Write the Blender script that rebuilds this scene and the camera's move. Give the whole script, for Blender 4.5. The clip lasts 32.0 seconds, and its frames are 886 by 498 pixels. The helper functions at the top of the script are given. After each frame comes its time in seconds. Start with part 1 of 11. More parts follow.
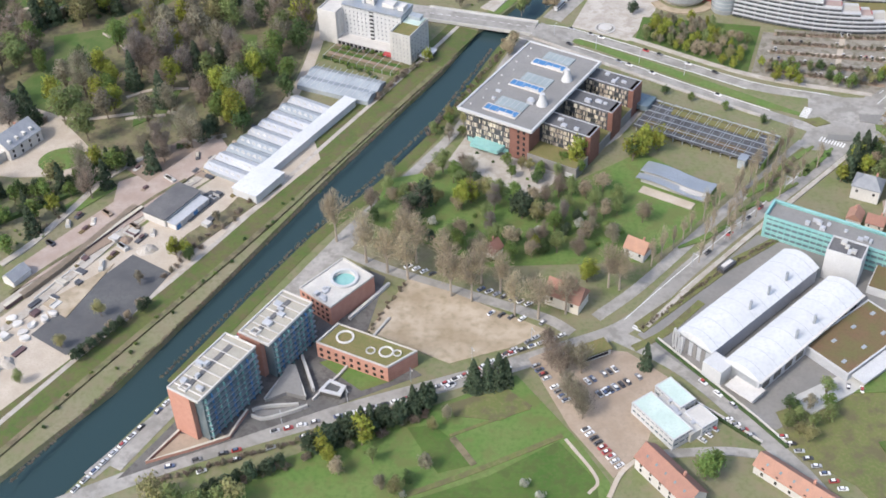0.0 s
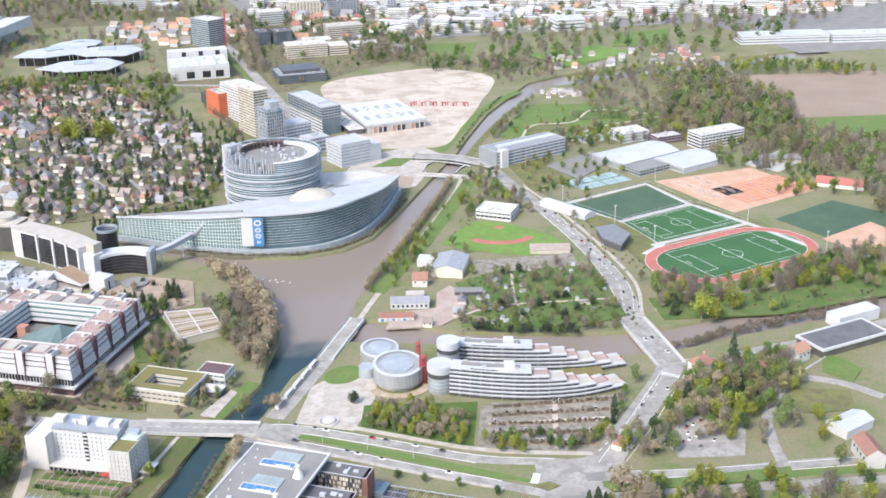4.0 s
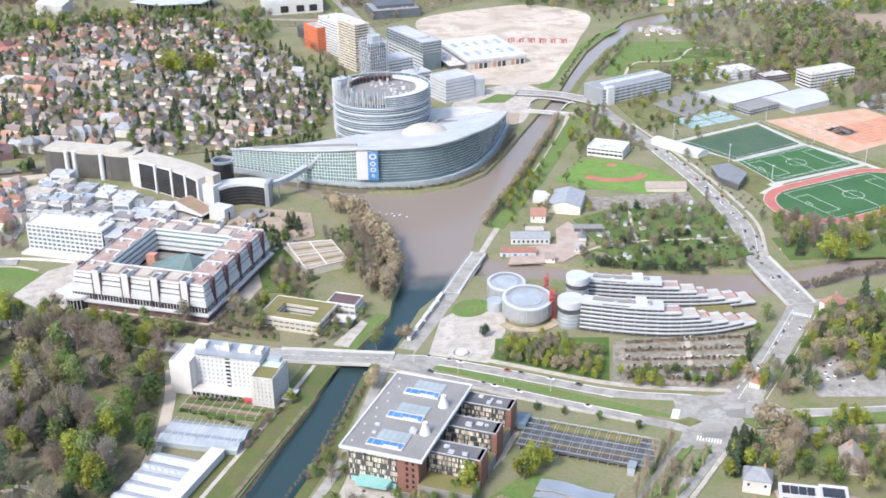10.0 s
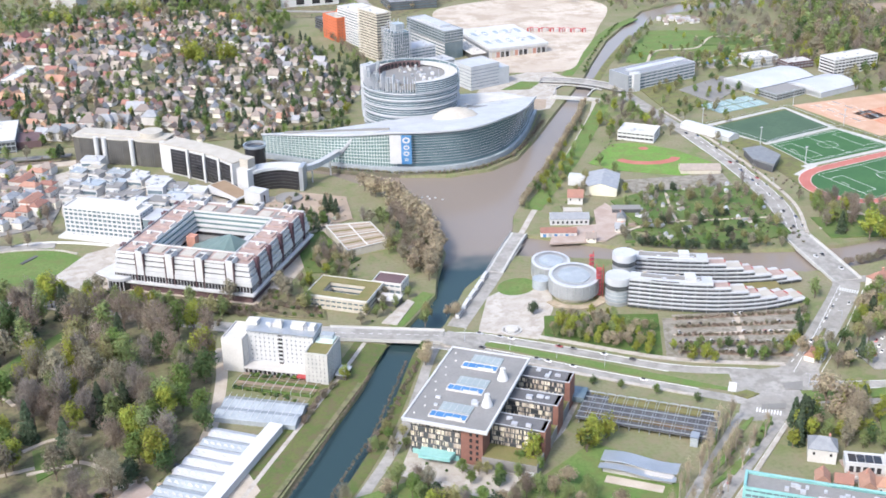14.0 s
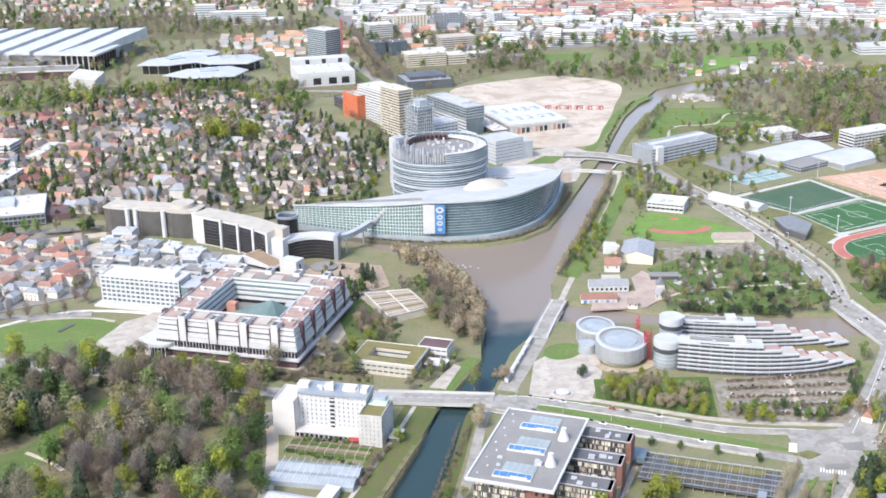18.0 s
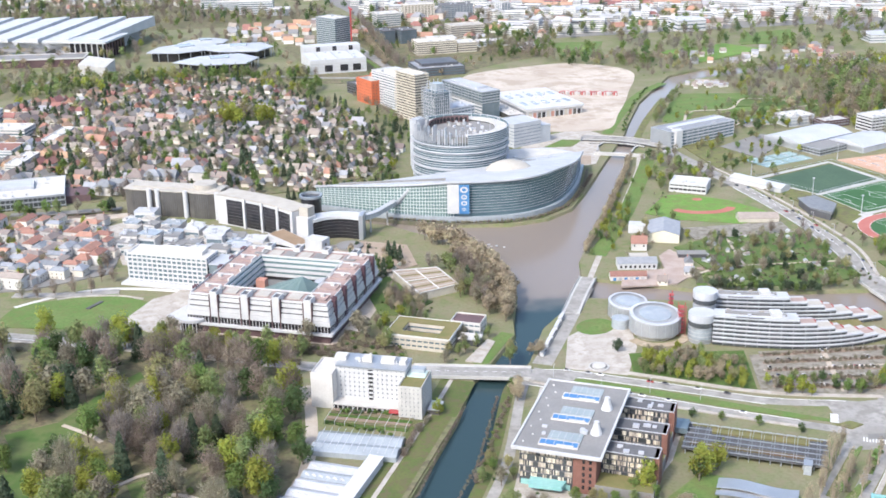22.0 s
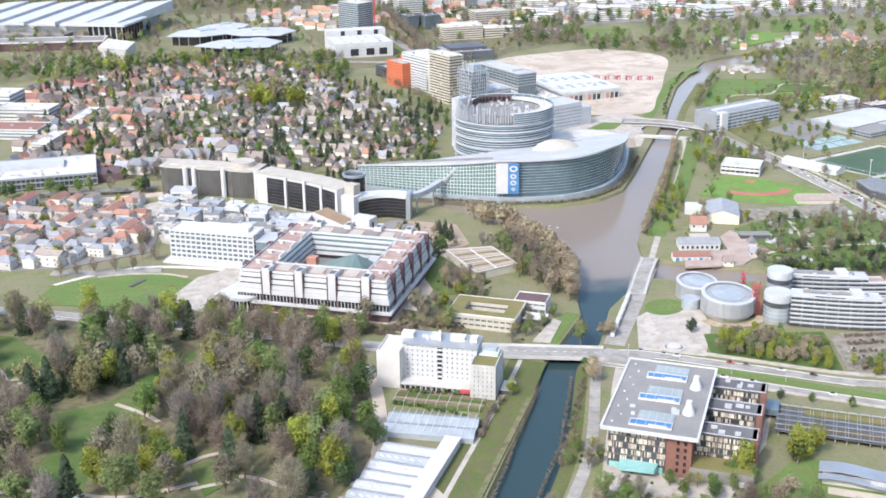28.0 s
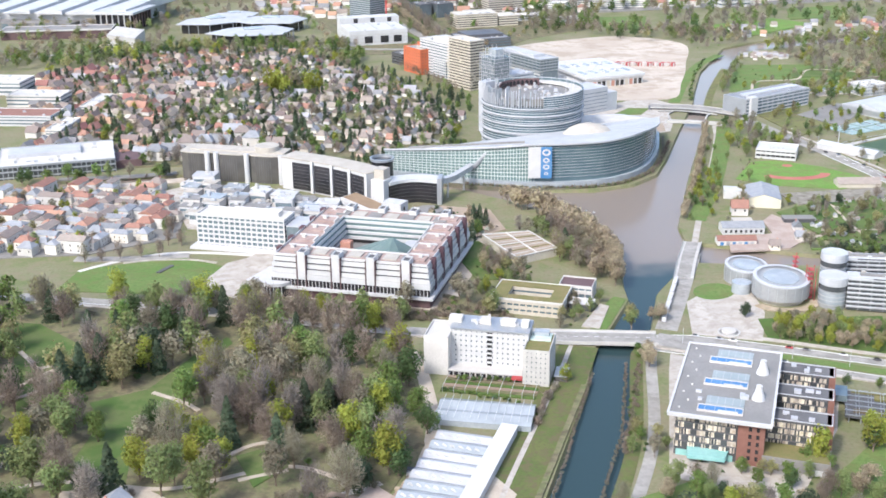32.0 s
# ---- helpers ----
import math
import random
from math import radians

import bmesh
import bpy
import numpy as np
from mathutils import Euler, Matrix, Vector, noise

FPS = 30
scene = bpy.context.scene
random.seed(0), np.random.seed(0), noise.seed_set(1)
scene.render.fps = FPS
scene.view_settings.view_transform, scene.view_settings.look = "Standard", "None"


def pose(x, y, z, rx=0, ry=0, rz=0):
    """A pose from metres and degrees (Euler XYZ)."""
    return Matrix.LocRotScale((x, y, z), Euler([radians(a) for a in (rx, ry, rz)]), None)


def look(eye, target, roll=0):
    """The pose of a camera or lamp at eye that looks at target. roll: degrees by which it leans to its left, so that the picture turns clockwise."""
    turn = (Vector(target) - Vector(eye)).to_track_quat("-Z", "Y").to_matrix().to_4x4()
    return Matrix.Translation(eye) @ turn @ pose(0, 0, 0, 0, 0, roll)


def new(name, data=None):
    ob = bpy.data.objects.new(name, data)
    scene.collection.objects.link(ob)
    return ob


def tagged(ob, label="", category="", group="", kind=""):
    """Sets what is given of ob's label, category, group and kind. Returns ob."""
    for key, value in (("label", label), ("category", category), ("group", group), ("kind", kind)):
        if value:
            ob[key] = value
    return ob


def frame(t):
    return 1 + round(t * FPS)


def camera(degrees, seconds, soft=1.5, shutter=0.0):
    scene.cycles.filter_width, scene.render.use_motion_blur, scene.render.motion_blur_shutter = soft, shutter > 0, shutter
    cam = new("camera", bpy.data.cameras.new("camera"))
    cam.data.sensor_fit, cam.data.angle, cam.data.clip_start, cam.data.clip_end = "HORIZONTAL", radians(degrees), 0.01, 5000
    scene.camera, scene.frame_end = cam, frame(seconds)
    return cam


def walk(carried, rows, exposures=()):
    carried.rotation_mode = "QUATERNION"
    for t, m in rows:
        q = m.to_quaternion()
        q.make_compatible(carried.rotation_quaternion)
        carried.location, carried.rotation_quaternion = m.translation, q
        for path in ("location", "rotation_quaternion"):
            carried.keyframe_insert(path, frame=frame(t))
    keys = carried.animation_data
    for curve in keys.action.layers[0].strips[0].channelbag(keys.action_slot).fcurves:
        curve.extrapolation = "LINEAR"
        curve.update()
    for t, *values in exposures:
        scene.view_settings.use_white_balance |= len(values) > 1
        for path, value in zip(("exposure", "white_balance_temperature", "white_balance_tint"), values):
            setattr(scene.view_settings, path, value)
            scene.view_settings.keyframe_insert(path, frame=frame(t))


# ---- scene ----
cam = camera(40.9, 32.0, soft=1.7)
METRES, EYE, TILT, LEAN, TURN = 300.0, 387.0, -40.25, 1.6, 0.0
ROWS = [
    (0.0, 0.0, 0.0, 0.0, 0.0, 0.0, -0.0),
    (0.5, 0.004, 0.0117, -0.0061, -3.28, 0.21, 2.37),
    (1.0, 0.0071, 0.0178, -0.0145, -5.37, 1.63, 3.89),
    (1.5, 0.0188, 0.0263, -0.017, -6.4, 5.58, 4.71),
    (2.0, 0.0219, 0.0296, -0.0119, -7.82, 9.39, 5.89),
    (2.5, 0.0143, 0.0307, -0.0094, -9.74, 13.18, 7.34),
    (3.0, 0.0026, 0.0301, -0.0067, -11.7, 16.85, 8.75),
    (3.5, -0.01, 0.032, -0.0069, -12.18, 18.1, 9.09),
    (5.5, -0.0611, 0.0493, 0.0018, -12.27, 18.37, 9.09),
    (6.0, -0.0771, 0.054, 0.0051, -10.66, 18.63, 7.86),
    (6.5, -0.0903, 0.0594, 0.004, -9.84, 18.45, 7.21),
    (7.0, -0.1036, 0.0601, 0.0047, -9.83, 16.37, 7.22),
    (7.5, -0.1184, 0.0607, 0.0089, -9.86, 15.61, 7.27),
    (8.0, -0.1335, 0.0636, 0.0098, -9.9, 15.66, 7.3),
    (8.5, -0.1489, 0.0656, 0.0111, -9.95, 15.68, 7.33),
    (9.0, -0.1633, 0.069, 0.0099, -9.99, 15.71, 7.35),
    (9.5, -0.1777, 0.0742, 0.0069, -10.01, 15.73, 7.38),
    (10.0, -0.1935, 0.0804, 0.0039, -10.07, 15.74, 7.44),
    (10.5, -0.2087, 0.0868, -0.0011, -10.1, 15.8, 7.51),
    (11.0, -0.224, 0.0926, -0.005, -10.13, 15.83, 7.6),
    (11.5, -0.2404, 0.0992, -0.0096, -10.19, 15.95, 7.66),
    (12.0, -0.2559, 0.1059, -0.0147, -10.22, 15.97, 7.71),
    (12.5, -0.2714, 0.1119, -0.0194, -10.27, 15.96, 7.78),
    (13.0, -0.2873, 0.1181, -0.0244, -10.33, 15.95, 7.83),
    (13.5, -0.303, 0.1246, -0.0285, -10.38, 15.93, 7.88),
    (14.0, -0.3187, 0.1306, -0.0324, -10.43, 15.9, 7.92),
    (14.5, -0.3344, 0.1375, -0.0368, -10.48, 16.96, 7.95),
    (15.0, -0.35, 0.1437, -0.0403, -10.53, 19.03, 8.01),
    (15.5, -0.3667, 0.1518, -0.0453, -10.61, 20.23, 8.06),
    (17.5, -0.4305, 0.1791, -0.0628, -10.83, 20.2, 8.24),
    (18.0, -0.4456, 0.1853, -0.0668, -10.89, 20.2, 8.27),
    (18.5, -0.4583, 0.1914, -0.0722, -10.99, 20.2, 8.31),
    (19.0, -0.4695, 0.1968, -0.0769, -11.05, 20.18, 8.34),
    (19.5, -0.4799, 0.202, -0.0817, -11.06, 20.16, 8.36),
    (20.0, -0.4907, 0.2073, -0.0858, -11.08, 20.15, 8.39),
    (20.5, -0.5023, 0.2131, -0.0896, -11.09, 20.13, 8.4),
    (21.0, -0.5134, 0.2187, -0.0947, -11.09, 20.11, 8.42),
    (21.5, -0.525, 0.2246, -0.0976, -11.16, 20.1, 8.46),
    (22.0, -0.5355, 0.2333, -0.1004, -11.22, 20.11, 8.46),
    (22.5, -0.5452, 0.2429, -0.1017, -11.26, 20.1, 8.44),
    (23.0, -0.5553, 0.2537, -0.1022, -11.28, 20.11, 8.41),
    (23.5, -0.5652, 0.2658, -0.1021, -11.31, 20.12, 8.36),
    (24.0, -0.5752, 0.2785, -0.101, -11.34, 20.1, 8.31),
    (24.5, -0.5851, 0.2916, -0.1006, -11.36, 20.12, 8.28),
    (25.0, -0.5942, 0.3051, -0.0993, -11.38, 20.1, 8.26),
    (25.5, -0.6038, 0.3186, -0.0976, -11.41, 20.08, 8.24),
    (27.5, -0.6437, 0.3737, -0.0901, -11.54, 20.07, 8.23),
    (28.0, -0.6535, 0.3884, -0.0882, -11.55, 20.07, 8.25),
    (28.5, -0.6632, 0.4027, -0.0862, -11.57, 20.08, 8.28),
    (29.0, -0.6724, 0.4173, -0.0843, -11.6, 20.06, 8.3),
    (29.5, -0.682, 0.4315, -0.0812, -11.62, 20.02, 8.33),
    (30.0, -0.6916, 0.4458, -0.0793, -11.65, 20.0, 8.35),
    (30.5, -0.7013, 0.4608, -0.0773, -11.68, 19.99, 8.38),
    (31.0, -0.711, 0.4751, -0.0751, -11.71, 19.98, 8.42),
    (31.5, -0.7206, 0.4896, -0.0726, -11.74, 19.95, 8.46),
    (32.0, -0.7303, 0.5041, -0.0703, -11.78, 19.92, 8.5),
]
walk(cam, [(t, pose(0, 0, EYE, TILT, LEAN, TURN) @ pose(METRES * x, METRES * y, METRES * z, 90 + pitch, roll, yaw)) for t, x, y, z, yaw, pitch, roll in ROWS],
     exposures=[(0.0, 0.26, 6520, 10), (1.5, 0.38, 6480, 10), (3.0, 0.57, 6400, 10), (6.0, 0.61, 6310, 10), (32.0, 0.59, 6310, 10)])

# ---------------------------------------------------------------- world and sun
world = bpy.data.worlds.new("sky")
scene.world = world
world.use_nodes = True
wn = world.node_tree
sky = wn.nodes.new("ShaderNodeTexSky")
sky.sky_type = "NISHITA"
sky.sun_disc = False
SUN_DIR = Vector((-0.62, -0.50, 0.0)).normalized()
SUN_EL = radians(46)
sky.sun_elevation = SUN_EL
sky.sun_rotation = math.atan2(SUN_DIR.x, SUN_DIR.y)
sky.dust_density, sky.altitude = 3.0, 150
wn.nodes["Background"].inputs["Strength"].default_value = 0.25
wn.links.new(sky.outputs[0], wn.nodes["Background"].inputs["Color"])
sun = new("sun", bpy.data.lights.new("sun", "SUN"))
sun.data.energy, sun.data.angle, sun.data.color = 2.1, radians(6.0), (1.0, 0.97, 0.93)
sun.matrix_world = look((0, 0, 900), Vector((0, 0, 900)) - Vector((SUN_DIR.x * math.cos(SUN_EL), SUN_DIR.y * math.cos(SUN_EL), math.sin(SUN_EL))))

# ---------------------------------------------------------------- materials
def material(name, c1, c2=None, rough=0.8, metal=0.0, scale=0.08, fine=1.2, bump=0.15, c3=None, vary=0.0, spec=0.3, coords="world", c4=None, patch=0.16):
    """Two scales of colour noise, fine relief; vary: value change from object to object; c4: the colour of worn patches in between."""
    m = bpy.data.materials.new(name)
    m.use_nodes = True
    t = m.node_tree
    b = t.nodes["Principled BSDF"]
    b.inputs["Roughness"].default_value, b.inputs["Metallic"].default_value = rough, metal
    b.inputs["Specular IOR Level"].default_value = spec
    c2 = c2 or tuple(v * 0.8 for v in c1)
    c3 = c3 or tuple((u + v) * 0.42 for u, v in zip(c1, c2))
    if coords == "world":
        place = t.nodes.new("ShaderNodeNewGeometry").outputs["Position"]
    else:
        place = t.nodes.new("ShaderNodeTexCoord").outputs["Object"]
    big, small = t.nodes.new("ShaderNodeTexNoise"), t.nodes.new("ShaderNodeTexNoise")
    for node, s, d in ((big, scale, 4), (small, fine, 3)):
        node.inputs["Scale"].default_value, node.inputs["Detail"].default_value = s, d
        t.links.new(place, node.inputs["Vector"])
    ramp = t.nodes.new("ShaderNodeValToRGB")
    ramp.color_ramp.elements[0].position, ramp.color_ramp.elements[1].position = 0.34, 0.66
    ramp.color_ramp.elements[0].color, ramp.color_ramp.elements[1].color = (*c1, 1), (*c2, 1)
    t.links.new(big.outputs[0], ramp.inputs[0])
    mix = t.nodes.new("ShaderNodeMix")
    mix.data_type = "RGBA"
    limit = t.nodes.new("ShaderNodeMapRange")
    limit.inputs[1].default_value, limit.inputs[2].default_value, limit.inputs[3].default_value, limit.inputs[4].default_value = 0.45, 0.75, 0.0, 0.7
    t.links.new(small.outputs[0], limit.inputs[0])
    t.links.new(limit.outputs[0], mix.inputs[0])
    t.links.new(ramp.outputs[0], mix.inputs[6])
    mix.inputs[7].default_value = (*c3, 1)
    out = mix.outputs[2]
    if c4:
        mid, cover, over = t.nodes.new("ShaderNodeTexNoise"), t.nodes.new("ShaderNodeMapRange"), t.nodes.new("ShaderNodeMix")
        mid.inputs["Scale"].default_value, mid.inputs["Detail"].default_value, mid.inputs["Roughness"].default_value = patch, 5, 0.65
        t.links.new(place, mid.inputs["Vector"])
        cover.inputs[1].default_value, cover.inputs[2].default_value, cover.inputs[3].default_value, cover.inputs[4].default_value = 0.47, 0.60, 0.0, 0.85
        t.links.new(mid.outputs[0], cover.inputs[0])
        over.data_type = "RGBA"
        t.links.new(cover.outputs[0], over.inputs[0])
        t.links.new(out, over.inputs[6])
        over.inputs[7].default_value = (*c4, 1)
        out = over.outputs[2]
    if vary:
        info, hsv = t.nodes.new("ShaderNodeObjectInfo"), t.nodes.new("ShaderNodeHueSaturation")
        span = t.nodes.new("ShaderNodeMapRange")
        span.inputs[3].default_value, span.inputs[4].default_value = 1 - vary, 1 + vary
        hue = t.nodes.new("ShaderNodeMapRange")
        hue.inputs[3].default_value, hue.inputs[4].default_value = 0.5 - vary * 0.04, 0.5 + vary * 0.04
        t.links.new(info.outputs["Random"], span.inputs[0])
        t.links.new(info.outputs["Random"], hue.inputs[0])
        t.links.new(span.outputs[0], hsv.inputs["Value"])
        t.links.new(hue.outputs[0], hsv.inputs["Hue"])
        t.links.new(out, hsv.inputs["Color"])
        out = hsv.outputs[0]
    t.links.new(out, b.inputs["Base Color"])
    if bump:
        bp = t.nodes.new("ShaderNodeBump")
        bp.inputs["Strength"].default_value, bp.inputs["Distance"].default_value = bump, 0.3
        t.links.new(small.outputs[0], bp.inputs["Height"])
        t.links.new(bp.outputs[0], b.inputs["Normal"])
    return m


def island(m, spread=0.35, hue=0.03):
    """Value and hue change from loose piece to loose piece of one mesh."""
    t = m.node_tree
    b = t.nodes["Principled BSDF"]
    src = b.inputs["Base Color"].links[0].from_socket
    geo, hsv = t.nodes.new("ShaderNodeNewGeometry"), t.nodes.new("ShaderNodeHueSaturation")
    for key, lo, hi in (("Value", 1 - spread, 1 + spread), ("Hue", 0.5 - hue, 0.5 + hue)):
        r = t.nodes.new("ShaderNodeMapRange")
        r.inputs[3].default_value, r.inputs[4].default_value = lo, hi
        t.links.new(geo.outputs["Random Per Island"], r.inputs[0])
        t.links.new(r.outputs[0], hsv.inputs[key])
    t.links.new(src, hsv.inputs["Color"])
    t.links.new(hsv.outputs[0], b.inputs["Base Color"])
    return m


def choices(m, colours):
    """A colour for each object out of a few, by its random number."""
    t = m.node_tree
    info, ramp = t.nodes.new("ShaderNodeObjectInfo"), t.nodes.new("ShaderNodeValToRGB")
    ramp.color_ramp.interpolation = "CONSTANT"
    for i, c in enumerate(colours):
        e = ramp.color_ramp.elements[i] if i < 2 else ramp.color_ramp.elements.new(i / len(colours))
        e.position, e.color = i / len(colours), (*c, 1)
    t.links.new(info.outputs["Random"], ramp.inputs[0])
    t.links.new(ramp.outputs[0], t.nodes["Principled BSDF"].inputs["Base Color"])
    return m


M_GROUND = material("ground_mixed_grass", (0.14, 0.168, 0.065), (0.22, 0.20, 0.13), 0.95, scale=0.03, fine=0.45, c3=(0.115, 0.128, 0.052), c4=(0.20, 0.175, 0.11), patch=0.11)
M_GRASS = material("park_grass", (0.055, 0.115, 0.022), (0.085, 0.135, 0.032), 0.95, scale=0.05, fine=0.6, c3=(0.10, 0.13, 0.04), c4=(0.075, 0.10, 0.03))
M_LAWN = material("mown_lawn", (0.10, 0.175, 0.042), (0.14, 0.19, 0.06), 0.95, scale=0.05, fine=0.45, c3=(0.07, 0.125, 0.03), c4=(0.125, 0.145, 0.05), patch=0.09)
M_DRYGRASS = material("dry_meadow", (0.16, 0.16, 0.06), (0.115, 0.14, 0.045), 0.95, scale=0.04, fine=0.7, c3=(0.19, 0.17, 0.085), c4=(0.12, 0.105, 0.06), patch=0.12)
M_BANK = material("river_bank_grass", (0.075, 0.118, 0.028), (0.115, 0.128, 0.042), 0.95, scale=0.06, fine=0.5, c3=(0.085, 0.082, 0.04), c4=(0.12, 0.10, 0.055), patch=0.14)
M_TURF = material("artificial_turf", (0.038, 0.105, 0.040), (0.050, 0.125, 0.045), 0.9, scale=0.03, fine=0.3, bump=0.05)
M_TURF2 = material("dark_hockey_turf", (0.055, 0.095, 0.060), (0.07, 0.115, 0.07), 0.9, scale=0.03, fine=0.3, bump=0.05)
M_TRACK = material("red_running_track", (0.36, 0.12, 0.10), (0.42, 0.16, 0.13), 0.9, scale=0.08, fine=0.8, bump=0.05)
M_CLAY = material("clay_court", (0.44, 0.27, 0.18), (0.50, 0.34, 0.25), 0.95, scale=0.06, fine=0.6)
M_CLAY2 = material("bright_clay_court", (0.45, 0.19, 0.11), (0.49, 0.24, 0.15), 0.95, scale=0.06, fine=0.6)
M_COURT = material("blue_green_court", (0.23, 0.33, 0.33), (0.28, 0.37, 0.37), 0.9)
M_ASPHALT = material("worn_asphalt", (0.27, 0.256, 0.232), (0.36, 0.342, 0.315), 0.92, scale=0.045, fine=0.35, c3=(0.225, 0.215, 0.20), c4=(0.215, 0.205, 0.185), patch=0.10)
M_NEWASPHALT = material("darker_asphalt_patch", (0.19, 0.185, 0.175), (0.235, 0.225, 0.21), 0.92, scale=0.06, fine=0.5)
M_DARKASPHALT = material("dark_asphalt", (0.085, 0.085, 0.09), (0.12, 0.12, 0.12), 0.92, scale=0.06, fine=0.6)
M_PAVING = material("pale_paving", (0.38, 0.345, 0.30), (0.46, 0.425, 0.38), 0.9, scale=0.08, fine=0.8, c4=(0.32, 0.285, 0.24), patch=0.15)
M_PATH = material("gravel_path", (0.40, 0.34, 0.27), (0.48, 0.42, 0.35), 0.95, scale=0.1, fine=1.0)
M_SAND = material("bare_sand", (0.30, 0.24, 0.165), (0.43, 0.36, 0.275), 0.97, scale=0.06, fine=0.25, c3=(0.22, 0.185, 0.115), bump=0.4)
M_CLUBYARD = material("pinkish_paved_yard", (0.33, 0.255, 0.215), (0.40, 0.33, 0.285), 0.92, scale=0.1, fine=0.6)
M_SITE = material("levelled_earth", (0.41, 0.345, 0.28), (0.52, 0.46, 0.39), 0.97, scale=0.012, fine=0.12, c4=(0.34, 0.28, 0.215), patch=0.035)
M_FIELD = material("ploughed_field", (0.25, 0.19, 0.145), (0.29, 0.225, 0.175), 0.97, scale=0.02, fine=0.4)
M_MARK = material("white_marking", (0.75, 0.75, 0.74), (0.62, 0.62, 0.60), 0.8)
M_CAMPUS = material("dark_stone_paving", (0.115, 0.11, 0.105), (0.165, 0.155, 0.145), 0.9, scale=0.1, fine=0.7, c4=(0.085, 0.08, 0.075), patch=0.2)
M_CONC = material("concrete", (0.40, 0.39, 0.37), (0.48, 0.47, 0.44), 0.85, scale=0.15, fine=1.5)
M_WHITE = material("white_panel", (0.525, 0.525, 0.52), (0.465, 0.465, 0.465), 0.55, scale=0.15, fine=1.5, bump=0.03)
M_OFFWHITE = material("off_white_render", (0.57, 0.55, 0.52), (0.50, 0.48, 0.45), 0.8, scale=0.12, fine=1.2, vary=0.12)
M_BEIGE = material("beige_stone_panel", (0.52, 0.48, 0.40), (0.45, 0.41, 0.34), 0.8, scale=0.2, fine=1.4)
M_BRICK = material("red_brick", (0.43, 0.22, 0.165), (0.48, 0.255, 0.195), 0.85, scale=0.3, fine=2.5, c3=(0.37, 0.18, 0.13))
M_DARKBRICK = material("dark_red_brick", (0.175, 0.085, 0.065), (0.22, 0.11, 0.085), 0.85, scale=0.3, fine=2.5)
M_ROOFGREY = material("grey_roof_sheet", (0.205, 0.198, 0.188), (0.245, 0.236, 0.225), 0.7, scale=0.06, fine=0.8, bump=0.05)
M_ROOFDARK = material("dark_roof_felt", (0.10, 0.10, 0.105), (0.15, 0.145, 0.145), 0.8, scale=0.1, fine=0.9)
M_LITTER = material("leaf_litter_ground", (0.185, 0.155, 0.095), (0.125, 0.145, 0.060), 0.95, scale=0.06, fine=0.5, c3=(0.21, 0.17, 0.115), c4=(0.10, 0.085, 0.055), patch=0.14)
M_HULLGLASS = material("blue_grey_hull_glass", (0.065, 0.11, 0.13), (0.10, 0.15, 0.165), 0.15, 0.0, scale=0.1, fine=0.35, bump=0.0, spec=0.8)
M_ROOFPALE = material("pale_gravel_roof", (0.47, 0.45, 0.42), (0.56, 0.54, 0.50), 0.9, scale=0.12, fine=1.2)
M_GREENROOF = material("sedum_roof", (0.15, 0.145, 0.055), (0.20, 0.16, 0.075), 0.95, scale=0.1, fine=0.9, c3=(0.12, 0.14, 0.04))
M_BROWNROOF = material("brown_sedum_roof", (0.16, 0.10, 0.06), (0.13, 0.12, 0.05), 0.95, scale=0.08, fine=0.8)
M_TILE = material("orange_roof_tile", (0.35, 0.19, 0.14), (0.29, 0.165, 0.125), 0.85, scale=0.3, fine=2, vary=0.25)
M_TILEBROWN = material("brown_roof_tile", (0.265, 0.222, 0.195), (0.22, 0.185, 0.165), 0.85, scale=0.3, fine=2, vary=0.3)
M_SLATE = material("grey_slate", (0.21, 0.22, 0.24), (0.27, 0.28, 0.29), 0.6, scale=0.3, fine=2, vary=0.25)
M_METAL = material("pale_metal_sheet", (0.40, 0.41, 0.43), (0.47, 0.48, 0.50), 0.55, 0.1, scale=0.08, fine=0.7, bump=0.03)
M_WHITEMETAL = material("white_metal_roof", (0.51, 0.52, 0.54), (0.44, 0.45, 0.475), 0.5, 0.1, scale=0.06, fine=0.6, bump=0.03)
M_HALLWHITE = material("white_hall_sheet", (0.60, 0.605, 0.61), (0.53, 0.535, 0.54), 0.55, 0.0, scale=0.06, fine=0.6, bump=0.03)
M_HALLGLASS = material("mid_grey_glazing", (0.055, 0.062, 0.066), (0.09, 0.095, 0.10), 0.15, 0.0, scale=0.12, fine=0.4, bump=0.0, spec=0.7)
M_ROOFLIGHT = material("light_grey_roof_sheet", (0.42, 0.43, 0.44), (0.50, 0.51, 0.52), 0.55, 0.05, scale=0.07, fine=0.5, bump=0.03)
M_DRUM = material("dull_metal_cladding", (0.31, 0.32, 0.325), (0.37, 0.38, 0.385), 0.5, 0.25, scale=0.1, fine=0.6, bump=0.03)
M_SMOKED = material("bronze_smoked_glazing", (0.085, 0.08, 0.075), (0.12, 0.115, 0.105), 0.2, 0.0, scale=0.1, fine=0.4, bump=0.0, spec=0.6)
M_ROOFTAN = material("tan_grey_roof", (0.38, 0.35, 0.30), (0.44, 0.41, 0.36), 0.85, scale=0.12, fine=1.0)
M_STEEL = material("grey_steel", (0.38, 0.40, 0.42), (0.46, 0.48, 0.50), 0.45, 0.6, bump=0.02)
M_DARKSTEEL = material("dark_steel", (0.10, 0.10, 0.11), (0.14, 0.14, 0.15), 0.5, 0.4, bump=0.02)
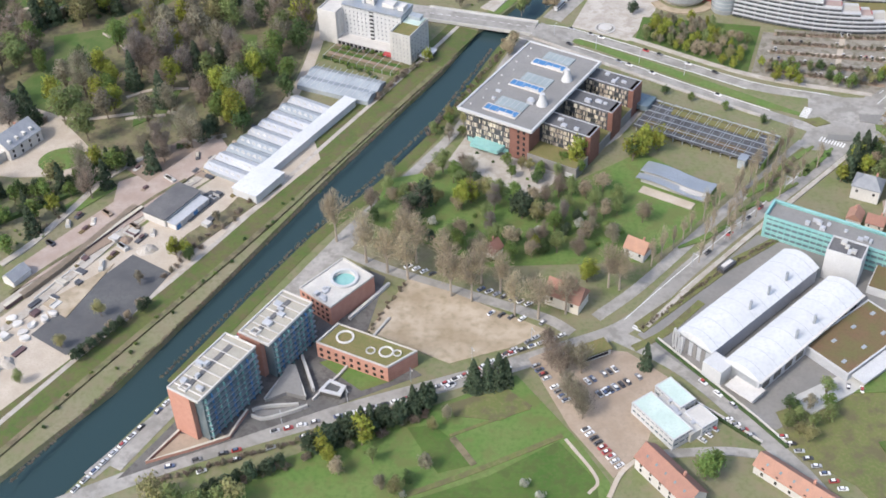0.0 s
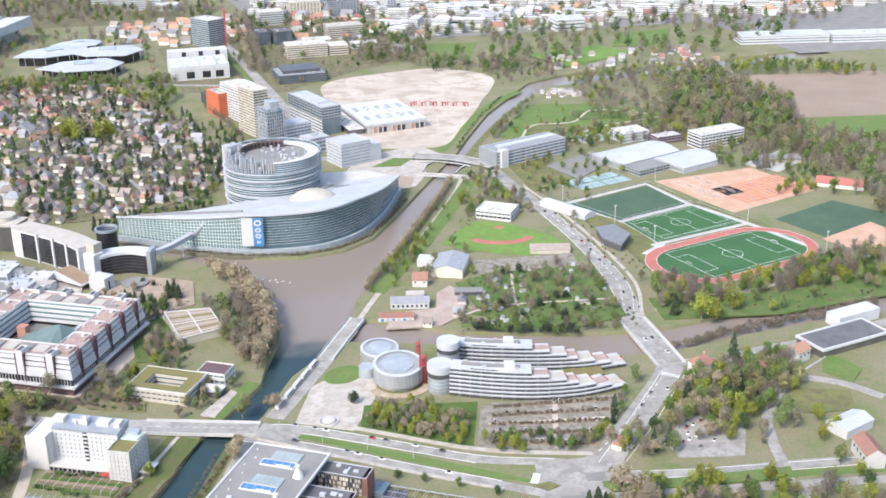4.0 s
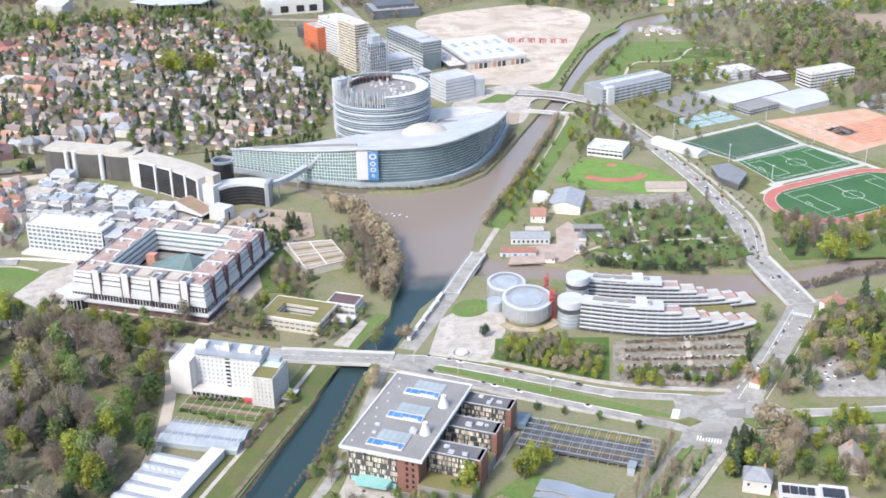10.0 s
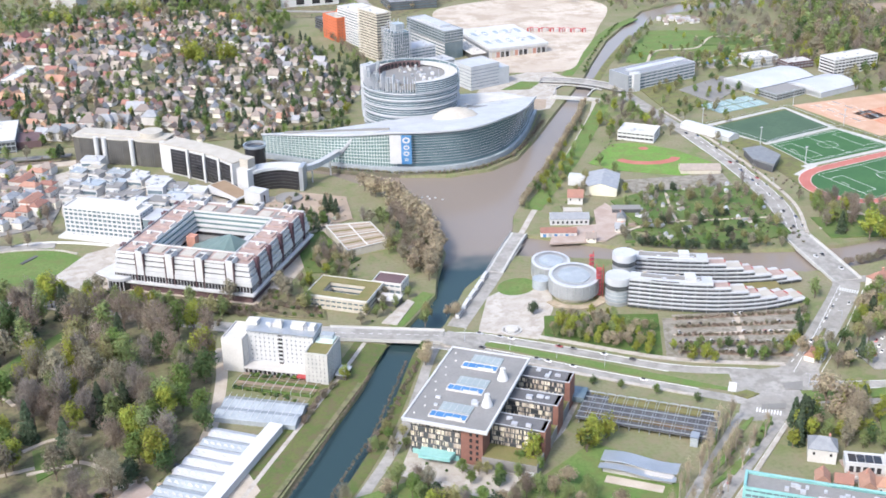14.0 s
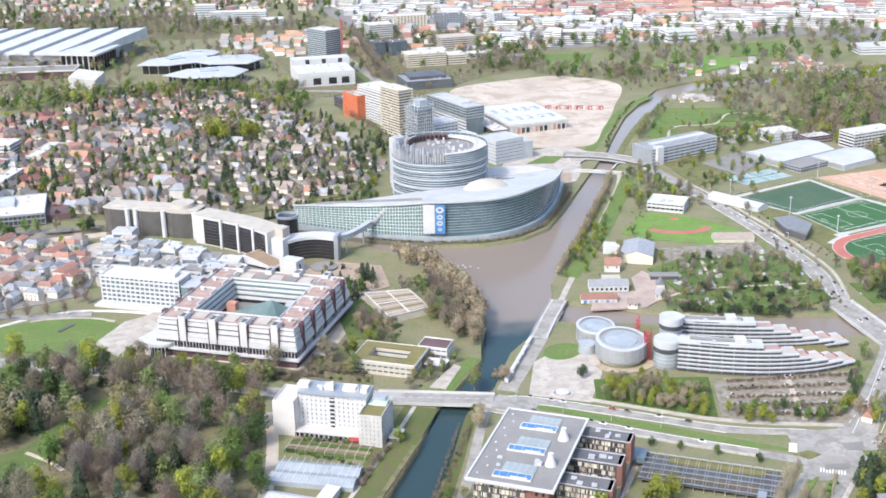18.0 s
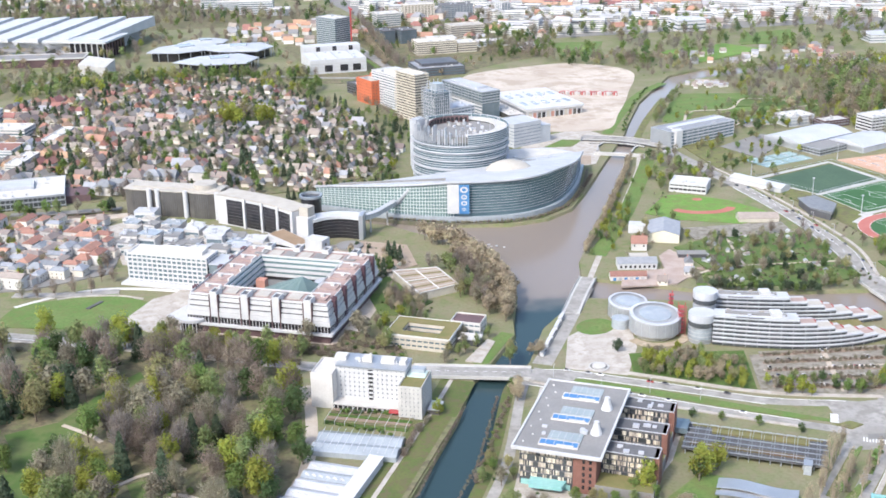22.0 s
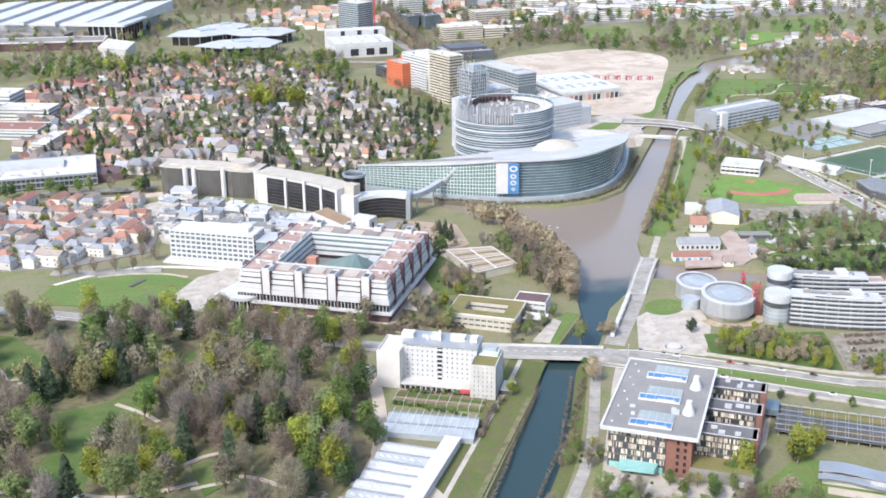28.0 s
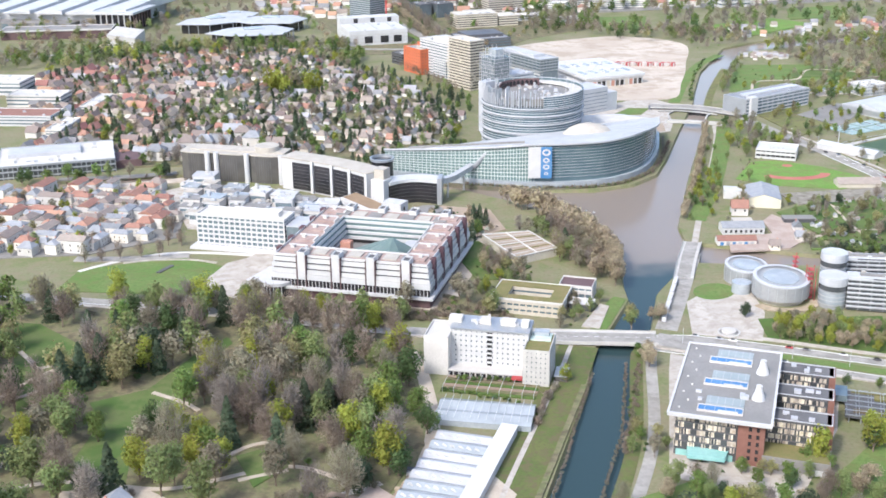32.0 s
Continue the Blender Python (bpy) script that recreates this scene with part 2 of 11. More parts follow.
M_GLASS = material("blue_grey_glazing", (0.10, 0.14, 0.16), (0.15, 0.19, 0.21), 0.12, 0.0, scale=0.12, fine=0.35, bump=0.0, spec=0.8)
M_GREENGLASS = material("green_glazing", (0.115, 0.18, 0.18), (0.155, 0.225, 0.22), 0.15, 0.0, scale=0.12, fine=0.35, bump=0.0, spec=0.8)
M_TEAL = material("teal_glass_panel", (0.20, 0.42, 0.40), (0.26, 0.48, 0.46), 0.25, 0.0, scale=0.12, fine=0.5, bump=0.0, spec=0.7)
M_DARKGLASS = material("smoked_glazing", (0.022, 0.022, 0.026), (0.04, 0.038, 0.04), 0.18, 0.0, scale=0.1, fine=0.4, bump=0.0, spec=0.6)
M_PALEGLASS = material("greenhouse_glass", (0.36, 0.39, 0.41), (0.28, 0.31, 0.33), 0.25, 0.0, scale=0.12, fine=0.8, bump=0.0, spec=0.6)
M_COPPER = material("patina_copper", (0.44, 0.54, 0.49), (0.50, 0.59, 0.54), 0.7, 0.0, scale=0.15, fine=1.0)
M_BLUEPANEL = material("blue_panel", (0.05, 0.17, 0.36), (0.09, 0.22, 0.41), 0.5, 0.0, bump=0.0)
M_ORANGE = material("orange_cladding", (0.52, 0.15, 0.075), (0.46, 0.13, 0.06), 0.6)
M_RED = material("red_painted_metal", (0.42, 0.07, 0.07), (0.34, 0.06, 0.06), 0.6)
M_PURPLE = material("brown_red_cladding", (0.10, 0.062, 0.066), (0.14, 0.09, 0.09), 0.7)
M_BARK = material("bark", (0.16, 0.12, 0.09), (0.21, 0.17, 0.13), 0.95, coords="object", scale=0.8, fine=4)
M_PALEBARK = material("pale_bark", (0.36, 0.31, 0.25), (0.30, 0.25, 0.20), 0.95, coords="object", scale=0.8, fine=4)


def foliage(name, c1, c2, spread=0.2, thin=0.4):
    """Leaves or twigs that let part of the light through."""
    m = island(material(name, c1, c2, 0.9, scale=0.25, fine=1.5, bump=0.0, vary=0.2, coords="object", spec=0.1), spread, 0.02)
    t = m.node_tree
    b = t.nodes["Principled BSDF"]
    out = next(n for n in t.nodes if n.type == "OUTPUT_MATERIAL")
    tr, mix = t.nodes.new("ShaderNodeBsdfTranslucent"), t.nodes.new("ShaderNodeMixShader")
    mix.inputs[0].default_value = thin
    t.links.new(b.inputs["Base Color"].links[0].from_socket, tr.inputs["Color"])
    t.links.new(b.outputs[0], mix.inputs[1])
    t.links.new(tr.outputs[0], mix.inputs[2])
    t.links.new(mix.outputs[0], out.inputs["Surface"])
    return m


M_TWIG = foliage("bare_twigs", (0.305, 0.245, 0.195), (0.24, 0.195, 0.155))
M_TWIGGREY = foliage("grey_twigs", (0.30, 0.26, 0.225), (0.23, 0.20, 0.175))
M_TWIGTAN = foliage("tan_twigs", (0.42, 0.35, 0.245), (0.335, 0.28, 0.195))
M_BUD = foliage("budding_twigs", (0.329, 0.305, 0.146), (0.256, 0.244, 0.122))
M_BUDGREEN = foliage("green_buds", (0.244, 0.287, 0.116), (0.189, 0.232, 0.098))
M_BUDGREY = foliage("grey_buds", (0.29, 0.26, 0.19), (0.23, 0.21, 0.15))
M_YELLOWGREEN = foliage("fresh_spring_leaves", (0.33, 0.345, 0.07), (0.25, 0.28, 0.06))
M_GREENLEAF = foliage("green_leaves", (0.189, 0.262, 0.079), (0.140, 0.201, 0.063))
M_DARKLEAF = foliage("dark_green_leaves", (0.104, 0.152, 0.061), (0.079, 0.122, 0.051))
M_CONIFER = foliage("dark_needles", (0.073, 0.104, 0.063), (0.095, 0.122, 0.076))
M_BLOSSOM = foliage("white_blossom", (0.55, 0.55, 0.48), (0.40, 0.42, 0.34))
M_PAINT = choices(material("car_paint", (0.5, 0.5, 0.5), rough=0.3, spec=0.6, bump=0.0),
                  [(0.75, 0.75, 0.75), (0.05, 0.05, 0.055), (0.35, 0.36, 0.38), (0.7, 0.7, 0.7), (0.78, 0.78, 0.77), (0.06, 0.06, 0.065), (0.45, 0.46, 0.47), (0.08, 0.11, 0.2), (0.72, 0.72, 0.72), (0.36, 0.05, 0.05), (0.18, 0.18, 0.19)])


def water_material():
    """Silty brown water in the basin, clear dark water in the canal, with a soft wavering border between the two."""
    m = bpy.data.materials.new("river_water")
    m.use_nodes = True
    t = m.node_tree
    b = t.nodes["Principled BSDF"]
    b.inputs["Roughness"].default_value, b.inputs["IOR"].default_value, b.inputs["Specular IOR Level"].default_value = 0.14, 1.33, 0.35
    geo, sep = t.nodes.new("ShaderNodeNewGeometry"), t.nodes.new("ShaderNodeSeparateXYZ")
    t.links.new(geo.outputs["Position"], sep.inputs[0])
    wob, add = t.nodes.new("ShaderNodeTexNoise"), t.nodes.new("ShaderNodeMath")
    wob.inputs["Scale"].default_value = 0.03
    t.links.new(geo.outputs["Position"], wob.inputs["Vector"])
    add.operation = "MULTIPLY_ADD"
    add.inputs[1].default_value = 60
    t.links.new(wob.outputs[0], add.inputs[0])
    t.links.new(sep.outputs["Y"], add.inputs[2])
    span = t.nodes.new("ShaderNodeMapRange")
    span.interpolation_type = "SMOOTHSTEP"
    span.inputs[1].default_value, span.inputs[2].default_value = 800, 845
    t.links.new(add.outputs[0], span.inputs[0])
    east = t.nodes.new("ShaderNodeMapRange")
    east.inputs[1].default_value, east.inputs[2].default_value = 125, 140
    t.links.new(sep.outputs["X"], east.inputs[0])
    most = t.nodes.new("ShaderNodeMath")
    most.operation = "MAXIMUM"
    t.links.new(span.outputs[0], most.inputs[0])
    t.links.new(east.outputs[0], most.inputs[1])
    mix = t.nodes.new("ShaderNodeMix")
    mix.data_type = "RGBA"
    mix.inputs[6].default_value, mix.inputs[7].default_value = (0.028, 0.052, 0.056, 1), (0.22, 0.183, 0.152, 1)
    t.links.new(most.outputs[0], mix.inputs[0])
    t.links.new(mix.outputs[2], b.inputs["Base Color"])
    rip, bp = t.nodes.new("ShaderNodeTexNoise"), t.nodes.new("ShaderNodeBump")
    rip.inputs["Scale"].default_value, rip.inputs["Detail"].default_value = 0.7, 3
    t.links.new(geo.outputs["Position"], rip.inputs["Vector"])
    bp.inputs["Strength"].default_value, bp.inputs["Distance"].default_value = 0.12, 0.3
    t.links.new(rip.outputs[0], bp.inputs["Height"])
    t.links.new(bp.outputs[0], b.inputs["Normal"])
    return m


M_WATER = water_material()

# ---------------------------------------------------------------- mesh helpers
def mesh_of(name, verts, faces, mat=None):
    me = bpy.data.meshes.new(name)
    me.from_pydata([tuple(v) for v in verts], [], faces)
    if mat:
        me.materials.append(mat)
    return me


def area2(pts):
    return sum(a[0] * b[1] - b[0] * a[1] for a, b in zip(pts, pts[1:] + pts[:1]))


def prism(pts, z0, z1, mat=None, top_z=None):
    """A solid over a plan outline; top_z: a height for each corner of the top."""
    pts = [tuple(p[:2]) for p in pts]
    if area2(pts) < 0:
        pts = pts[::-1]
        top_z = top_z[::-1] if top_z else None
    n = len(pts)
    verts = [(x, y, z0) for x, y in pts] + [(x, y, top_z[i] if top_z else z1) for i, (x, y) in enumerate(pts)]
    faces = [tuple(range(n - 1, -1, -1)), tuple(range(n, 2 * n))] + [(i, (i + 1) % n, n + (i + 1) % n, n + i) for i in range(n)]
    return mesh_of("solid", verts, faces, mat)


def rect(lx, ly, cx=0, cy=0):
    return [(cx - lx / 2, cy - ly / 2), (cx + lx / 2, cy - ly / 2), (cx + lx / 2, cy + ly / 2), (cx - lx / 2, cy + ly / 2)]


def box(lx, ly, z0, z1, mat=None, cx=0, cy=0):
    return prism(rect(lx, ly, cx, cy), z0, z1, mat)


def band(outer, inner, z0, z1, mat=None):
    """A closed ring between two outlines with the same number of corners."""
    n = len(outer)
    verts = [(x, y, z) for z in (z0, z1) for ring in (outer, inner) for x, y in ring]
    o0, i0, o1, i1 = 0, n, 2 * n, 3 * n
    faces = []
    for k in range(n):
        j = (k + 1) % n
        faces += [(o0 + k, o0 + j, o1 + j, o1 + k), (i0 + j, i0 + k, i1 + k, i1 + j), (o1 + k, o1 + j, i1 + j, i1 + k), (o0 + j, o0 + k, i0 + k, i0 + j)]
    return mesh_of("ring", verts, faces, mat)


def ellipse(rx, ry, n=48, cx=0, cy=0, turn=0.0, a0=0.0, a1=2 * math.pi):
    full = abs(a1 - a0) > 6.28
    out = []
    for k in range(n):
        a = a0 + (a1 - a0) * k / (n if full else n - 1)
        x, y = rx * math.cos(a), ry * math.sin(a)
        out.append((cx + x * math.cos(turn) - y * math.sin(turn), cy + x * math.sin(turn) + y * math.cos(turn)))
    return out


def ribbon(line, width, z0, z1, mat=None):
    """A strip of even width along a plan line; width may be a list."""
    n = len(line)
    ws = list(np.interp(np.linspace(0, 1, n), np.linspace(0, 1, len(width)), width)) if isinstance(width, (list, tuple)) else [width] * n
    left, right = [], []
    for i, (x, y) in enumerate(line):
        a, b = Vector(line[max(i - 1, 0)]), Vector(line[min(i + 1, n - 1)])
        d = (b - a).normalized()
        left.append((x - d.y * ws[i] / 2, y + d.x * ws[i] / 2))
        right.append((x + d.y * ws[i] / 2, y - d.x * ws[i] / 2))
    verts, faces = [], []
    for (a, b) in zip(left, right):
        verts += [(*a, z1), (*b, z1), (*b, z0), (*a, z0)]
    for i in range(n - 1):
        p, q = 4 * i, 4 * i + 4
        faces += [(p + 1, q + 1, q, p), (p + 2, q + 2, q + 1, p + 1), (p, q, q + 3, p + 3)]
    faces += [(0, 3, 2, 1), (4 * n - 4, 4 * n - 3, 4 * n - 2, 4 * n - 1)]
    return mesh_of("strip", verts, faces, mat)


def smooth_line(pts, k=6):
    """A Catmull-Rom line through a few plan points."""
    v = [Vector(p) for p in pts]
    v = [v[0] * 2 - v[1]] + v + [v[-1] * 2 - v[-2]]
    out = []
    for i in range(1, len(v) - 2):
        for s in range(k):
            u = s / k
            p = 0.5 * ((2 * v[i]) + (v[i + 1] - v[i - 1]) * u + (2 * v[i - 1] - 5 * v[i] + 4 * v[i + 1] - v[i + 2]) * u * u + (3 * v[i] - v[i - 1] - 3 * v[i + 1] + v[i + 2]) * u ** 3)
            out.append((p.x, p.y))
    return out + [tuple(v[-2])]


def thing(name, label, category, x=0, y=0, ang=0, z=0, group="", kind=""):
    ob = new(name)
    ob.empty_display_size = 0.5
    ob.matrix_basis = pose(x, y, z, 0, 0, ang)
    return tagged(ob, label, category, group, kind)


def part(name, data, parent, mat=None, label="", at=None, kind=""):
    if mat is not None and not data.materials:
        data.materials.append(mat)
    ob = new(name, data)
    ob.parent = parent
    if at is not None:
        ob.matrix_basis = at if isinstance(at, Matrix) else Matrix.Translation(at)
    return tagged(ob, label, kind=kind)


def ground_piece(name, data, mat, label, category, kind="structure"):
    data.materials.append(mat)
    return tagged(new(name, data), label, category, kind=kind)


def storeys(parent, lx, ly, h, floors, nx, ny, wall, glass, roof=None, z=0.0, base=0.0, pier=0.5, depth=0.45, cx=0, cy=0, sill=0.5, wallname="spandrel", parapet=0.9, sides="xy"):
    """A framed block: a recessed glazed core, a spandrel ring for each storey, piers between the bays, a roof with parapet."""
    part("glazing", box(lx - 2 * depth, ly - 2 * depth, z, z + h - 0.3, glass, cx, cy), parent)
    fh = (h - base) / floors
    ring = band(rect(lx, ly, cx, cy), rect(lx - 2 * depth - 0.1, ly - 2 * depth - 0.1, cx, cy), 0, fh * sill, wall)
    for f in range(floors):
        part(wallname, ring, parent, at=(0, 0, z + base + f * fh))
    part("parapet", band(rect(lx, ly, cx, cy), rect(lx - 1.0, ly - 1.0, cx, cy), z + h - fh * 0.18, z + h + parapet, wall), parent)
    part("roof", box(lx - 1.0, ly - 1.0, z + h - 0.35, z + h, roof or M_ROOFPALE, cx, cy), parent)
    pm = box(pier, depth + 0.06, 0, h - fh * 0.1, wall)
    if nx:
        for i in range(nx + 1):
            for s in (-1, 1):
                part("pier", pm, parent, at=(cx - lx / 2 + pier / 2 + i * (lx - pier) / nx, cy + s * (ly / 2 - depth / 2 + 0.02), z))
    pm2 = box(depth + 0.06, pier, 0, h - fh * 0.1, wall)
    if ny:
        for i in range(ny + 1):
            for s in (-1, 1):
                part("pier", pm2, parent, at=(cx + s * (lx / 2 - depth / 2 + 0.02), cy - ly / 2 + pier / 2 + i * (ly - pier) / ny, z))


def roof_units(parent, lx, ly, z, n, seed, mat=None, cx=0, cy=0):
    rnd = random.Random(seed)
    for _ in range(n):
        a, b, c = rnd.uniform(1.2, 4), rnd.uniform(1.2, 3), rnd.uniform(0.8, 2.0)
        part("roof_unit", box(a, b, 0, c, mat or rnd.choice((M_METAL, M_STEEL, M_CONC))), parent, at=(cx + rnd.uniform(-lx, lx) / 2.6, cy + rnd.uniform(-ly, ly) / 2.6, z))

# ---------------------------------------------------------------- ground, water, roads
WEST_BANK = [(-560, -280), (-196, 316), (-158, 366), (-110, 453), (-67, 532), (-12, 626), (10, 673), (29, 696), (57, 735), (63, 758), (80, 805), (83, 852), (74, 904), (47, 952), (22, 988), (-20, 1016), (-110, 1061), (-230, 1081), (-419, 1089)]
PARLIAMENT_BANK = [(-419, 1112), (-230, 1104), (-110, 1085), (-20, 1041), (30, 1008), (50, 994), (81, 972), (122, 961), (159, 967), (189, 988), (218, 1032), (257, 1097), (285, 1143), (335, 1224), (362, 1276), (415, 1371), (471, 1448), (515, 1508), (578, 1539), (765, 1554), (1006, 1580)]
EAST_BANK = [(1005, 1544), (764, 1513), (603, 1493), (526, 1475), (488, 1424), (429, 1341), (380, 1269), (352, 1214), (306, 1137), (271, 1076), (206, 963), (149, 859), (138, 825), (210, 777), (279, 754), (327, 743), (363, 741), (423, 749), (493, 749), (991, 771)]
SOUTH_BANK = [(991, 734), (473, 717), (416, 713), (358, 704), (317, 704), (267, 732), (198, 758), (121, 786), (79, 740), (54, 692), (36, 668), (24, 649), (-11, 568), (-44, 511), (-76, 464), (-133, 360), (-166, 307), (-530, -290)]
SHORE = WEST_BANK + PARLIAMENT_BANK + EAST_BANK + SOUTH_BANK
FAR = 4800


def ground_sheet():
    """One sheet to the horizon, cut open along the shore, with sloped banks down to the river bed."""
    bm = bmesh.new()
    outer = [bm.verts.new((x, y, 0)) for x, y in ((-FAR, -FAR), (FAR, -FAR), (FAR, FAR), (-FAR, FAR))]
    shore = [bm.verts.new((x, y, 0)) for x, y in SHORE]
    edges = [bm.edges.new((ring[i - 1], ring[i])) for ring in (outer, shore) for i in range(len(ring))]
    bmesh.ops.triangle_fill(bm, use_beauty=True, use_dissolve=False, edges=edges)
    n = len(shore)
    bed = []
    for i, v in enumerate(shore):
        a, b = shore[i - 1].co, shore[(i + 1) % n].co
        d = (b - a).normalized()
        side = 1 if area2(SHORE) > 0 else -1
        bed.append(bm.verts.new((v.co.x - d.y * 1.6 * side, v.co.y + d.x * 1.6 * side, -4)))
    for i in range(n):
        bm.faces.new((shore[i - 1], shore[i], bed[i], bed[i - 1]))
    bmesh.ops.recalc_face_normals(bm, faces=bm.faces)
    me = bpy.data.meshes.new("ground")
    bm.to_mesh(me)
    bm.free()
    return me


ground_piece("ground", ground_sheet(), M_GROUND, "patchy spring grass and bare earth ground of the city", "ground")
ground_piece("water", prism(SHORE, -3.2, -2.4), M_WATER, "calm river water, dark teal canal meeting a silty brown basin", "water")


LAYER = [0.0]
M_PARKGRASS = material("thin_park_grass", (0.085, 0.135, 0.036), (0.125, 0.15, 0.055), 0.95, scale=0.05, fine=0.5, c3=(0.11, 0.12, 0.05), c4=(0.065, 0.12, 0.028), patch=0.06)
M_BALLGRASS = material("bright_mown_grass", (0.12, 0.235, 0.045), (0.155, 0.25, 0.06), 0.95, scale=0.05, fine=0.45, c3=(0.09, 0.16, 0.035), c4=(0.14, 0.18, 0.055), patch=0.09)
M_LOTGREY = material("brown_grey_parking_surface", (0.22, 0.20, 0.165), (0.285, 0.26, 0.225), 0.93, scale=0.12, fine=0.7, c4=(0.15, 0.14, 0.10), patch=0.2)
M_EARTHLOT = material("brown_gravel_lot", (0.30, 0.235, 0.175), (0.36, 0.29, 0.225), 0.95, scale=0.12, fine=0.7)


def sheet(name, pts, mat, label, category, top=0.08):
    LAYER[0] += 0.004
    return ground_piece(name, prism(pts, -0.3, top + LAYER[0]), mat, label, category)


def lane(name, pts, width, mat, label, category="road", top=0.10, k=6):
    LAYER[0] += 0.004
    return ground_piece(name, ribbon(smooth_line(pts, k), width, -0.3, top + LAYER[0]), mat, label, category)


# avenue in front of the palace, over the bridge, along the court and on east
lane("road_avenue_west", [(-428, 902), (-299, 839), (-226, 803), (-187, 782), (-132, 746), (-84, 725), (-19, 694)], 11, M_ASPHALT, "grey asphalt avenue in front of the white palace")
lane("road_avenue_north", [(47, 677), (73, 668), (123, 635), (171, 602), (219, 584), (237, 566)], 8, M_ASPHALT, "grey asphalt avenue carriageway beside the court gardens")
lane("road_avenue_south", [(39, 668), (83, 639), (132, 602), (176, 571), (206, 550)], 8, M_ASPHALT, "grey asphalt avenue carriageway beside the glass car park")
lane("grass_median", [(56, 668), (83, 652), (128, 618), (170, 586), (194, 570)], [3, 6, 7, 7, 3], M_LAWN, "mown grass strip between two carriageways", "lawn", 0.25, 1)
lane("road_avenue_east", [(212, 568), (239, 562), (297, 550), (416, 532), (692, 467)], 9, M_ASPHALT, "grey asphalt avenue leading east")
lane("road_avenue_east_side", [(213, 549), (237, 547), (287, 533), (416, 509), (692, 442)], 8, M_ASPHALT, "grey asphalt avenue carriageway leading east")
lane("grass_median_east", [(233, 555), (292, 543), (416, 521), (593, 477)], 6, M_LAWN, "mown grass strip on the avenue leading east", "lawn", 0.25, 2)
sheet("road_crossing", [(194, 553), (203, 588), (229, 586), (259, 584), (247, 556), (235, 537), (203, 533), (184, 537)], M_ASPHALT, "wide asphalt road crossing", "road", 0.09)
lane("road_boulevard", [(222, 553), (206, 533), (150, 479), (107, 435), (77, 401), (47, 386), (6, 370), (-54, 349), (-129, 320), (-227, 268), (-413, 160)], 9, M_ASPHALT, "grey asphalt boulevard between bare trees")
lane("road_boulevard_side", [(190, 543), (168, 519), (121, 467), (85, 427), (61, 405)], 6, M_ASPHALT, "asphalt tram and cycle lane beside the boulevard")
lane("road_north", [(233, 566), (245, 581), (277, 614), (331, 675), (337, 696)], [16, 22, 18, 18, 20], M_ASPHALT, "multi-lane asphalt road rising to a bridge")
lane("road_sports", [(339, 748), (358, 826), (364, 914), (362, 1006), (356, 1087), (352, 1150)], [17, 17, 14, 14, 15, 16], M_ASPHALT, "asphalt ring road past the sports grounds")
lane("road_parliament", [(284, 1216), (248, 1226), (180, 1246)], [17, 16, 14], M_ASPHALT, "asphalt ring road behind the parliament")
lane("road_east", [(339, 686), (369, 680), (403, 686), (459, 690), (594, 708), (891, 696)], 10, M_ASPHALT, "asphalt road along the river leading east")
lane("quay_road", [(60, 686), (90, 733), (134, 803)], [13, 12, 10], M_ASPHALT, "asphalt quay road with parked coaches")
lane("bank_green", [(166, 866), (233, 968), (296, 1079), (318, 1120)], 14, M_LAWN, "green grass bank beside the towpath", "grass", 0.12)
lane("channel_bank", [(317, 1231), (373, 1325), (432, 1411), (487, 1465)], 12, M_LAWN, "bright green bank of the north channel", "grass", 0.12)
lane("channel_bank_yellow", [(342, 1205), (385, 1279), (451, 1381)], 8, M_DRYGRASS, "yellow-green bank of the north channel", "grass", 0.12)
lane("quay_path", [(140, 815), (170, 869), (227, 968), (289, 1079), (315, 1135)], 4.5, M_PAVING, "pale towpath along the basin", "path")
lane("street_hall", [(65, 396), (95, 372), (117, 342), (129, 322), (144, 294), (187, 199)], 8, M_ASPHALT, "asphalt side street beside the tennis hall")
lane("street_nursery", [(-90, 696), (-92, 653), (-103, 596), (-134, 533), (-163, 497), (-203, 437), (-296, 298)], 7, M_PATH, "dusty service road beside the nursery")
lane("towpath", [(-413, 12), (-203, 348), (-126, 467), (-81, 545), (-25, 638), (-1, 680)], 2.6, M_PAVING, "pale gravel towpath on the canal bank", "path", 0.14)
lane("bank_strip", [(-422, 2), (-200, 350), (-123, 467), (-78, 542), (-21, 636), (3, 678)], 22, M_BANK, "rough grass bank along the canal", "grass", 0.05)
lane("quay_strip", [(-148, 320), (-65, 464), (-36, 509), (0, 568), (33, 646), (44, 668)], [6, 6, 6, 6, 6, 6], M_ASPHALT, "narrow paved quay lane beside the canal", "path", 0.06)
lane("quay_bank", [(-132, 368), (-76, 467), (-42, 514), (-8, 572), (26, 650), (34, 664)], 7, M_BANK, "grassy bank between quay lane and canal", "grass", 0.05)
lane("street_parking", [(-158, 316), (-124, 363), (-99, 399), (-61, 459), (-51, 475)], 6, M_ASPHALT, "quay street with a row of parked cars")
lane("alley_trees", [(-61, 457), (-39, 443), (-7, 427), (36, 406), (49, 395)], 6, M_ASPHALT, "asphalt lane under a row of bare plane trees")
sheet("nursery_yard", [(-97, 602), (-130, 529), (-163, 487), (-212, 417), (-255, 350), (-213, 344), (-176, 393), (-126, 467), (-79, 537)], M_PATH, "dusty yard of a municipal nursery", "yard", 0.05)
sheet("tarmac_yard", [(-205, 401), (-185, 387), (-161, 409), (-146, 443), (-168, 458), (-182, 439)], M_DARKASPHALT, "dark tarmac storage yard", "yard", 0.12)
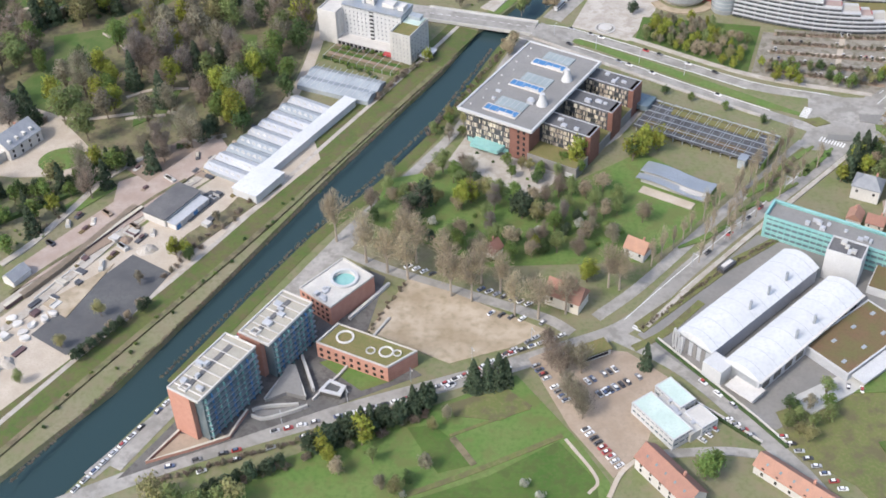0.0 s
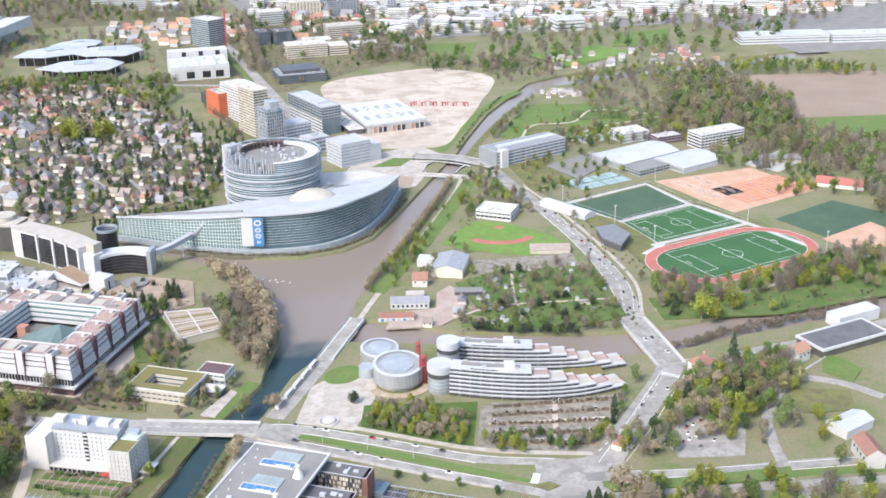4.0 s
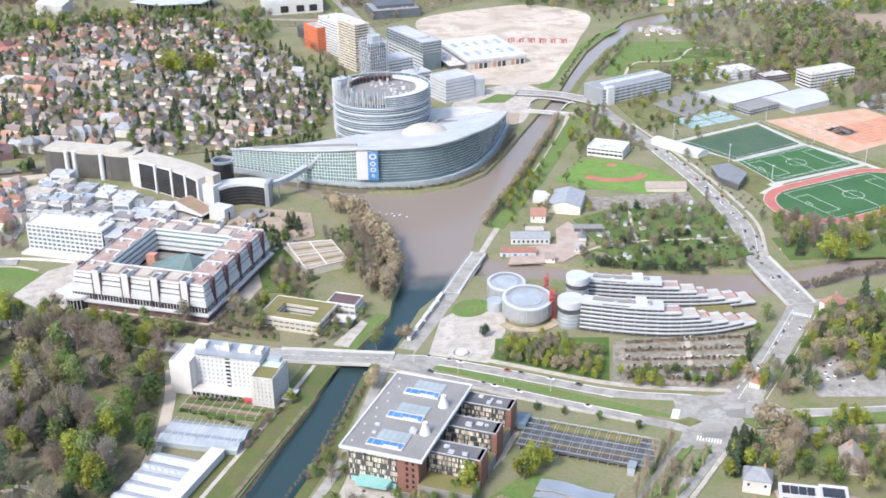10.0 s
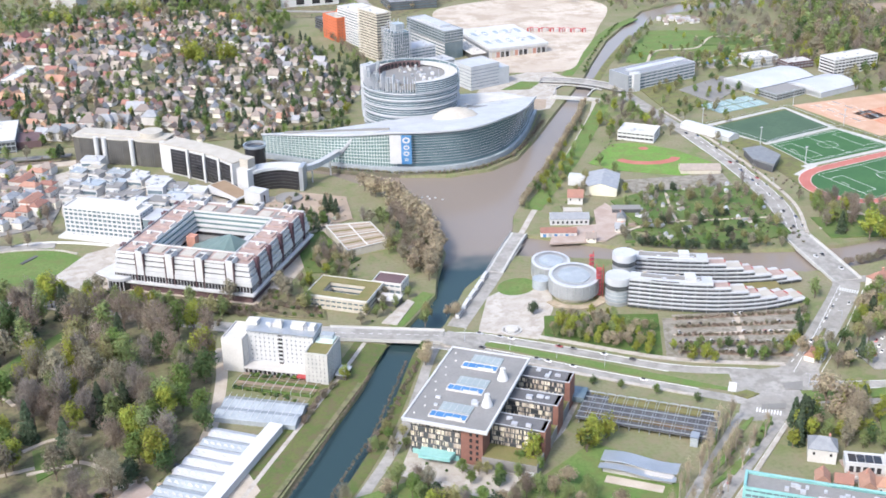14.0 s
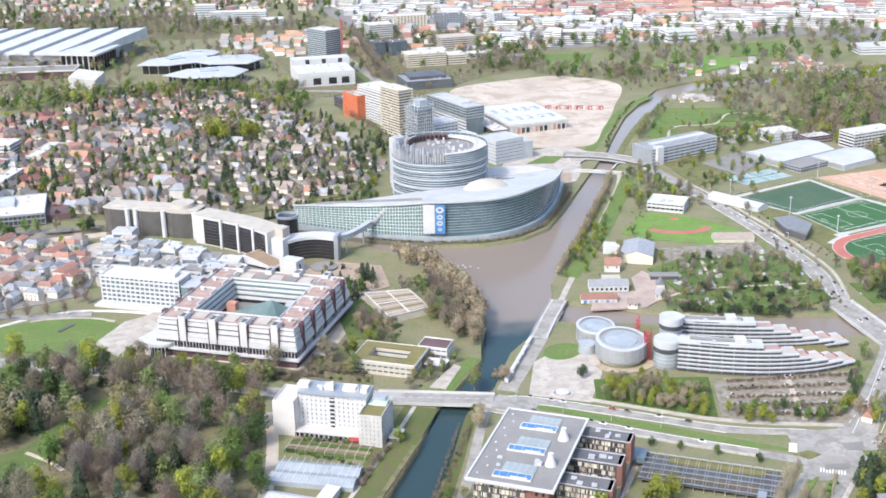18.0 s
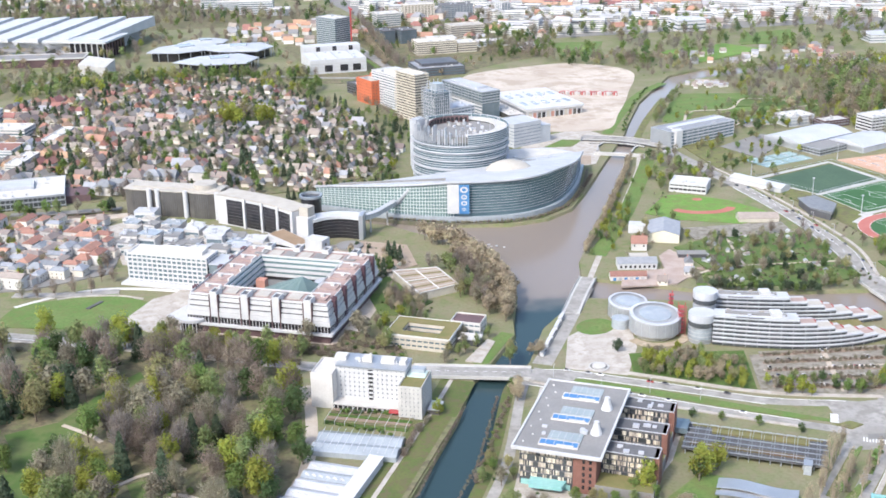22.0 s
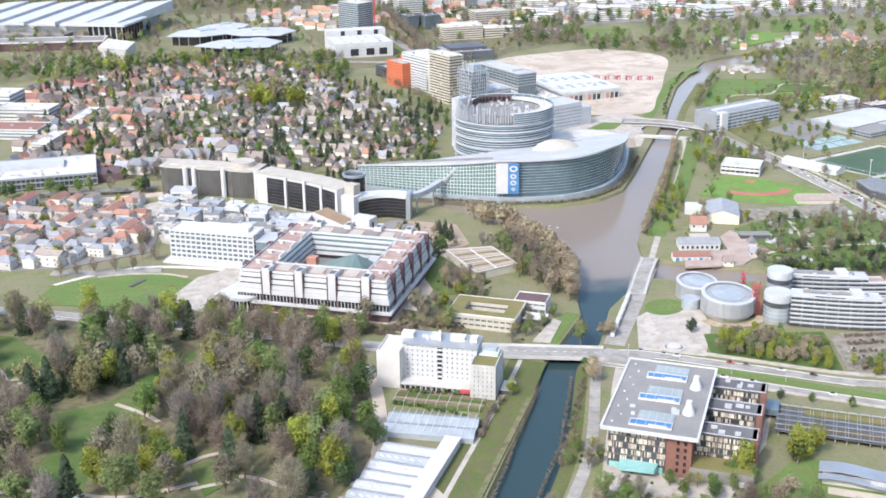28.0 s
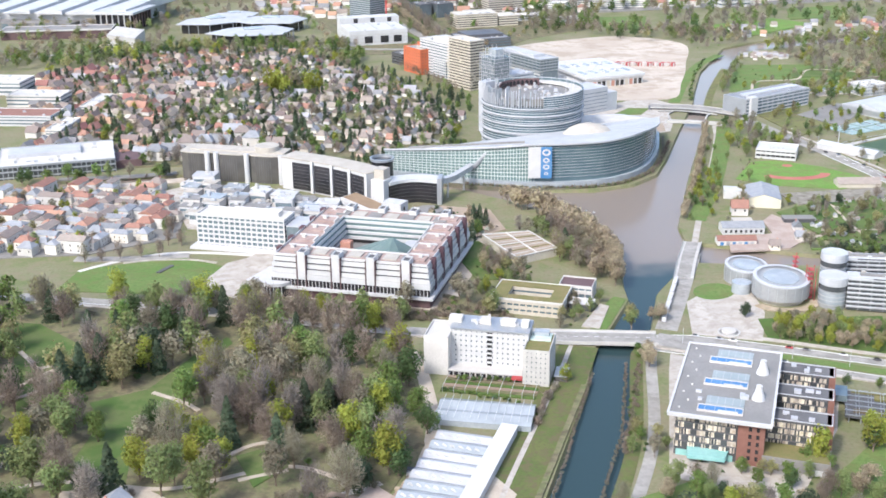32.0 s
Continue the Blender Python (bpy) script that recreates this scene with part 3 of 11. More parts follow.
sheet("sand_lot", [(-46, 399), (-28, 435), (-7, 425), (38, 397), (22, 387), (-8, 377)], M_SAND, "bare sandy building lot", "sand", 0.12)
sheet("campus_yard", [(-146, 314), (-118, 360), (-59, 449), (-39, 437), (-47, 395), (-20, 370), (-59, 352), (-126, 323)], M_CAMPUS, "asphalt yard around the brick campus blocks", "yard", 0.04)
sheet("lawn_campus", [(-67, 379), (-47, 361), (-33, 367), (-35, 371), (-57, 383)], M_LAWN, "bright lawn beside a brick block", "lawn", 0.2)
sheet("lawn_gardens", [(-133, 298), (-59, 332), (4, 360), (22, 369), (44, 334), (57, 308), (59, 199), (-158, 179)], M_LAWN, "large green lawn behind a dark hedge", "lawn", 0.1)
sheet("hall_yard", [(79, 393), (148, 463), (198, 437), (212, 397), (186, 364), (130, 334)], M_NEWASPHALT, "grey asphalt yard around the exhibition halls", "yard", 0.06)
sheet("meadow_east", [(194, 369), (132, 344), (136, 320), (156, 304), (217, 179), (414, 298), (326, 377)], M_DRYGRASS, "dry yellow-green meadow", "meadow", 0.07)
sheet("car_park_yard", [(28, 379), (44, 387), (73, 382), (89, 366), (75, 328), (59, 310), (43, 338)], M_EARTHLOT, "earth car park under bare trees", "yard", 0.09)
sheet("sedum_garden", [(-40, 517), (-51, 481), (12, 443), (89, 444), (107, 459), (139, 497), (99, 537), (40, 497), (0, 527)], M_LAWN, "green wooded garden with undergrowth", "garden", 0.06)
sheet("agora_forecourt", [(-8, 533), (36, 497), (89, 552), (108, 581), (49, 656), (39, 636)], M_PAVING, "pale paved forecourt around the office block", "paving", 0.07)
# court of human rights grounds
sheet("court_plaza", [(72, 676), (90, 722), (106, 732), (138, 730), (128, 694), (106, 656)], M_PAVING, "pale paved entrance plaza", "paving", 0.07)
sheet("court_lawn", [(119, 686), (192, 670), (172, 613), (110, 656)], M_GRASS, "lawn with shrubs below the court", "lawn", 0.12)
sheet("court_car_park", [(192, 663), (288, 647), (259, 608), (241, 588), (174, 612)], M_LOTGREY, "planted car park in rows", "car park", 0.10)
lane("court_pavement", [(74, 680), (112, 656), (176, 612), (240, 588)], 4, M_PAVING, "pale pavement beside the court gardens", "pavement", 0.2)
sheet("round_lawn", ellipse(15, 12, 28, 114, 733, 0.6), M_LAWN, "round lawn beside the basin bridge", "lawn", 0.18)
# sports grounds
sheet("baseball_grass", [(245, 956), (282, 1000), (304, 998), (332, 970), (350, 930), (346, 915), (312, 906), (263, 932)], M_BALLGRASS, "green baseball outfield", "sports field", 0.15)
sheet("sports_ground", [(380, 1034), (488, 1065), (542, 919), (556, 843), (441, 792), (395, 837), (395, 897)], M_DRYGRASS, "worn grass around the sports fields", "grass", 0.06)
lane("field_walk", [(384, 1024), (424, 962), (430, 898), (405, 880)], 7, M_CONC, "pale concrete walk beside the sports fields", "paving", 0.1, 1)
lane("field_walk", [(384, 1024), (486, 1058), (499, 988), (528, 922), (552, 850)], 6, M_CONC, "pale concrete walk behind the sports fields", "paving", 0.1, 1)
lane("field_walk", [(416, 962), (500, 988)], 5, M_CONC, "pale concrete walk between two fields", "paving", 0.11, 1)
lane("field_walk", [(420, 898), (528, 924)], 5, M_CONC, "pale concrete walk above the running track", "paving", 0.11, 1)
sheet("hockey_field", [(390, 1020), (484, 1051), (497, 991), (419, 965)], M_TURF2, "dark green artificial hockey field", "sports field", 0.13)
sheet("football_field", [(419, 960), (500, 984), (522, 926), (428, 903)], M_TURF, "green football field with white lines", "sports field", 0.13)
sheet("tennis_courts", [(498, 1063), (613, 1075), (637, 990), (529, 954)], M_CLAY, "rows of orange clay tennis courts", "tennis court", 0.13)
sheet("turf_pitch_east", [(557, 927), (636, 958), (685, 877), (585, 847)], M_TURF2, "green training pitch", "sports field", 0.12)
# building site and meadows in the north
sheet("cleared_site", smooth_line([(248, 1264), (290, 1252), (330, 1254), (366, 1318), (398, 1375), (430, 1440), (458, 1492), (478, 1548), (462, 1596), (412, 1634), (350, 1628), (286, 1612), (246, 1582), (236, 1520), (240, 1450), (236, 1380), (240, 1310), (246, 1268)], 4), M_SITE, "wide cleared earth site", "earth", 0.10)
sheet("golf_green", [(398, 1264), (441, 1344), (482, 1397), (562, 1375), (621, 1293), (545, 1272), (460, 1216)], M_LAWN, "green recreation meadow beside the river", "meadow", 0.10)
sheet("brown_field", [(803, 1457), (1003, 1426), (959, 1201), (750, 1240)], M_FIELD, "brown ploughed field", "field", 0.12)
sheet("green_field_edge", [(773, 1455), (799, 1457), (746, 1240), (979, 1197), (938, 1120), (689, 1191)], M_LAWN, "bright green field edge", "field", 0.10)
sheet("far_town_ground", [(240, 1850), (430, 1845), (940, 1835), (960, 1560), (1700, 1500), (2300, 3200), (100, 3200)], M_NEWASPHALT, "grey streets and yards of the far town", "road", 0.02)
sheet("far_wood_ground", [(-900, 2120), (-150, 2140), (120, 2120), (180, 2260), (-100, 2460), (-900, 2600)], M_LITTER, "brown ground under the far wood", "ground", 0.02)
sheet("office_quarter_ground", [(60, 1600), (40, 1900), (220, 2160), (440, 2000), (430, 1720), (300, 1650), (190, 1560)], M_LITTER, "mixed gardens and yards between offices", "ground", 0.03)
sheet("football_far", [(601, 1629), (697, 1687), (734, 1650), (627, 1589)], M_LAWN, "far green football pitch", "sports field", 0.12)
sheet("football_far_second", [(722, 1709), (776, 1798), (845, 1775), (791, 1660)], M_LAWN, "far green training pitch", "sports field", 0.12)
sheet("meadow_far", [(449, 1801), (530, 1790), (479, 1678), (428, 1695)], M_LAWN, "far green meadow", "meadow", 0.12)
sheet("villa_gravel", [(-275, 532), (-275, 598), (-240, 588), (-218, 561), (-196, 531), (-216, 526), (-248, 526)], M_PATH, "gravel forecourt of the park villa", "gravel", 0.09)
sheet("villa_round_lawn", ellipse(13, 11, 24, -225, 542, 0.3), M_LAWN, "round lawn in the villa forecourt", "lawn", 0.2)
sheet("parliament_plaza", [(226, 1112), (262, 1120), (279, 1150), (292, 1190), (318, 1214), (300, 1262), (225, 1236), (190, 1160)], M_PAVING, "pale paved square behind the parliament", "paving", 0.05)
sheet("brick_forecourt", [(230, 1112), (258, 1122), (268, 1150), (250, 1160), (226, 1130)], M_EARTHLOT, "reddish paved forecourt behind the parliament", "paving", 0.08)
sheet("parliament_lawn", [(232, 1196), (262, 1190), (282, 1214), (262, 1222)], M_LAWN, "small green lawn wedge", "lawn", 0.15)
sheet("spit_lawn", [(22, 690), (32, 702), (56, 736), (50, 742), (16, 706)], M_LAWN, "green lawn on the canal spit", "lawn", 0.1)
sheet("hall_lawn", [(2, 812), (-18, 862), (-2, 866), (8, 815)], M_GRASS, "mossy lawn beside the ribbed hall", "lawn", 0.1)
sheet("park_ground", [(-94, 690), (-99, 640), (-108, 590), (-138, 545), (-200, 548), (-255, 585), (-420, 520), (-700, 560), (-700, 1000), (-400, 880), (-300, 832), (-228, 796), (-180, 774), (-90, 722)], M_LITTER, "leaf-strewn park ground under trees", "ground", 0.03)
# palace grounds and park
sheet("palace_lawn", [(-274, 883), (-209, 891), (-176, 859), (-208, 819), (-289, 847)], M_LAWN, "green lawn beside the palace approach", "lawn", 0.12)
sheet("palace_terrace", [(-172, 797), (-60, 738), (-49, 756), (9, 867), (-100, 927), (-130, 897)], M_PATH, "earth and shrub terrace around the palace", "earth", 0.05)
sheet("park_meadow", [(-283, 596), (-269, 623), (-258, 656), (-264, 679), (-234, 687), (-206, 727), (-188, 744), (-186, 735), (-205, 706), (-215, 675), (-227, 660), (-244, 616), (-247, 584)], M_PARKGRASS, "long green park meadow", "meadow", 0.10)
sheet("park_meadow_second", [(-311, 801), (-295, 794), (-266, 749), (-263, 727), (-290, 695), (-299, 671)], M_PARKGRASS, "green park lawn", "meadow", 0.10)
sheet("park_meadow_third", [(-161, 679), (-131, 675), (-129, 660), (-153, 649)], M_PARKGRASS, "small green park clearing", "meadow", 0.10)
lane("park_path", [(-327, 596), (-285, 602), (-260, 596), (-226, 582), (-175, 588), (-149, 567)], 3, M_PATH, "sandy park path", "path", 0.16)
lane("park_path_second", [(-302, 622), (-316, 676), (-298, 712), (-261, 741), (-229, 766)], 3, M_PATH, "sandy park path", "path", 0.16)
lane("palace_path", [(-275, 880), (-260, 888), (-247, 894), (-226, 899), (-209, 899), (-185, 892), (-157, 879)], 3.6, M_OFFWHITE, "curved pale path to the palace", "path", 0.16)
lane("palace_drive", [(-152, 883), (-176, 859), (-197, 831), (-214, 797)], 6, M_PAVING, "pale palace drive", "path", 0.17)

# smaller patches, strips and lines on the ground
lane("hall_verge", [(76, 384), (92, 394), (112, 414)], 4, M_DRYGRASS, "rough verge beside the exhibition halls", "grass", 0.15)
sheet("lawn_dry_patch", [(-8, 352), (16, 362), (28, 350), (14, 342), (-6, 345)], M_DRYGRASS, "dry yellowish patch of lawn", "lawn", 0.13)
sheet("lawn_bright_patch", [(-26, 339), (-15, 340), (-7, 332), (1, 318), (-13, 314)], M_GRASS, "brighter square of lawn", "lawn", 0.13)
sheet("lawn_dark_patch", [(-60, 300), (-24, 300), (8, 312), (38, 330), (52, 308), (50, 240), (-40, 230)], M_GRASS, "darker lawn with a dividing hedge line", "lawn", 0.13)
lane("lawn_track", [(-60, 290), (-21, 305), (5, 316), (40, 333)], 2.6, M_DRYGRASS, "mown strip along a garden boundary", "lawn", 0.15)
lane("lawn_track_second", [(-8, 334), (10, 342), (27, 349)], 1.6, M_DRYGRASS, "mown strip across the lawn", "lawn", 0.15)
lane("lawn_earth_strip", [(-7, 333), (2, 318)], 3.0, M_LITTER, "bare garden bed between two lawns", "garden", 0.15)
lane("garden_walk", [(56, 300), (62, 312), (69, 319)], 2.0, M_PATH, "curved garden path", "path", 0.15)
lane("garden_walk_second", [(48, 302), (52, 310), (41, 331)], 1.4, M_PATH, "narrow garden path", "path", 0.15)
lane("drive_house", [(81, 322), (105, 323), (120, 321)], 4.5, M_ASPHALT, "short asphalt drive between houses", "road", 0.12)
lane("rail_strip", [(-240, 398), (-225, 420), (-214, 436), (-183, 482), (-173, 496)], 5, M_PAVING, "pale service track beside a long wall", "road", 0.16)
sheet("vegetable_plot", [(-227, 448), (-220, 457), (-212, 451), (-221, 443)], M_GRASS, "small green vegetable plot", "garden", 0.15)
sheet("garden_strip", [(-216, 496), (-195, 521), (-188, 514), (-204, 495)], M_LAWN, "green garden strip beside the yard", "garden", 0.14)
sheet("brown_bank", [(-150, 460), (-137, 462), (-98, 513), (-101, 519), (-116, 513), (-126, 493), (-143, 473)], M_LITTER, "brown earth bank between yard and towpath", "earth", 0.15)
sheet("depot_lot", [(-143, 483), (-128, 506), (-136, 510), (-148, 499), (-155, 488)], M_DARKASPHALT, "dark car lot behind the depot", "car park", 0.16)
lane("yard_track", [(-234, 452), (-222, 469), (-208, 497), (-193, 527), (-166, 551), (-135, 562)], 4, M_PAVING, "pale track between yard and villa garden", "path", 0.15)
lane("yard_track", [(-220, 403), (-209, 420), (-191, 451), (-170, 488), (-150, 515), (-112, 561)], 5, M_PAVING, "pale service track through the yard", "path", 0.15)
sheet("hall_hedge_strip", [(78, 400), (127, 442), (163, 465), (163, 461), (129, 436), (82, 394)], M_DRYGRASS, "rough grass strip between boulevard and hall yard", "grass", 0.14)
sheet("earth_patch", [(-205, 422), (-184, 442), (-176, 451), (-191, 412)], M_SAND, "dug sandy earth in the yard", "earth", 0.15)
sheet("dark_earth_patch", [(-150, 526), (-128, 556), (-116, 574), (-110, 570), (-126, 545), (-142, 521)], M_FIELD, "dark brown earth bays", "earth", 0.15)
sheet("crossing_patch", [(227, 568), (240, 567), (235, 558), (226, 561)], M_NEWASPHALT, "darker asphalt patch in the road crossing", "road", 0.11)
sheet("crossing_patch", [(205, 549), (219, 547), (216, 542), (202, 544)], M_NEWASPHALT, "darker asphalt patch beside the zebra crossing", "road", 0.11)
for pts in ([(180, 511), (194, 525), (204, 536)], [(169, 516), (182, 528), (194, 538)], [(149, 494), (159, 503), (170, 511)], [(159, 490), (168, 499), (178, 505)], [(143, 482), (160, 494), (171, 503)], [(107, 454), (122, 462), (138, 473)]):
    lane("verge_strip", pts, [1.5, 4, 1.5], M_LAWN, "long grass strip between boulevard lanes", "grass", 0.2, 3)
sheet("crossing_island", [(194, 564), (204, 566), (209, 560), (200, 557)], M_DRYGRASS, "grass island in the road crossing", "lawn", 0.25)
lane("road_north_island", [(256, 589), (270, 605), (286, 623)], [2, 4, 1.5], M_DRYGRASS, "narrow grass island in the northern road", "lawn", 0.3)
lane("boulevard_verge", [(150, 497), (176, 523), (189, 536)], 4, M_DRYGRASS, "rough grass verge with shrubs", "grass", 0.14)
lane("boulevard_verge_second", [(182, 512), (201, 533)], 4, M_LAWN, "grass verge between two lanes", "grass", 0.14)
sheet("east_car_park", [(288, 589), (316, 616), (345, 592), (327, 560), (288, 569)], M_ASPHALT, "worn asphalt car park between trees", "car park", 0.10)
lane("pavement_avenue", [(47, 663), (83, 634), (132, 597), (176, 566)], 2.4, M_PAVING, "pale pavement beside the parking deck", "pavement", 0.2)
lane("pavement_west", [(-300, 831), (-187, 775), (-84, 717), (-22, 688)], 2.6, M_PAVING, "pale pavement along the park railing", "pavement", 0.2)
lane("pavement_boulevard", [(212, 530), (156, 474), (113, 430), (84, 398)], 2.4, M_PAVING, "pale pavement of the boulevard", "pavement", 0.2)
lane("pavement_sports", [(352, 766), (372, 826), (377, 914), (374, 1006), (366, 1087)], 3, M_PAVING, "pale pavement beside the ring road", "pavement", 0.2)
lane("path_stadium", [(366, 770), (392, 800), (430, 782), (520, 800), (600, 826)], 3.5, M_PAVING, "pale path below the running track", "path", 0.2)
prnd = random.Random(61)
for i in range(36):
    x, y = prnd.uniform(210, 345), prnd.uniform(782, 872)
    if x > 330 and y < 800:
        continue
    a, b, w = prnd.uniform(5, 13), prnd.uniform(3, 8), math.radians(prnd.uniform(-30, 10))
    quad = [(x + (p * a * math.cos(w) - q * b * math.sin(w)) / 2, y + (p * a * math.sin(w) + q * b * math.cos(w)) / 2) for p, q in ((-1, -1), (1, -1), (1, 1), (-1, 1))]
    sheet("allotment_plot", quad, prnd.choice((M_LAWN, M_GRASS, M_FIELD, M_DRYGRASS, M_LAWN, M_SAND)), "small cultivated allotment plot", "garden", 0.1)
sheet("park_glade", [(-196, 603), (-169, 611), (-174, 586), (-191, 573)], M_PARKGRASS, "small green glade beside park paths", "meadow", 0.10)
for pts in ([(-201, 604), (-186, 612), (-165, 612)], [(-197, 581), (-174, 584)], [(-232, 682), (-217, 666), (-210, 655)], [(-308, 766), (-297, 741), (-290, 729), (-264, 743)], [(-301, 694), (-290, 700), (-263, 722)], [(-160, 660), (-145, 647)]):
    lane("park_walk", pts, 2.6, M_PATH, "narrow sandy walk through the park", "path", 0.17)
sheet("sports_meadow", [(563, 1356), (637, 1322), (597, 1253), (564, 1275)], M_LAWN, "green meadow beside the pools", "meadow", 0.11)
sheet("green_field_strip", [(788, 1448), (812, 1448), (741, 1253), (722, 1258)], M_LAWN, "green strip at the edge of the ploughed field", "field", 0.13)
sheet("dark_car_lot", [(410, 1144), (476, 1180), (496, 1153), (427, 1091)], M_NEWASPHALT, "grey car lot behind the sports halls", "car park", 0.11)
sheet("club_meadow", [(374, 1185), (422, 1194), (416, 1093), (370, 1068)], M_DRYGRASS, "rough meadow beside the ring road", "meadow", 0.09)
lane("road_east_loop", [(346, 554), (353, 575), (362, 596), (385, 623), (408, 640), (434, 625), (450, 600)], 7, M_ASPHALT, "curving asphalt road through eastern gardens", "road", 0.12)
lane("road_south_east", [(347, 555), (339, 527), (343, 503), (350, 478)], 7, M_ASPHALT, "asphalt side road with parked cars", "road", 0.12)
sheet("east_lawn", [(392, 676), (406, 684), (429, 688), (425, 676), (399, 666)], M_LAWN, "green lawn beside an eastern villa", "lawn", 0.12)
sheet("east_lawn_second", [(446, 668), (454, 658), (459, 639), (443, 625), (431, 643)], M_LAWN, "green lawn with a low wall", "lawn", 0.12)
sheet("east_meadow", [(399, 628), (434, 614), (422, 591), (401, 593), (380, 599)], M_DRYGRASS, "dry meadow enclosed by a curving road", "meadow", 0.12)
sheet("east_garden", [(262, 523), (314, 515), (302, 492), (254, 505)], M_LAWN, "green garden behind a line of trees", "lawn", 0.11)
sheet("clay_pitch", [(570, 868), (635, 894), (639, 876), (612, 836), (580, 842)], M_CLAY, "orange clay training pitch", "sports field", 0.13)
sheet("tennis_lot", [(611, 1088), (673, 1121), (675, 1079), (634, 1053)], M_CONC, "pale concrete terrace of a clubhouse", "paving", 0.10)
sheet("spit_path", [(14, 703), (23, 697), (41, 727), (37, 732)], M_PAVING, "pale path beside the canal spit", "path", 0.14)
sheet("palace_shrubbery", [(-66, 744), (-49, 773), (-31, 752), (-19, 730), (-20, 717), (-55, 732)], M_LITTER, "brown shrubbery beside the palace", "garden", 0.13)
sheet("pavilion_garden", [(-25, 830), (-6, 870), (1, 828), (18, 807), (-5, 788), (-24, 793)], M_PARKGRASS, "green garden between palace and pavilions", "garden", 0.12)
sheet("town_ground", [(-352, 1072), (-352, 925), (-270, 912), (-208, 932), (-198, 1000), (-214, 1062), (-290, 1074)], M_NEWASPHALT, "grey streets and yards between town houses", "road", 0.06)
sheet("quarter_ground", [(-330, 1150), (-205, 1128), (-110, 1108), (-20, 1112), (64, 1160), (84, 1230), (62, 1440), (20, 1500), (-30, 1640), (-150, 1710), (-340, 1570)], M_LITTER, "garden ground between quarter houses", "ground", 0.05)
for k in range(6):
    lane("quarter_street", [(-300 + k * 52, 1560 - k * 6), (-232 + k * 44, 1420 - k * 16), (-150 + k * 36, 1260 - k * 18), (-110 + k * 30, 1150 - k * 2)], 5, M_ASPHALT, "narrow street through a garden quarter", "road", 0.1)
lane("tram_avenue", [(150, 1240), (180, 1330), (178, 1480), (165, 1650), (150, 1850), (120, 2120)], 14, M_ASPHALT, "wide avenue leading north to the high-rise", "road", 0.1)
lane("tram_strip", [(166, 1490), (152, 1650), (136, 1850), (106, 2120)], 7, M_LAWN, "green tram strip beside the avenue", "lawn", 0.14)
lane("fair_road", [(-420, 1690), (-240, 1735), (-160, 1690), (0, 1668), (60, 1640), (170, 1600)], 9, M_ASPHALT, "road past the folded-roof pavilions", "road", 0.1)
lane("palace_kerb_walk", [(-246, 887), (-233, 888), (-217, 886), (-200, 881), (-185, 871)], 1.8, M_PAVING, "narrow curved walk around the palace lawn", "path", 0.19)
lane("lawn_bed", [(-224, 862), (-214, 874)], 3.0, M_DARKASPHALT, "dark flower bed in the palace lawn", "garden", 0.2)
lane("palace_street", [(-278, 905), (-242, 895), (-202, 891)], 9, M_ASPHALT, "tree-lined street beside the palace lawn", "road", 0.12)
lane("school_track", [(-295, 1081), (-243, 1078), (-196, 1081)], 12, M_PATH, "brown earth track beside the school", "path", 0.1)
lane("school_road", [(-298, 1112), (-244, 1105), (-201, 1104)], 8, M_NEWASPHALT, "grey road beside the school", "road", 0.12)
sheet("palace_forecourt", [(-178, 868), (-150, 880), (-128, 880), (-158, 812), (-176, 800), (-200, 830)], M_PAVING, "pale forecourt of the palace", "paving", 0.1)
lane("bank_edge", [(-412, -4), (-190, 343), (-113, 461), (-68, 536), (-12, 630)], 3, M_LITTER, "brown reedy edge of the canal bank", "grass", 0.1)
sheet("annex_ground", [(-212, 1052), (-182, 1070), (-113, 1008), (-60, 950), (-66, 920), (-92, 900), (-200, 950)], M_PAVING, "pale paved courts between the annex pavilions", "paving", 0.06)
sheet("office_terrace", [(-52, 926), (-8, 952), (26, 932), (24, 884), (-10, 870), (-36, 894)], M_EARTHLOT, "grey-tan earth terrace between offices and basin", "earth", 0.07)
sheet("meadow_bed", [(430, 1262), (470, 1250), (500, 1285), (455, 1300)], M_DRYGRASS, "pale rough patch in the recreation meadow", "meadow", 0.13)
sheet("meadow_bed_second", [(500, 1310), (560, 1300), (580, 1330), (520, 1350)], M_PARKGRASS, "darker patch in the recreation meadow", "meadow", 0.13)
lane("meadow_walk", [(415, 1245), (450, 1300), (500, 1300), (545, 1345), (600, 1310)], 3, M_PATH, "winding path through the recreation meadow", "path", 0.16)
lane("meadow_walk_second", [(470, 1225), (510, 1265), (560, 1280), (610, 1290)], 3, M_PATH, "sandy path beside the pools", "path", 0.16)
sheet("allotment_ground", [(232, 866), (290, 886), (352, 868), (340, 768), (300, 758), (238, 776), (236, 810)], M_PARKGRASS, "dark green allotment ground", "garden", 0.05)
sheet("club_parking", [(258, 908), (346, 900), (342, 872), (256, 878)], M_LOTGREY, "brown-grey parking ground under bare trees", "car park", 0.08)
sheet("track_allotments", [(369, 792), (480, 772), (640, 800), (640, 752), (456, 736), (364, 752)], M_PARKGRASS, "green allotments below the running track", "garden", 0.08)
sheet("villa_strip", [(241, 455), (300, 436), (280, 416), (256, 432)], M_LAWN, "long green garden strip", "garden", 0.1)
sheet("pony_lawn", [(264, 420), (310, 420), (300, 380), (256, 396)], M_BALLGRASS, "bright green lawn beside the halls", "lawn", 0.13)
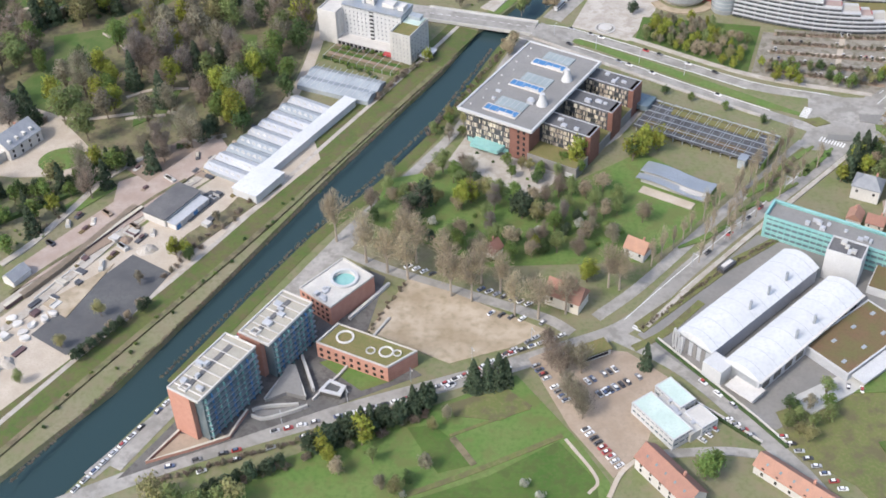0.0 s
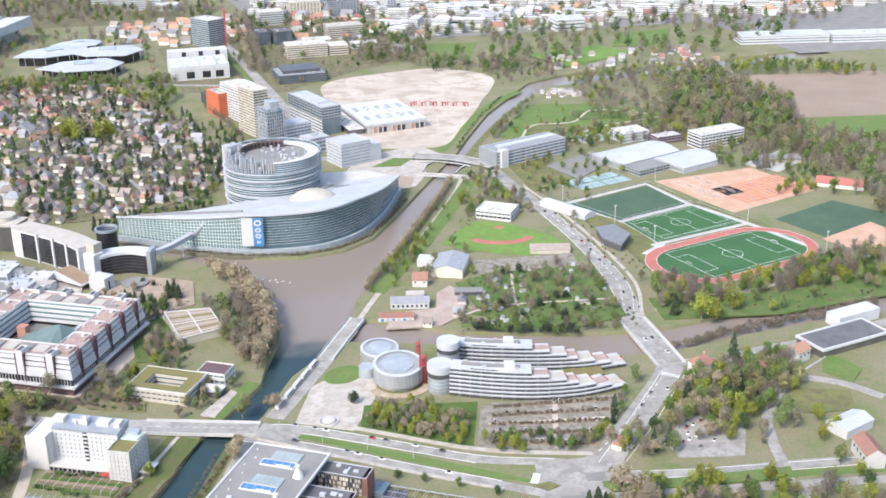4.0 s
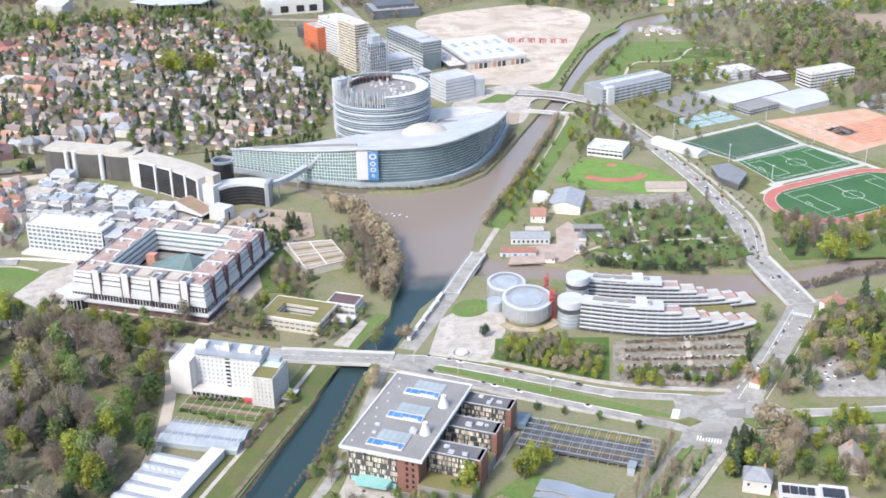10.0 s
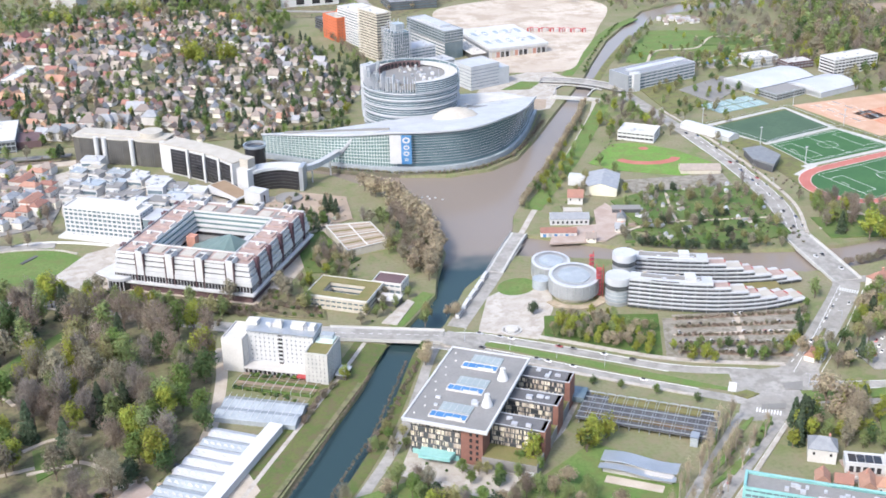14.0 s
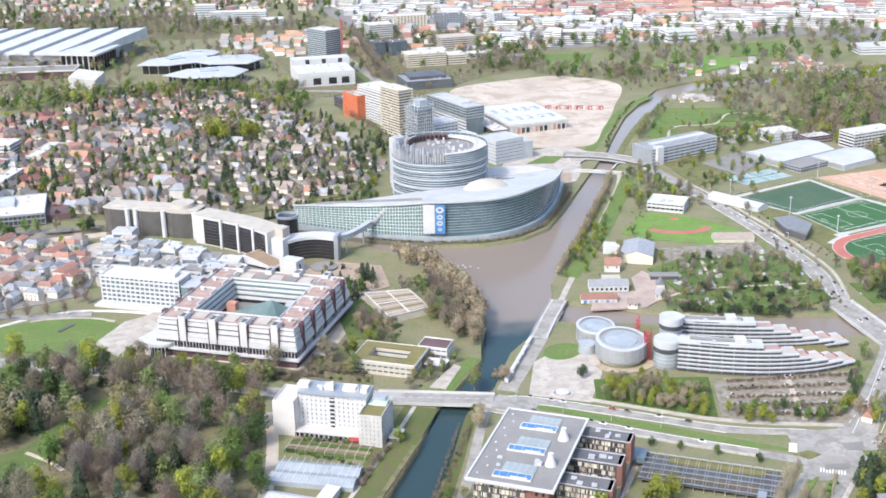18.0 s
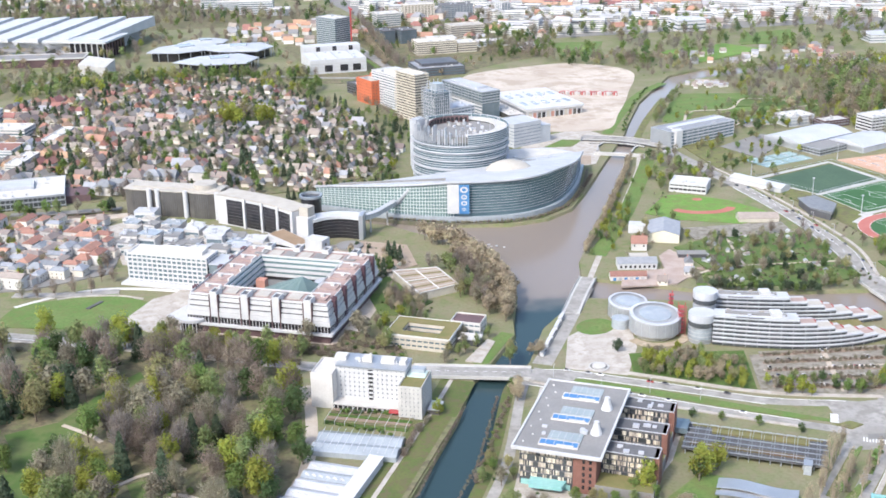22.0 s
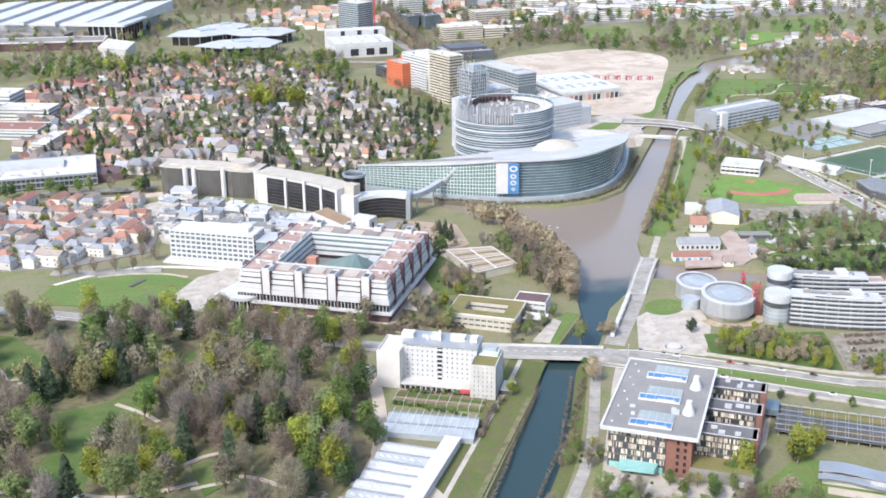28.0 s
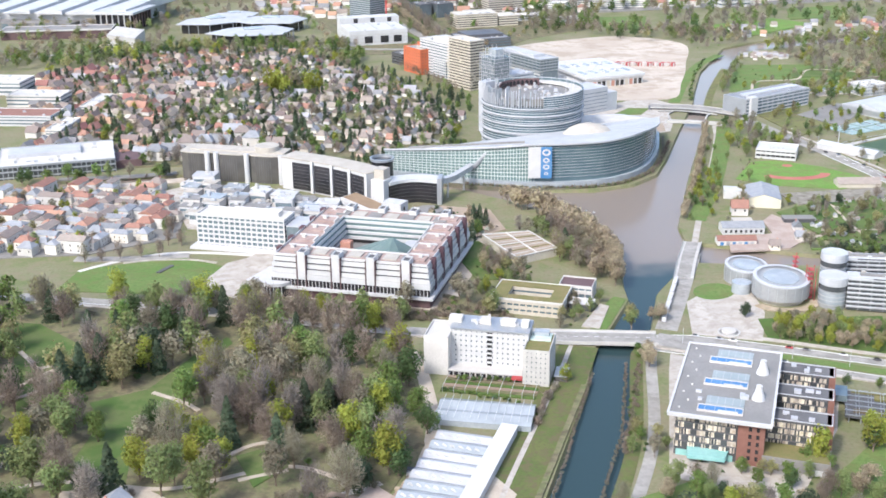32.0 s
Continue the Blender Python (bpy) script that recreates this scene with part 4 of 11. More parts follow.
sheet("villa_yard", [(214, 468), (249, 456), (262, 455), (264, 467), (240, 486), (218, 488)], M_CLUBYARD, "pinkish paved yard around a modern house", "yard", 0.12)
sheet("crossing_lawn", [(233, 553), (346, 541), (344, 529), (236, 545)], M_LAWN, "green lawn beside the crossing", "lawn", 0.12)
sheet("town_meadow", [(570, 1676), (696, 1708), (726, 1647), (598, 1579)], M_BALLGRASS, "bright green sports meadow in the far town", "meadow", 0.16)
sheet("town_meadow_second", [(763, 1783), (860, 1796), (804, 1687), (716, 1691)], M_LAWN, "green meadow with a row of trees", "meadow", 0.16)
sheet("nursery_yard", [(-188, 519), (-163, 533), (-139, 562), (-130, 545), (-151, 520), (-165, 493), (-191, 464), (-218, 434), (-230, 443), (-208, 473), (-187, 501)], M_CLUBYARD, "trodden pinkish earth of the storage yard", "yard", 0.13)
sheet("soil_bed", [(-201, 457), (-186, 480), (-179, 470), (-192, 455)], M_FIELD, "dark dug soil bed in the yard", "earth", 0.17)
sheet("soil_bed_second", [(-186, 531), (-158, 560), (-147, 552), (-172, 518)], M_FIELD, "dug soil bed with stored rubble", "earth", 0.17)
lane("yard_rails", [(-223, 430), (-206, 453), (-185, 477), (-167, 503), (-151, 520)], 2.2, M_LITTER, "brown disused track bed", "path", 0.2)
sheet("boat_yard", [(158, 796), (200, 790), (222, 806), (232, 836), (226, 862), (212, 850), (204, 822), (170, 822)], M_CLUBYARD, "pinkish paved yard of the boat club", "yard", 0.12)
lane("allotment_walk", [(212, 800), (250, 812), (300, 806), (340, 800)], 2.4, M_PATH, "sandy path through the allotments", "path", 0.16)
lane("allotment_walk_second", [(262, 786), (270, 830), (282, 872)], 2.2, M_PATH, "narrow allotment path", "path", 0.16)
sheet("workshop_lawn", [(168, 354), (197, 387), (245, 380), (238, 363), (199, 354)], M_LAWN, "bright lawn beside the workshop yard", "lawn", 0.12)
sheet("meadow_square", [(171, 326), (189, 328), (195, 311), (175, 308)], M_GRASS, "darker green square in the dry meadow", "meadow", 0.12)
sheet("workshop_apron", [(147, 342), (168, 354), (203, 379), (197, 387), (166, 365), (139, 351)], M_CONC, "pale concrete apron behind the workshop", "paving", 0.14)
sheet("teal_yard", [(229, 437), (274, 449), (262, 419), (243, 412)], M_LAWN, "green plot behind the teal block", "lawn", 0.12)
LAYER[0] = 0.0
for pts in ([(49, 681), (75, 672), (125, 639), (173, 606), (216, 589)], [(45, 673), (71, 664), (121, 631), (169, 598)], [(41, 672), (85, 643), (134, 606), (178, 575)], [(37, 664), (81, 635), (130, 598), (174, 567)], [(200, 532), (146, 478), (103, 434), (74, 403)], [(208, 528), (154, 474), (111, 430), (81, 399)], [(244, 566), (298, 554), (416, 536)], [(243, 558), (297, 546), (416, 528)], [(-300, 835), (-226, 799), (-132, 742), (-22, 692)], [(240, 578), (276, 618), (328, 678)], [(256, 574), (290, 610), (340, 668)], [(347, 770), (366, 826), (371, 914), (369, 1006)], [(332, 760), (350, 826), (357, 914), (355, 1006)]):
    lane("edge_line", pts, 0.3, M_MARK, "thin white line along the carriageway", "marking", 0.2)

# ---------------------------------------------------------------- bridges
def bridge(name, label, line, width, top=0.45, deck=1.1, piers=1, wall=M_CONC):
    t = thing(name, label, "bridge")
    line = smooth_line(line, 6)
    part("deck", ribbon(line, width, top - deck, top, wall), t)
    part("carriageway", ribbon(line, width - 4.5, top, top + 0.03, M_ASPHALT), t)
    for s in (-1, 1):
        edge = []
        for i, (x, y) in enumerate(line):
            a, b = Vector(line[max(i - 1, 0)]), Vector(line[min(i + 1, len(line) - 1)])
            d = (b - a).normalized()
            edge.append((x - d.y * s * (width / 2 - 0.2), y + d.x * s * (width / 2 - 0.2)))
        part("railing", ribbon(edge, 0.25, top, top + 1.0, M_CONC), t)
    for k in range(piers):
        x, y = line[int((k + 1) * (len(line) - 1) / (piers + 1))]
        x1, y1 = line[int((k + 1) * (len(line) - 1) / (piers + 1)) - 1]
        part("pier", box(1.6, width * 0.8, -4, top - deck, wall), t, at=pose(x, y, 0, 0, 0, math.degrees(math.atan2(y - y1, x - x1))))
    for (x, y), (x1, y1) in ((line[0], line[1]), (line[-1], line[-2])):
        part("abutment", box(4, width * 0.98, -4, top - deck, wall), t, at=pose(x, y, 0, 0, 0, math.degrees(math.atan2(y - y1, x - x1))))
    return t


t = bridge("road_bridge", "pale concrete road bridge with white railings over the canal", [(-22, 696), (10, 685), (48, 672)], 17, 2.0, 1.3)
for k in range(12):
    part("lane_dash", box(2.8, 0.35, 2.035, 2.05, M_MARK), t, at=pose(-18 + k * 5.6, 694.6 - k * 1.83, 0, 0, 0, -18))
for (x, y), (x1, y1) in (((-22, 696), (-52, 708)), ((48, 672), (72, 656))):
    d = (Vector((x1, y1)) - Vector((x, y))).normalized() * 8.5
    part("ramp", prism([(x - d.y, y + d.x), (x1 - d.y, y1 + d.x), (x1 + d.y, y1 - d.x), (x + d.y, y - d.x)], -0.3, 2.0, M_ASPHALT, top_z=[2.0, 0.16, 0.16, 2.0]), t)
bridge("quay_bridge", "concrete quay bridge over the river mouth", [(106, 760), (124, 792), (142, 822)], 13)
bridge("river_bridge", "wide concrete road bridge over the brown river", [(337, 684), (339, 720), (341, 762)], 22, 0.6, 1.4, 2)
# ring bridge: dark deck and abutment colour stands in for shade under the deck
bridge("ring_bridge", "wide road bridge over the north channel, deck coloured dark for the shade beneath", [(356, 1156), (338, 1182), (318, 1201), (284, 1217)], 18, 1.9, 0.9, 0, M_DARKSTEEL)
bridge("tram_bridge", "slim bridge beside the ring road bridge", [(318, 1129), (300, 1140), (274, 1154)], 7, 1.6, 1.2, 0)
# added blackish screen under the deck edge, in place of the void's deep shade
t = thing("void_shade_screen", "added dark screen standing in for the shaded void below the ring road bridge", "culvert")
part("wall", ribbon([(284, 1197), (304, 1193), (322, 1180), (334, 1165)], 1.0, -4, 1.0, M_DARKGLASS), t)
part("lintel", ribbon([(284, 1195.6), (304, 1191.6), (321, 1179), (333, 1164)], 0.8, 0.9, 2.0, M_CONC), t)
for pts in ([(280, 1163), (288, 1182), (298, 1192)], [(312, 1148), (322, 1164), (332, 1172)]):
    t = thing("channel_wall", "high retaining wall of the north channel, coloured dark as if in shade", "wall")
    # wall colour carries the shade of the gap between the two bridges
    part("wall", ribbon(pts, 1.2, -4, 1.4, M_DARKSTEEL), t)
    part("coping", ribbon(pts, 1.6, 1.4, 1.8, M_CONC), t)

# ---------------------------------------------------------------- parliament
EP_FRONT = smooth_line([(-30, 1052), (29, 1007), (76, 982), (117, 974), (148, 978), (180, 999), (211, 1043), (241, 1107)], 10)
EP_BACK = [(222, 1106), (157, 1092), (100, 1078), (56, 1058)]
EP_BACK_Z = [13, 17, 17, 17]


def ep_top(x):
    return 21.5 + 14 * min(max((x + 30) / 106, 0), 1) - 18 * min(max((x - 175) / 66, 0), 1) ** 1.4


def shifted(line, d):
    out = []
    for i, (x, y) in enumerate(line):
        a, b = Vector(line[max(i - 1, 0)]), Vector(line[min(i + 1, len(line) - 1)])
        n = (b - a).normalized()
        out.append((x + n.y * d, y - n.x * d))
    return out


def sloped_wall(line, thick, lo, hi, mat):
    """A thin wall along a plan line whose foot and head follow the two functions of x."""
    near, far = shifted(line, thick), line
    verts, faces = [], []
    for (a, b) in zip(near, far):
        verts += [(*a, lo(a[0])), (*b, lo(a[0])), (*b, hi(a[0])), (*a, hi(a[0]))]
    for i in range(len(line) - 1):
        p, q = 4 * i, 4 * i + 4
        faces += [(p, q, q + 3, p + 3), (p + 3, q + 3, q + 2, p + 2), (p + 2, q + 2, q + 1, p + 1), (p + 1, q + 1, q, p)]
    faces += [(0, 3, 2, 1), (4 * len(line) - 4, 4 * len(line) - 3, 4 * len(line) - 2, 4 * len(line) - 1)]
    return mesh_of("wall", verts, faces, mat)


M_EPFRAME = material("pale_grey_green_frame", (0.50, 0.56, 0.545), (0.56, 0.61, 0.595), 0.5, 0.1, scale=0.1, fine=0.8, bump=0.02)
M_DARKSTONE = material("dark_mossy_stone", (0.15, 0.13, 0.10), (0.11, 0.115, 0.07), 0.95, scale=0.2, fine=0.9)


def parliament():
    t = thing("parliament_building", "glass-hulled parliament with a round open-topped tower on the basin", "building")
    k = next(i for i, p in enumerate(EP_FRONT) if p[0] > 80)
    outline = EP_FRONT + EP_BACK
    part("hull", prism(outline, 0, 20, M_HULLGLASS, top_z=[ep_top(p[0]) - 0.6 for p in EP_FRONT] + EP_BACK_Z), t)
    over = shifted(EP_FRONT, 2.2) + EP_BACK
    heads = [ep_top(x) for x, y in EP_FRONT] + [z + 0.6 for z in EP_BACK_Z]
    verts = [(x, y, z - 0.3) for (x, y), z in zip(over, heads)] + [(x, y, z + 0.9) for (x, y), z in zip(over, heads)]
    n = len(over)
    part("roof", mesh_of("roof", verts, [tuple(range(n, 2 * n)), tuple(range(n - 1, -1, -1))] + [(i, (i + 1) % n, n + (i + 1) % n, n + i) for i in range(n)], M_ROOFLIGHT), t, label="pale metal roof")
    edge = shifted(EP_FRONT, 2.4)
    part("roof_edge", sloped_wall(shifted(EP_FRONT, 2.0), 0.5, lambda x: ep_top(x) + 0.2, lambda x: ep_top(x) + 1.5, M_WHITEMETAL), t, label="white roof edge")
    for i in range(2, len(EP_FRONT) - 2, 3):
        a = Vector((*EP_FRONT[i], ep_top(EP_FRONT[i][0]) + 0.95))
        u = i / (len(EP_FRONT) - 1)
        b = Vector((56 + 166 * u, 1058 + 48 * u, 18.1 - (4 if u > 0.9 else 0)))
        d = (b - a).to_2d().normalized() * 0.25
        part("roof_seam", mesh_of("seam", [(a.x - d.y, a.y + d.x, a.z), (a.x + d.y, a.y - d.x, a.z), (b.x + d.y, b.y - d.x, b.z), (b.x - d.y, b.y + d.x, b.z), (a.x - d.y, a.y + d.x, a.z + 0.1), (a.x + d.y, a.y - d.x, a.z + 0.1), (b.x + d.y, b.y - d.x, b.z + 0.1), (b.x - d.y, b.y + d.x, b.z + 0.1)], [(4, 5, 6, 7), (0, 1, 5, 4), (1, 2, 6, 5), (2, 3, 7, 6), (3, 0, 4, 7)], M_STEEL), t)
    part("roof_gutter", prism([(-12, 1042), (76, 1000), (77, 1003), (-10, 1045)], 20, 31, M_ROOFGREY, top_z=[24.6, 34.0, 33.4, 24.8]), t, label="grey sunken roof gutter")
    part("plinth", sloped_wall(shifted(EP_FRONT, 0.2), 3.0, lambda x: 0, lambda x: 5.0, M_PALEGLASS), t)
    part("quay_wall", sloped_wall(shifted(EP_FRONT, 5.5), 2.5, lambda x: -3.5, lambda x: 0.9, M_DARKSTONE), t, label="dark stone quay wall with planting")
    part("green_facade", sloped_wall(EP_FRONT[:k], 0.5, lambda x: 4.0, lambda x: ep_top(x) - 0.4, M_GREENGLASS), t)
    for i in range(11):
        f = (i + 1) / 12
        part("fin", sloped_wall(shifted(EP_FRONT[k:], 0.05), 0.16, lambda x: 6 + (ep_top(x) - 6) * f, lambda x: 6 + (ep_top(x) - 6) * f + 0.2, M_METAL), t)
    for i in range(8):
        f = (i + 1) / 9
        part("transom", sloped_wall(shifted(EP_FRONT[:k], 0.4), 0.45, lambda x: 5 + (ep_top(x) - 5) * f, lambda x: 5 + (ep_top(x) - 5) * f + 0.55, M_EPFRAME), t)
    post = box(0.4, 0.6, 4, 5, M_EPFRAME)
    for i in range(1, k * 2):
        u = i / 2
        a, b = Vector(EP_FRONT[int(u)]), Vector(EP_FRONT[min(int(u) + 1, k)])
        p = a.lerp(b, u - int(u))
        d = (b - a).normalized()
        part("mullion", post, t, at=pose(p.x + d.y * 0.7, p.y - d.x * 0.7, 4 - 4 * (ep_top(p.x) - 5), 0, 0, math.degrees(math.atan2(d.y, d.x))) @ Matrix.Diagonal((1, 1, ep_top(p.x) - 5, 1)))
    dome = []
    faces = []
    for j in range(7):
        a = j / 6 * math.pi / 2
        dome += [(144 + 24 * math.cos(a) * math.cos(b), 1034 + 17 * math.cos(a) * math.sin(b), 22 + 14.5 * math.sin(a)) for b in (2 * math.pi * q / 32 for q in range(32))]
    faces = [(j * 32 + q, j * 32 + (q + 1) % 32, j * 32 + 32 + (q + 1) % 32, j * 32 + 32 + q) for j in range(6) for q in range(32)]
    part("dome", mesh_of("dome", dome, faces, M_ROOFTAN), t, label="low beige dome")
    deck = part("service_deck", prism([(150, 1062), (178, 1052), (212, 1080), (226, 1104), (160, 1094)], 15, 24, M_ROOFGREY, top_z=[24.5, 25.5, 20.5, 15.5, 19]), t)
    drnd = random.Random(77)
    for i in range(22):
        u, v = drnd.random(), drnd.random()
        x, y = 156 + 56 * u + 8 * v, 1062 + 30 * v + 8 * u
        part("roof_plant", box(drnd.uniform(2, 7), drnd.uniform(1, 2.5), 0, drnd.uniform(0.6, 1.6), drnd.choice((M_METAL, M_WHITEMETAL, M_STEEL))), deck, at=pose(x, y, 24.5 - 0.09 * max(x - 165, 0) - 0.09 * max(y - 1066, 0), 0, 0, 24))
    # banner and sign on the facade
    a, b = Vector(EP_FRONT[k - 1]), Vector(EP_FRONT[k + 2])
    ang = math.degrees(math.atan2(b.y - a.y, b.x - a.x))
    sign = part("banner", box(19, 0.4, 8.5, 34.5, M_WHITE), t, at=pose(a.x + 5.5, a.y - 5.2, 0, 0, 0, ang), label="tall white and blue banner")
    part("blue_field", box(9, 0.2, 8.5, 34.5, M_BLUEPANEL, 5, -0.32), sign)
    for z, r in ((30, 3.4), (23.5, 2.6), (18, 2.6), (12.5, 1.6)):
        part("emblem", band(ellipse(r, r * 0.8, 20), ellipse(r * 0.55, r * 0.4, 20), -0.1, 0.1, M_WHITE), sign, at=pose(5, -0.6, z, 90))
    # tower
    cx, cy, R = 117, 1104, 46.5
    tw = part("tower", band(ellipse(R - 1.2, R - 3.2, 72, cx, cy), ellipse(R - 14, R - 16, 72, cx, cy), 0, 45, M_HULLGLASS), t, label="round glazed tower with white hoops")
    hoop = band(ellipse(R - 0.75, R - 2.75, 72, cx, cy), ellipse(R - 1.4, R - 3.4, 72, cx, cy), 0, 0.45, M_WHITEMETAL)
    for i in range(17):
        part("hoop", hoop, tw, at=(0, 0, 8 + i * 2.15))
    big = band(ellipse(R + 0.6, R - 1.4, 72, cx, cy), ellipse(R - 1.3, R - 3.3, 72, cx, cy), 0, 0.8, M_METAL)
    for z in (14, 22, 30, 37.5, 44):
        part("ring_ledge", big, tw, at=(0, 0, z))
    arc0, arc1 = radians(-95), radians(150)
    outer = ellipse(R - 0.8, R - 2.8, 56, cx, cy, 0, arc0, arc1)
    part("upper_wall", ribbon(outer, 1.4, 44, 55, M_HULLGLASS), tw)
    for i in range(6):
        part("upper_hoop", ribbon(ellipse(R - 0.1, R - 2.1, 56, cx, cy, 0, arc0, arc1), 0.5, 45.5 + i * 1.9, 46.0 + i * 1.9, M_WHITEMETAL), tw)
    part("terrace", ribbon(ellipse(R - 7, R - 9, 56, cx, cy, 0, arc0, arc1), 12, 52, 53, M_ROOFPALE), tw)
    arcade = part("arcade", ribbon(ellipse(R - 17, R - 19, 40, cx, cy, 0, radians(60), radians(165)), 1.0, 50, 57.5, M_PURPLE), tw, label="dark red arcade wall with arches")
    for i in range(12):
        a = radians(62 + 100 * (i + 0.5) / 12)
        part("arch", prism(ellipse(1.7, 2.2, 12), -0.3, 0.3, M_DARKGLASS), arcade, at=pose(cx + (R - 17.6) * math.cos(a), cy + (R - 19.6) * math.sin(a), 54, 90, 0, math.degrees(a) + 90))
    part("court_floor", prism(ellipse(R - 12, R - 14, 48, cx, cy), 30, 51, M_ROOFGREY), tw)
    grnd = random.Random(8)
    for i in range(22):
        a, q = grnd.uniform(-1.6, 2.2), grnd.uniform(4, R - 18)
        part("roof_plant", box(grnd.uniform(1.5, 5), grnd.uniform(1, 3), 51, 51 + grnd.uniform(1, 3), grnd.choice((M_METAL, M_WHITEMETAL, M_STEEL, M_ROOFPALE))), tw, at=pose(cx + q * math.cos(a), cy + q * math.sin(a), 0, 0, 0, math.degrees(a)))
    for i in range(15):
        a = radians(-70 + 200 * i / 14)
        part("flag_mast", box(0.35, 0.35, 53, 53 + grnd.choice((4, 6, 8, 9)), M_WHITEMETAL), tw, at=(cx + (R - 9) * math.cos(a), cy + (R - 11) * math.sin(a), 0))
    arnd = random.Random(3)
    for i in range(38):
        a = radians(150 + 115 * i / 37)
        part("column", box(0.6, 0.6, 44, 44 + arnd.choice((8, 11, 14, 16)), M_METAL), tw, at=pose(cx + (R - 2) * math.cos(a), cy + (R - 4) * math.sin(a), 0, 0, 0, math.degrees(a)) )
    for i in range(26):
        a = radians(138 + 112 * i / 25)
        part("frame_panel", box(3.2, 1.2, 44, 44 + arnd.choice((6, 10, 14, 17)), (M_METAL, M_PALEGLASS, M_STEEL)[i % 3]), tw, at=pose(cx + (R - 6 - 6 * (i % 2)) * math.cos(a), cy + (R - 8 - 6 * (i % 2)) * math.sin(a), 0, 0, 0, math.degrees(a)))
    part("stair_block", box(12, 9, 14, 60, M_METAL), tw, at=pose(cx - 38, cy + 16, 0, 0, 0, 30))
    # rear wings between tower and avenue
    part("rear_wing", prism([(157, 1094), (238, 1108), (215, 1135), (160, 1140)], 0, 17, M_METAL), t)
    part("rear_roof", prism([(160, 1098), (230, 1110), (212, 1130), (162, 1136)], 17, 17.6, M_ROOFPALE), t)


parliament()


def glass_cube():
    t = thing("glass_office_cube", "blue-grey panelled office block behind the tower", "building", 213, 1224, 20)
    part("lower_wing", box(14, 28, 0, 19, M_METAL, 25, -1), t)
    storeys(t, 36, 32, 25, 7, 0, 0, M_METAL, M_GLASS, M_METAL, sill=0.84, pier=0.4, depth=0.2)


glass_cube()


def footbridge():
    t = thing("footbridge", "enclosed glass footbridge between two institutions", "footbridge")
    line = [(-8, 968), (8, 976), (32, 1004)]
    part("tube", ribbon(smooth_line(line, 5), 4.5, 13, 17, M_PALEGLASS), t)
    part("roof", ribbon(smooth_line(line, 5), 5.0, 17, 17.4, M_METAL), t)
    part("incline", mesh_of("incline", [(31, 1003, 13), (35, 1003, 13), (46, 1000, 27), (43, 1001, 27), (31, 1000, 16), (35, 1000, 16), (46, 997, 30), (43, 998, 30)], [(0, 3, 2, 1), (4, 5, 6, 7), (0, 1, 5, 4), (1, 2, 6, 5), (2, 3, 7, 6), (3, 0, 4, 7)], M_METAL), t)
    for x, y in ((4, 974), (22, 992)):
        part("leg", box(1.2, 1.2, -4, 13, M_CONC), t, at=(x, y, 0))


footbridge()

# ---------------------------------------------------------------- white palace with a courtyard
M_PLUM = material("plum_brown_fin", (0.075, 0.04, 0.052), (0.105, 0.06, 0.07), 0.7)
M_TERRACE = material("pinkish_roof_paving", (0.30, 0.215, 0.19), (0.38, 0.295, 0.26), 0.9, scale=0.2, fine=1.2)


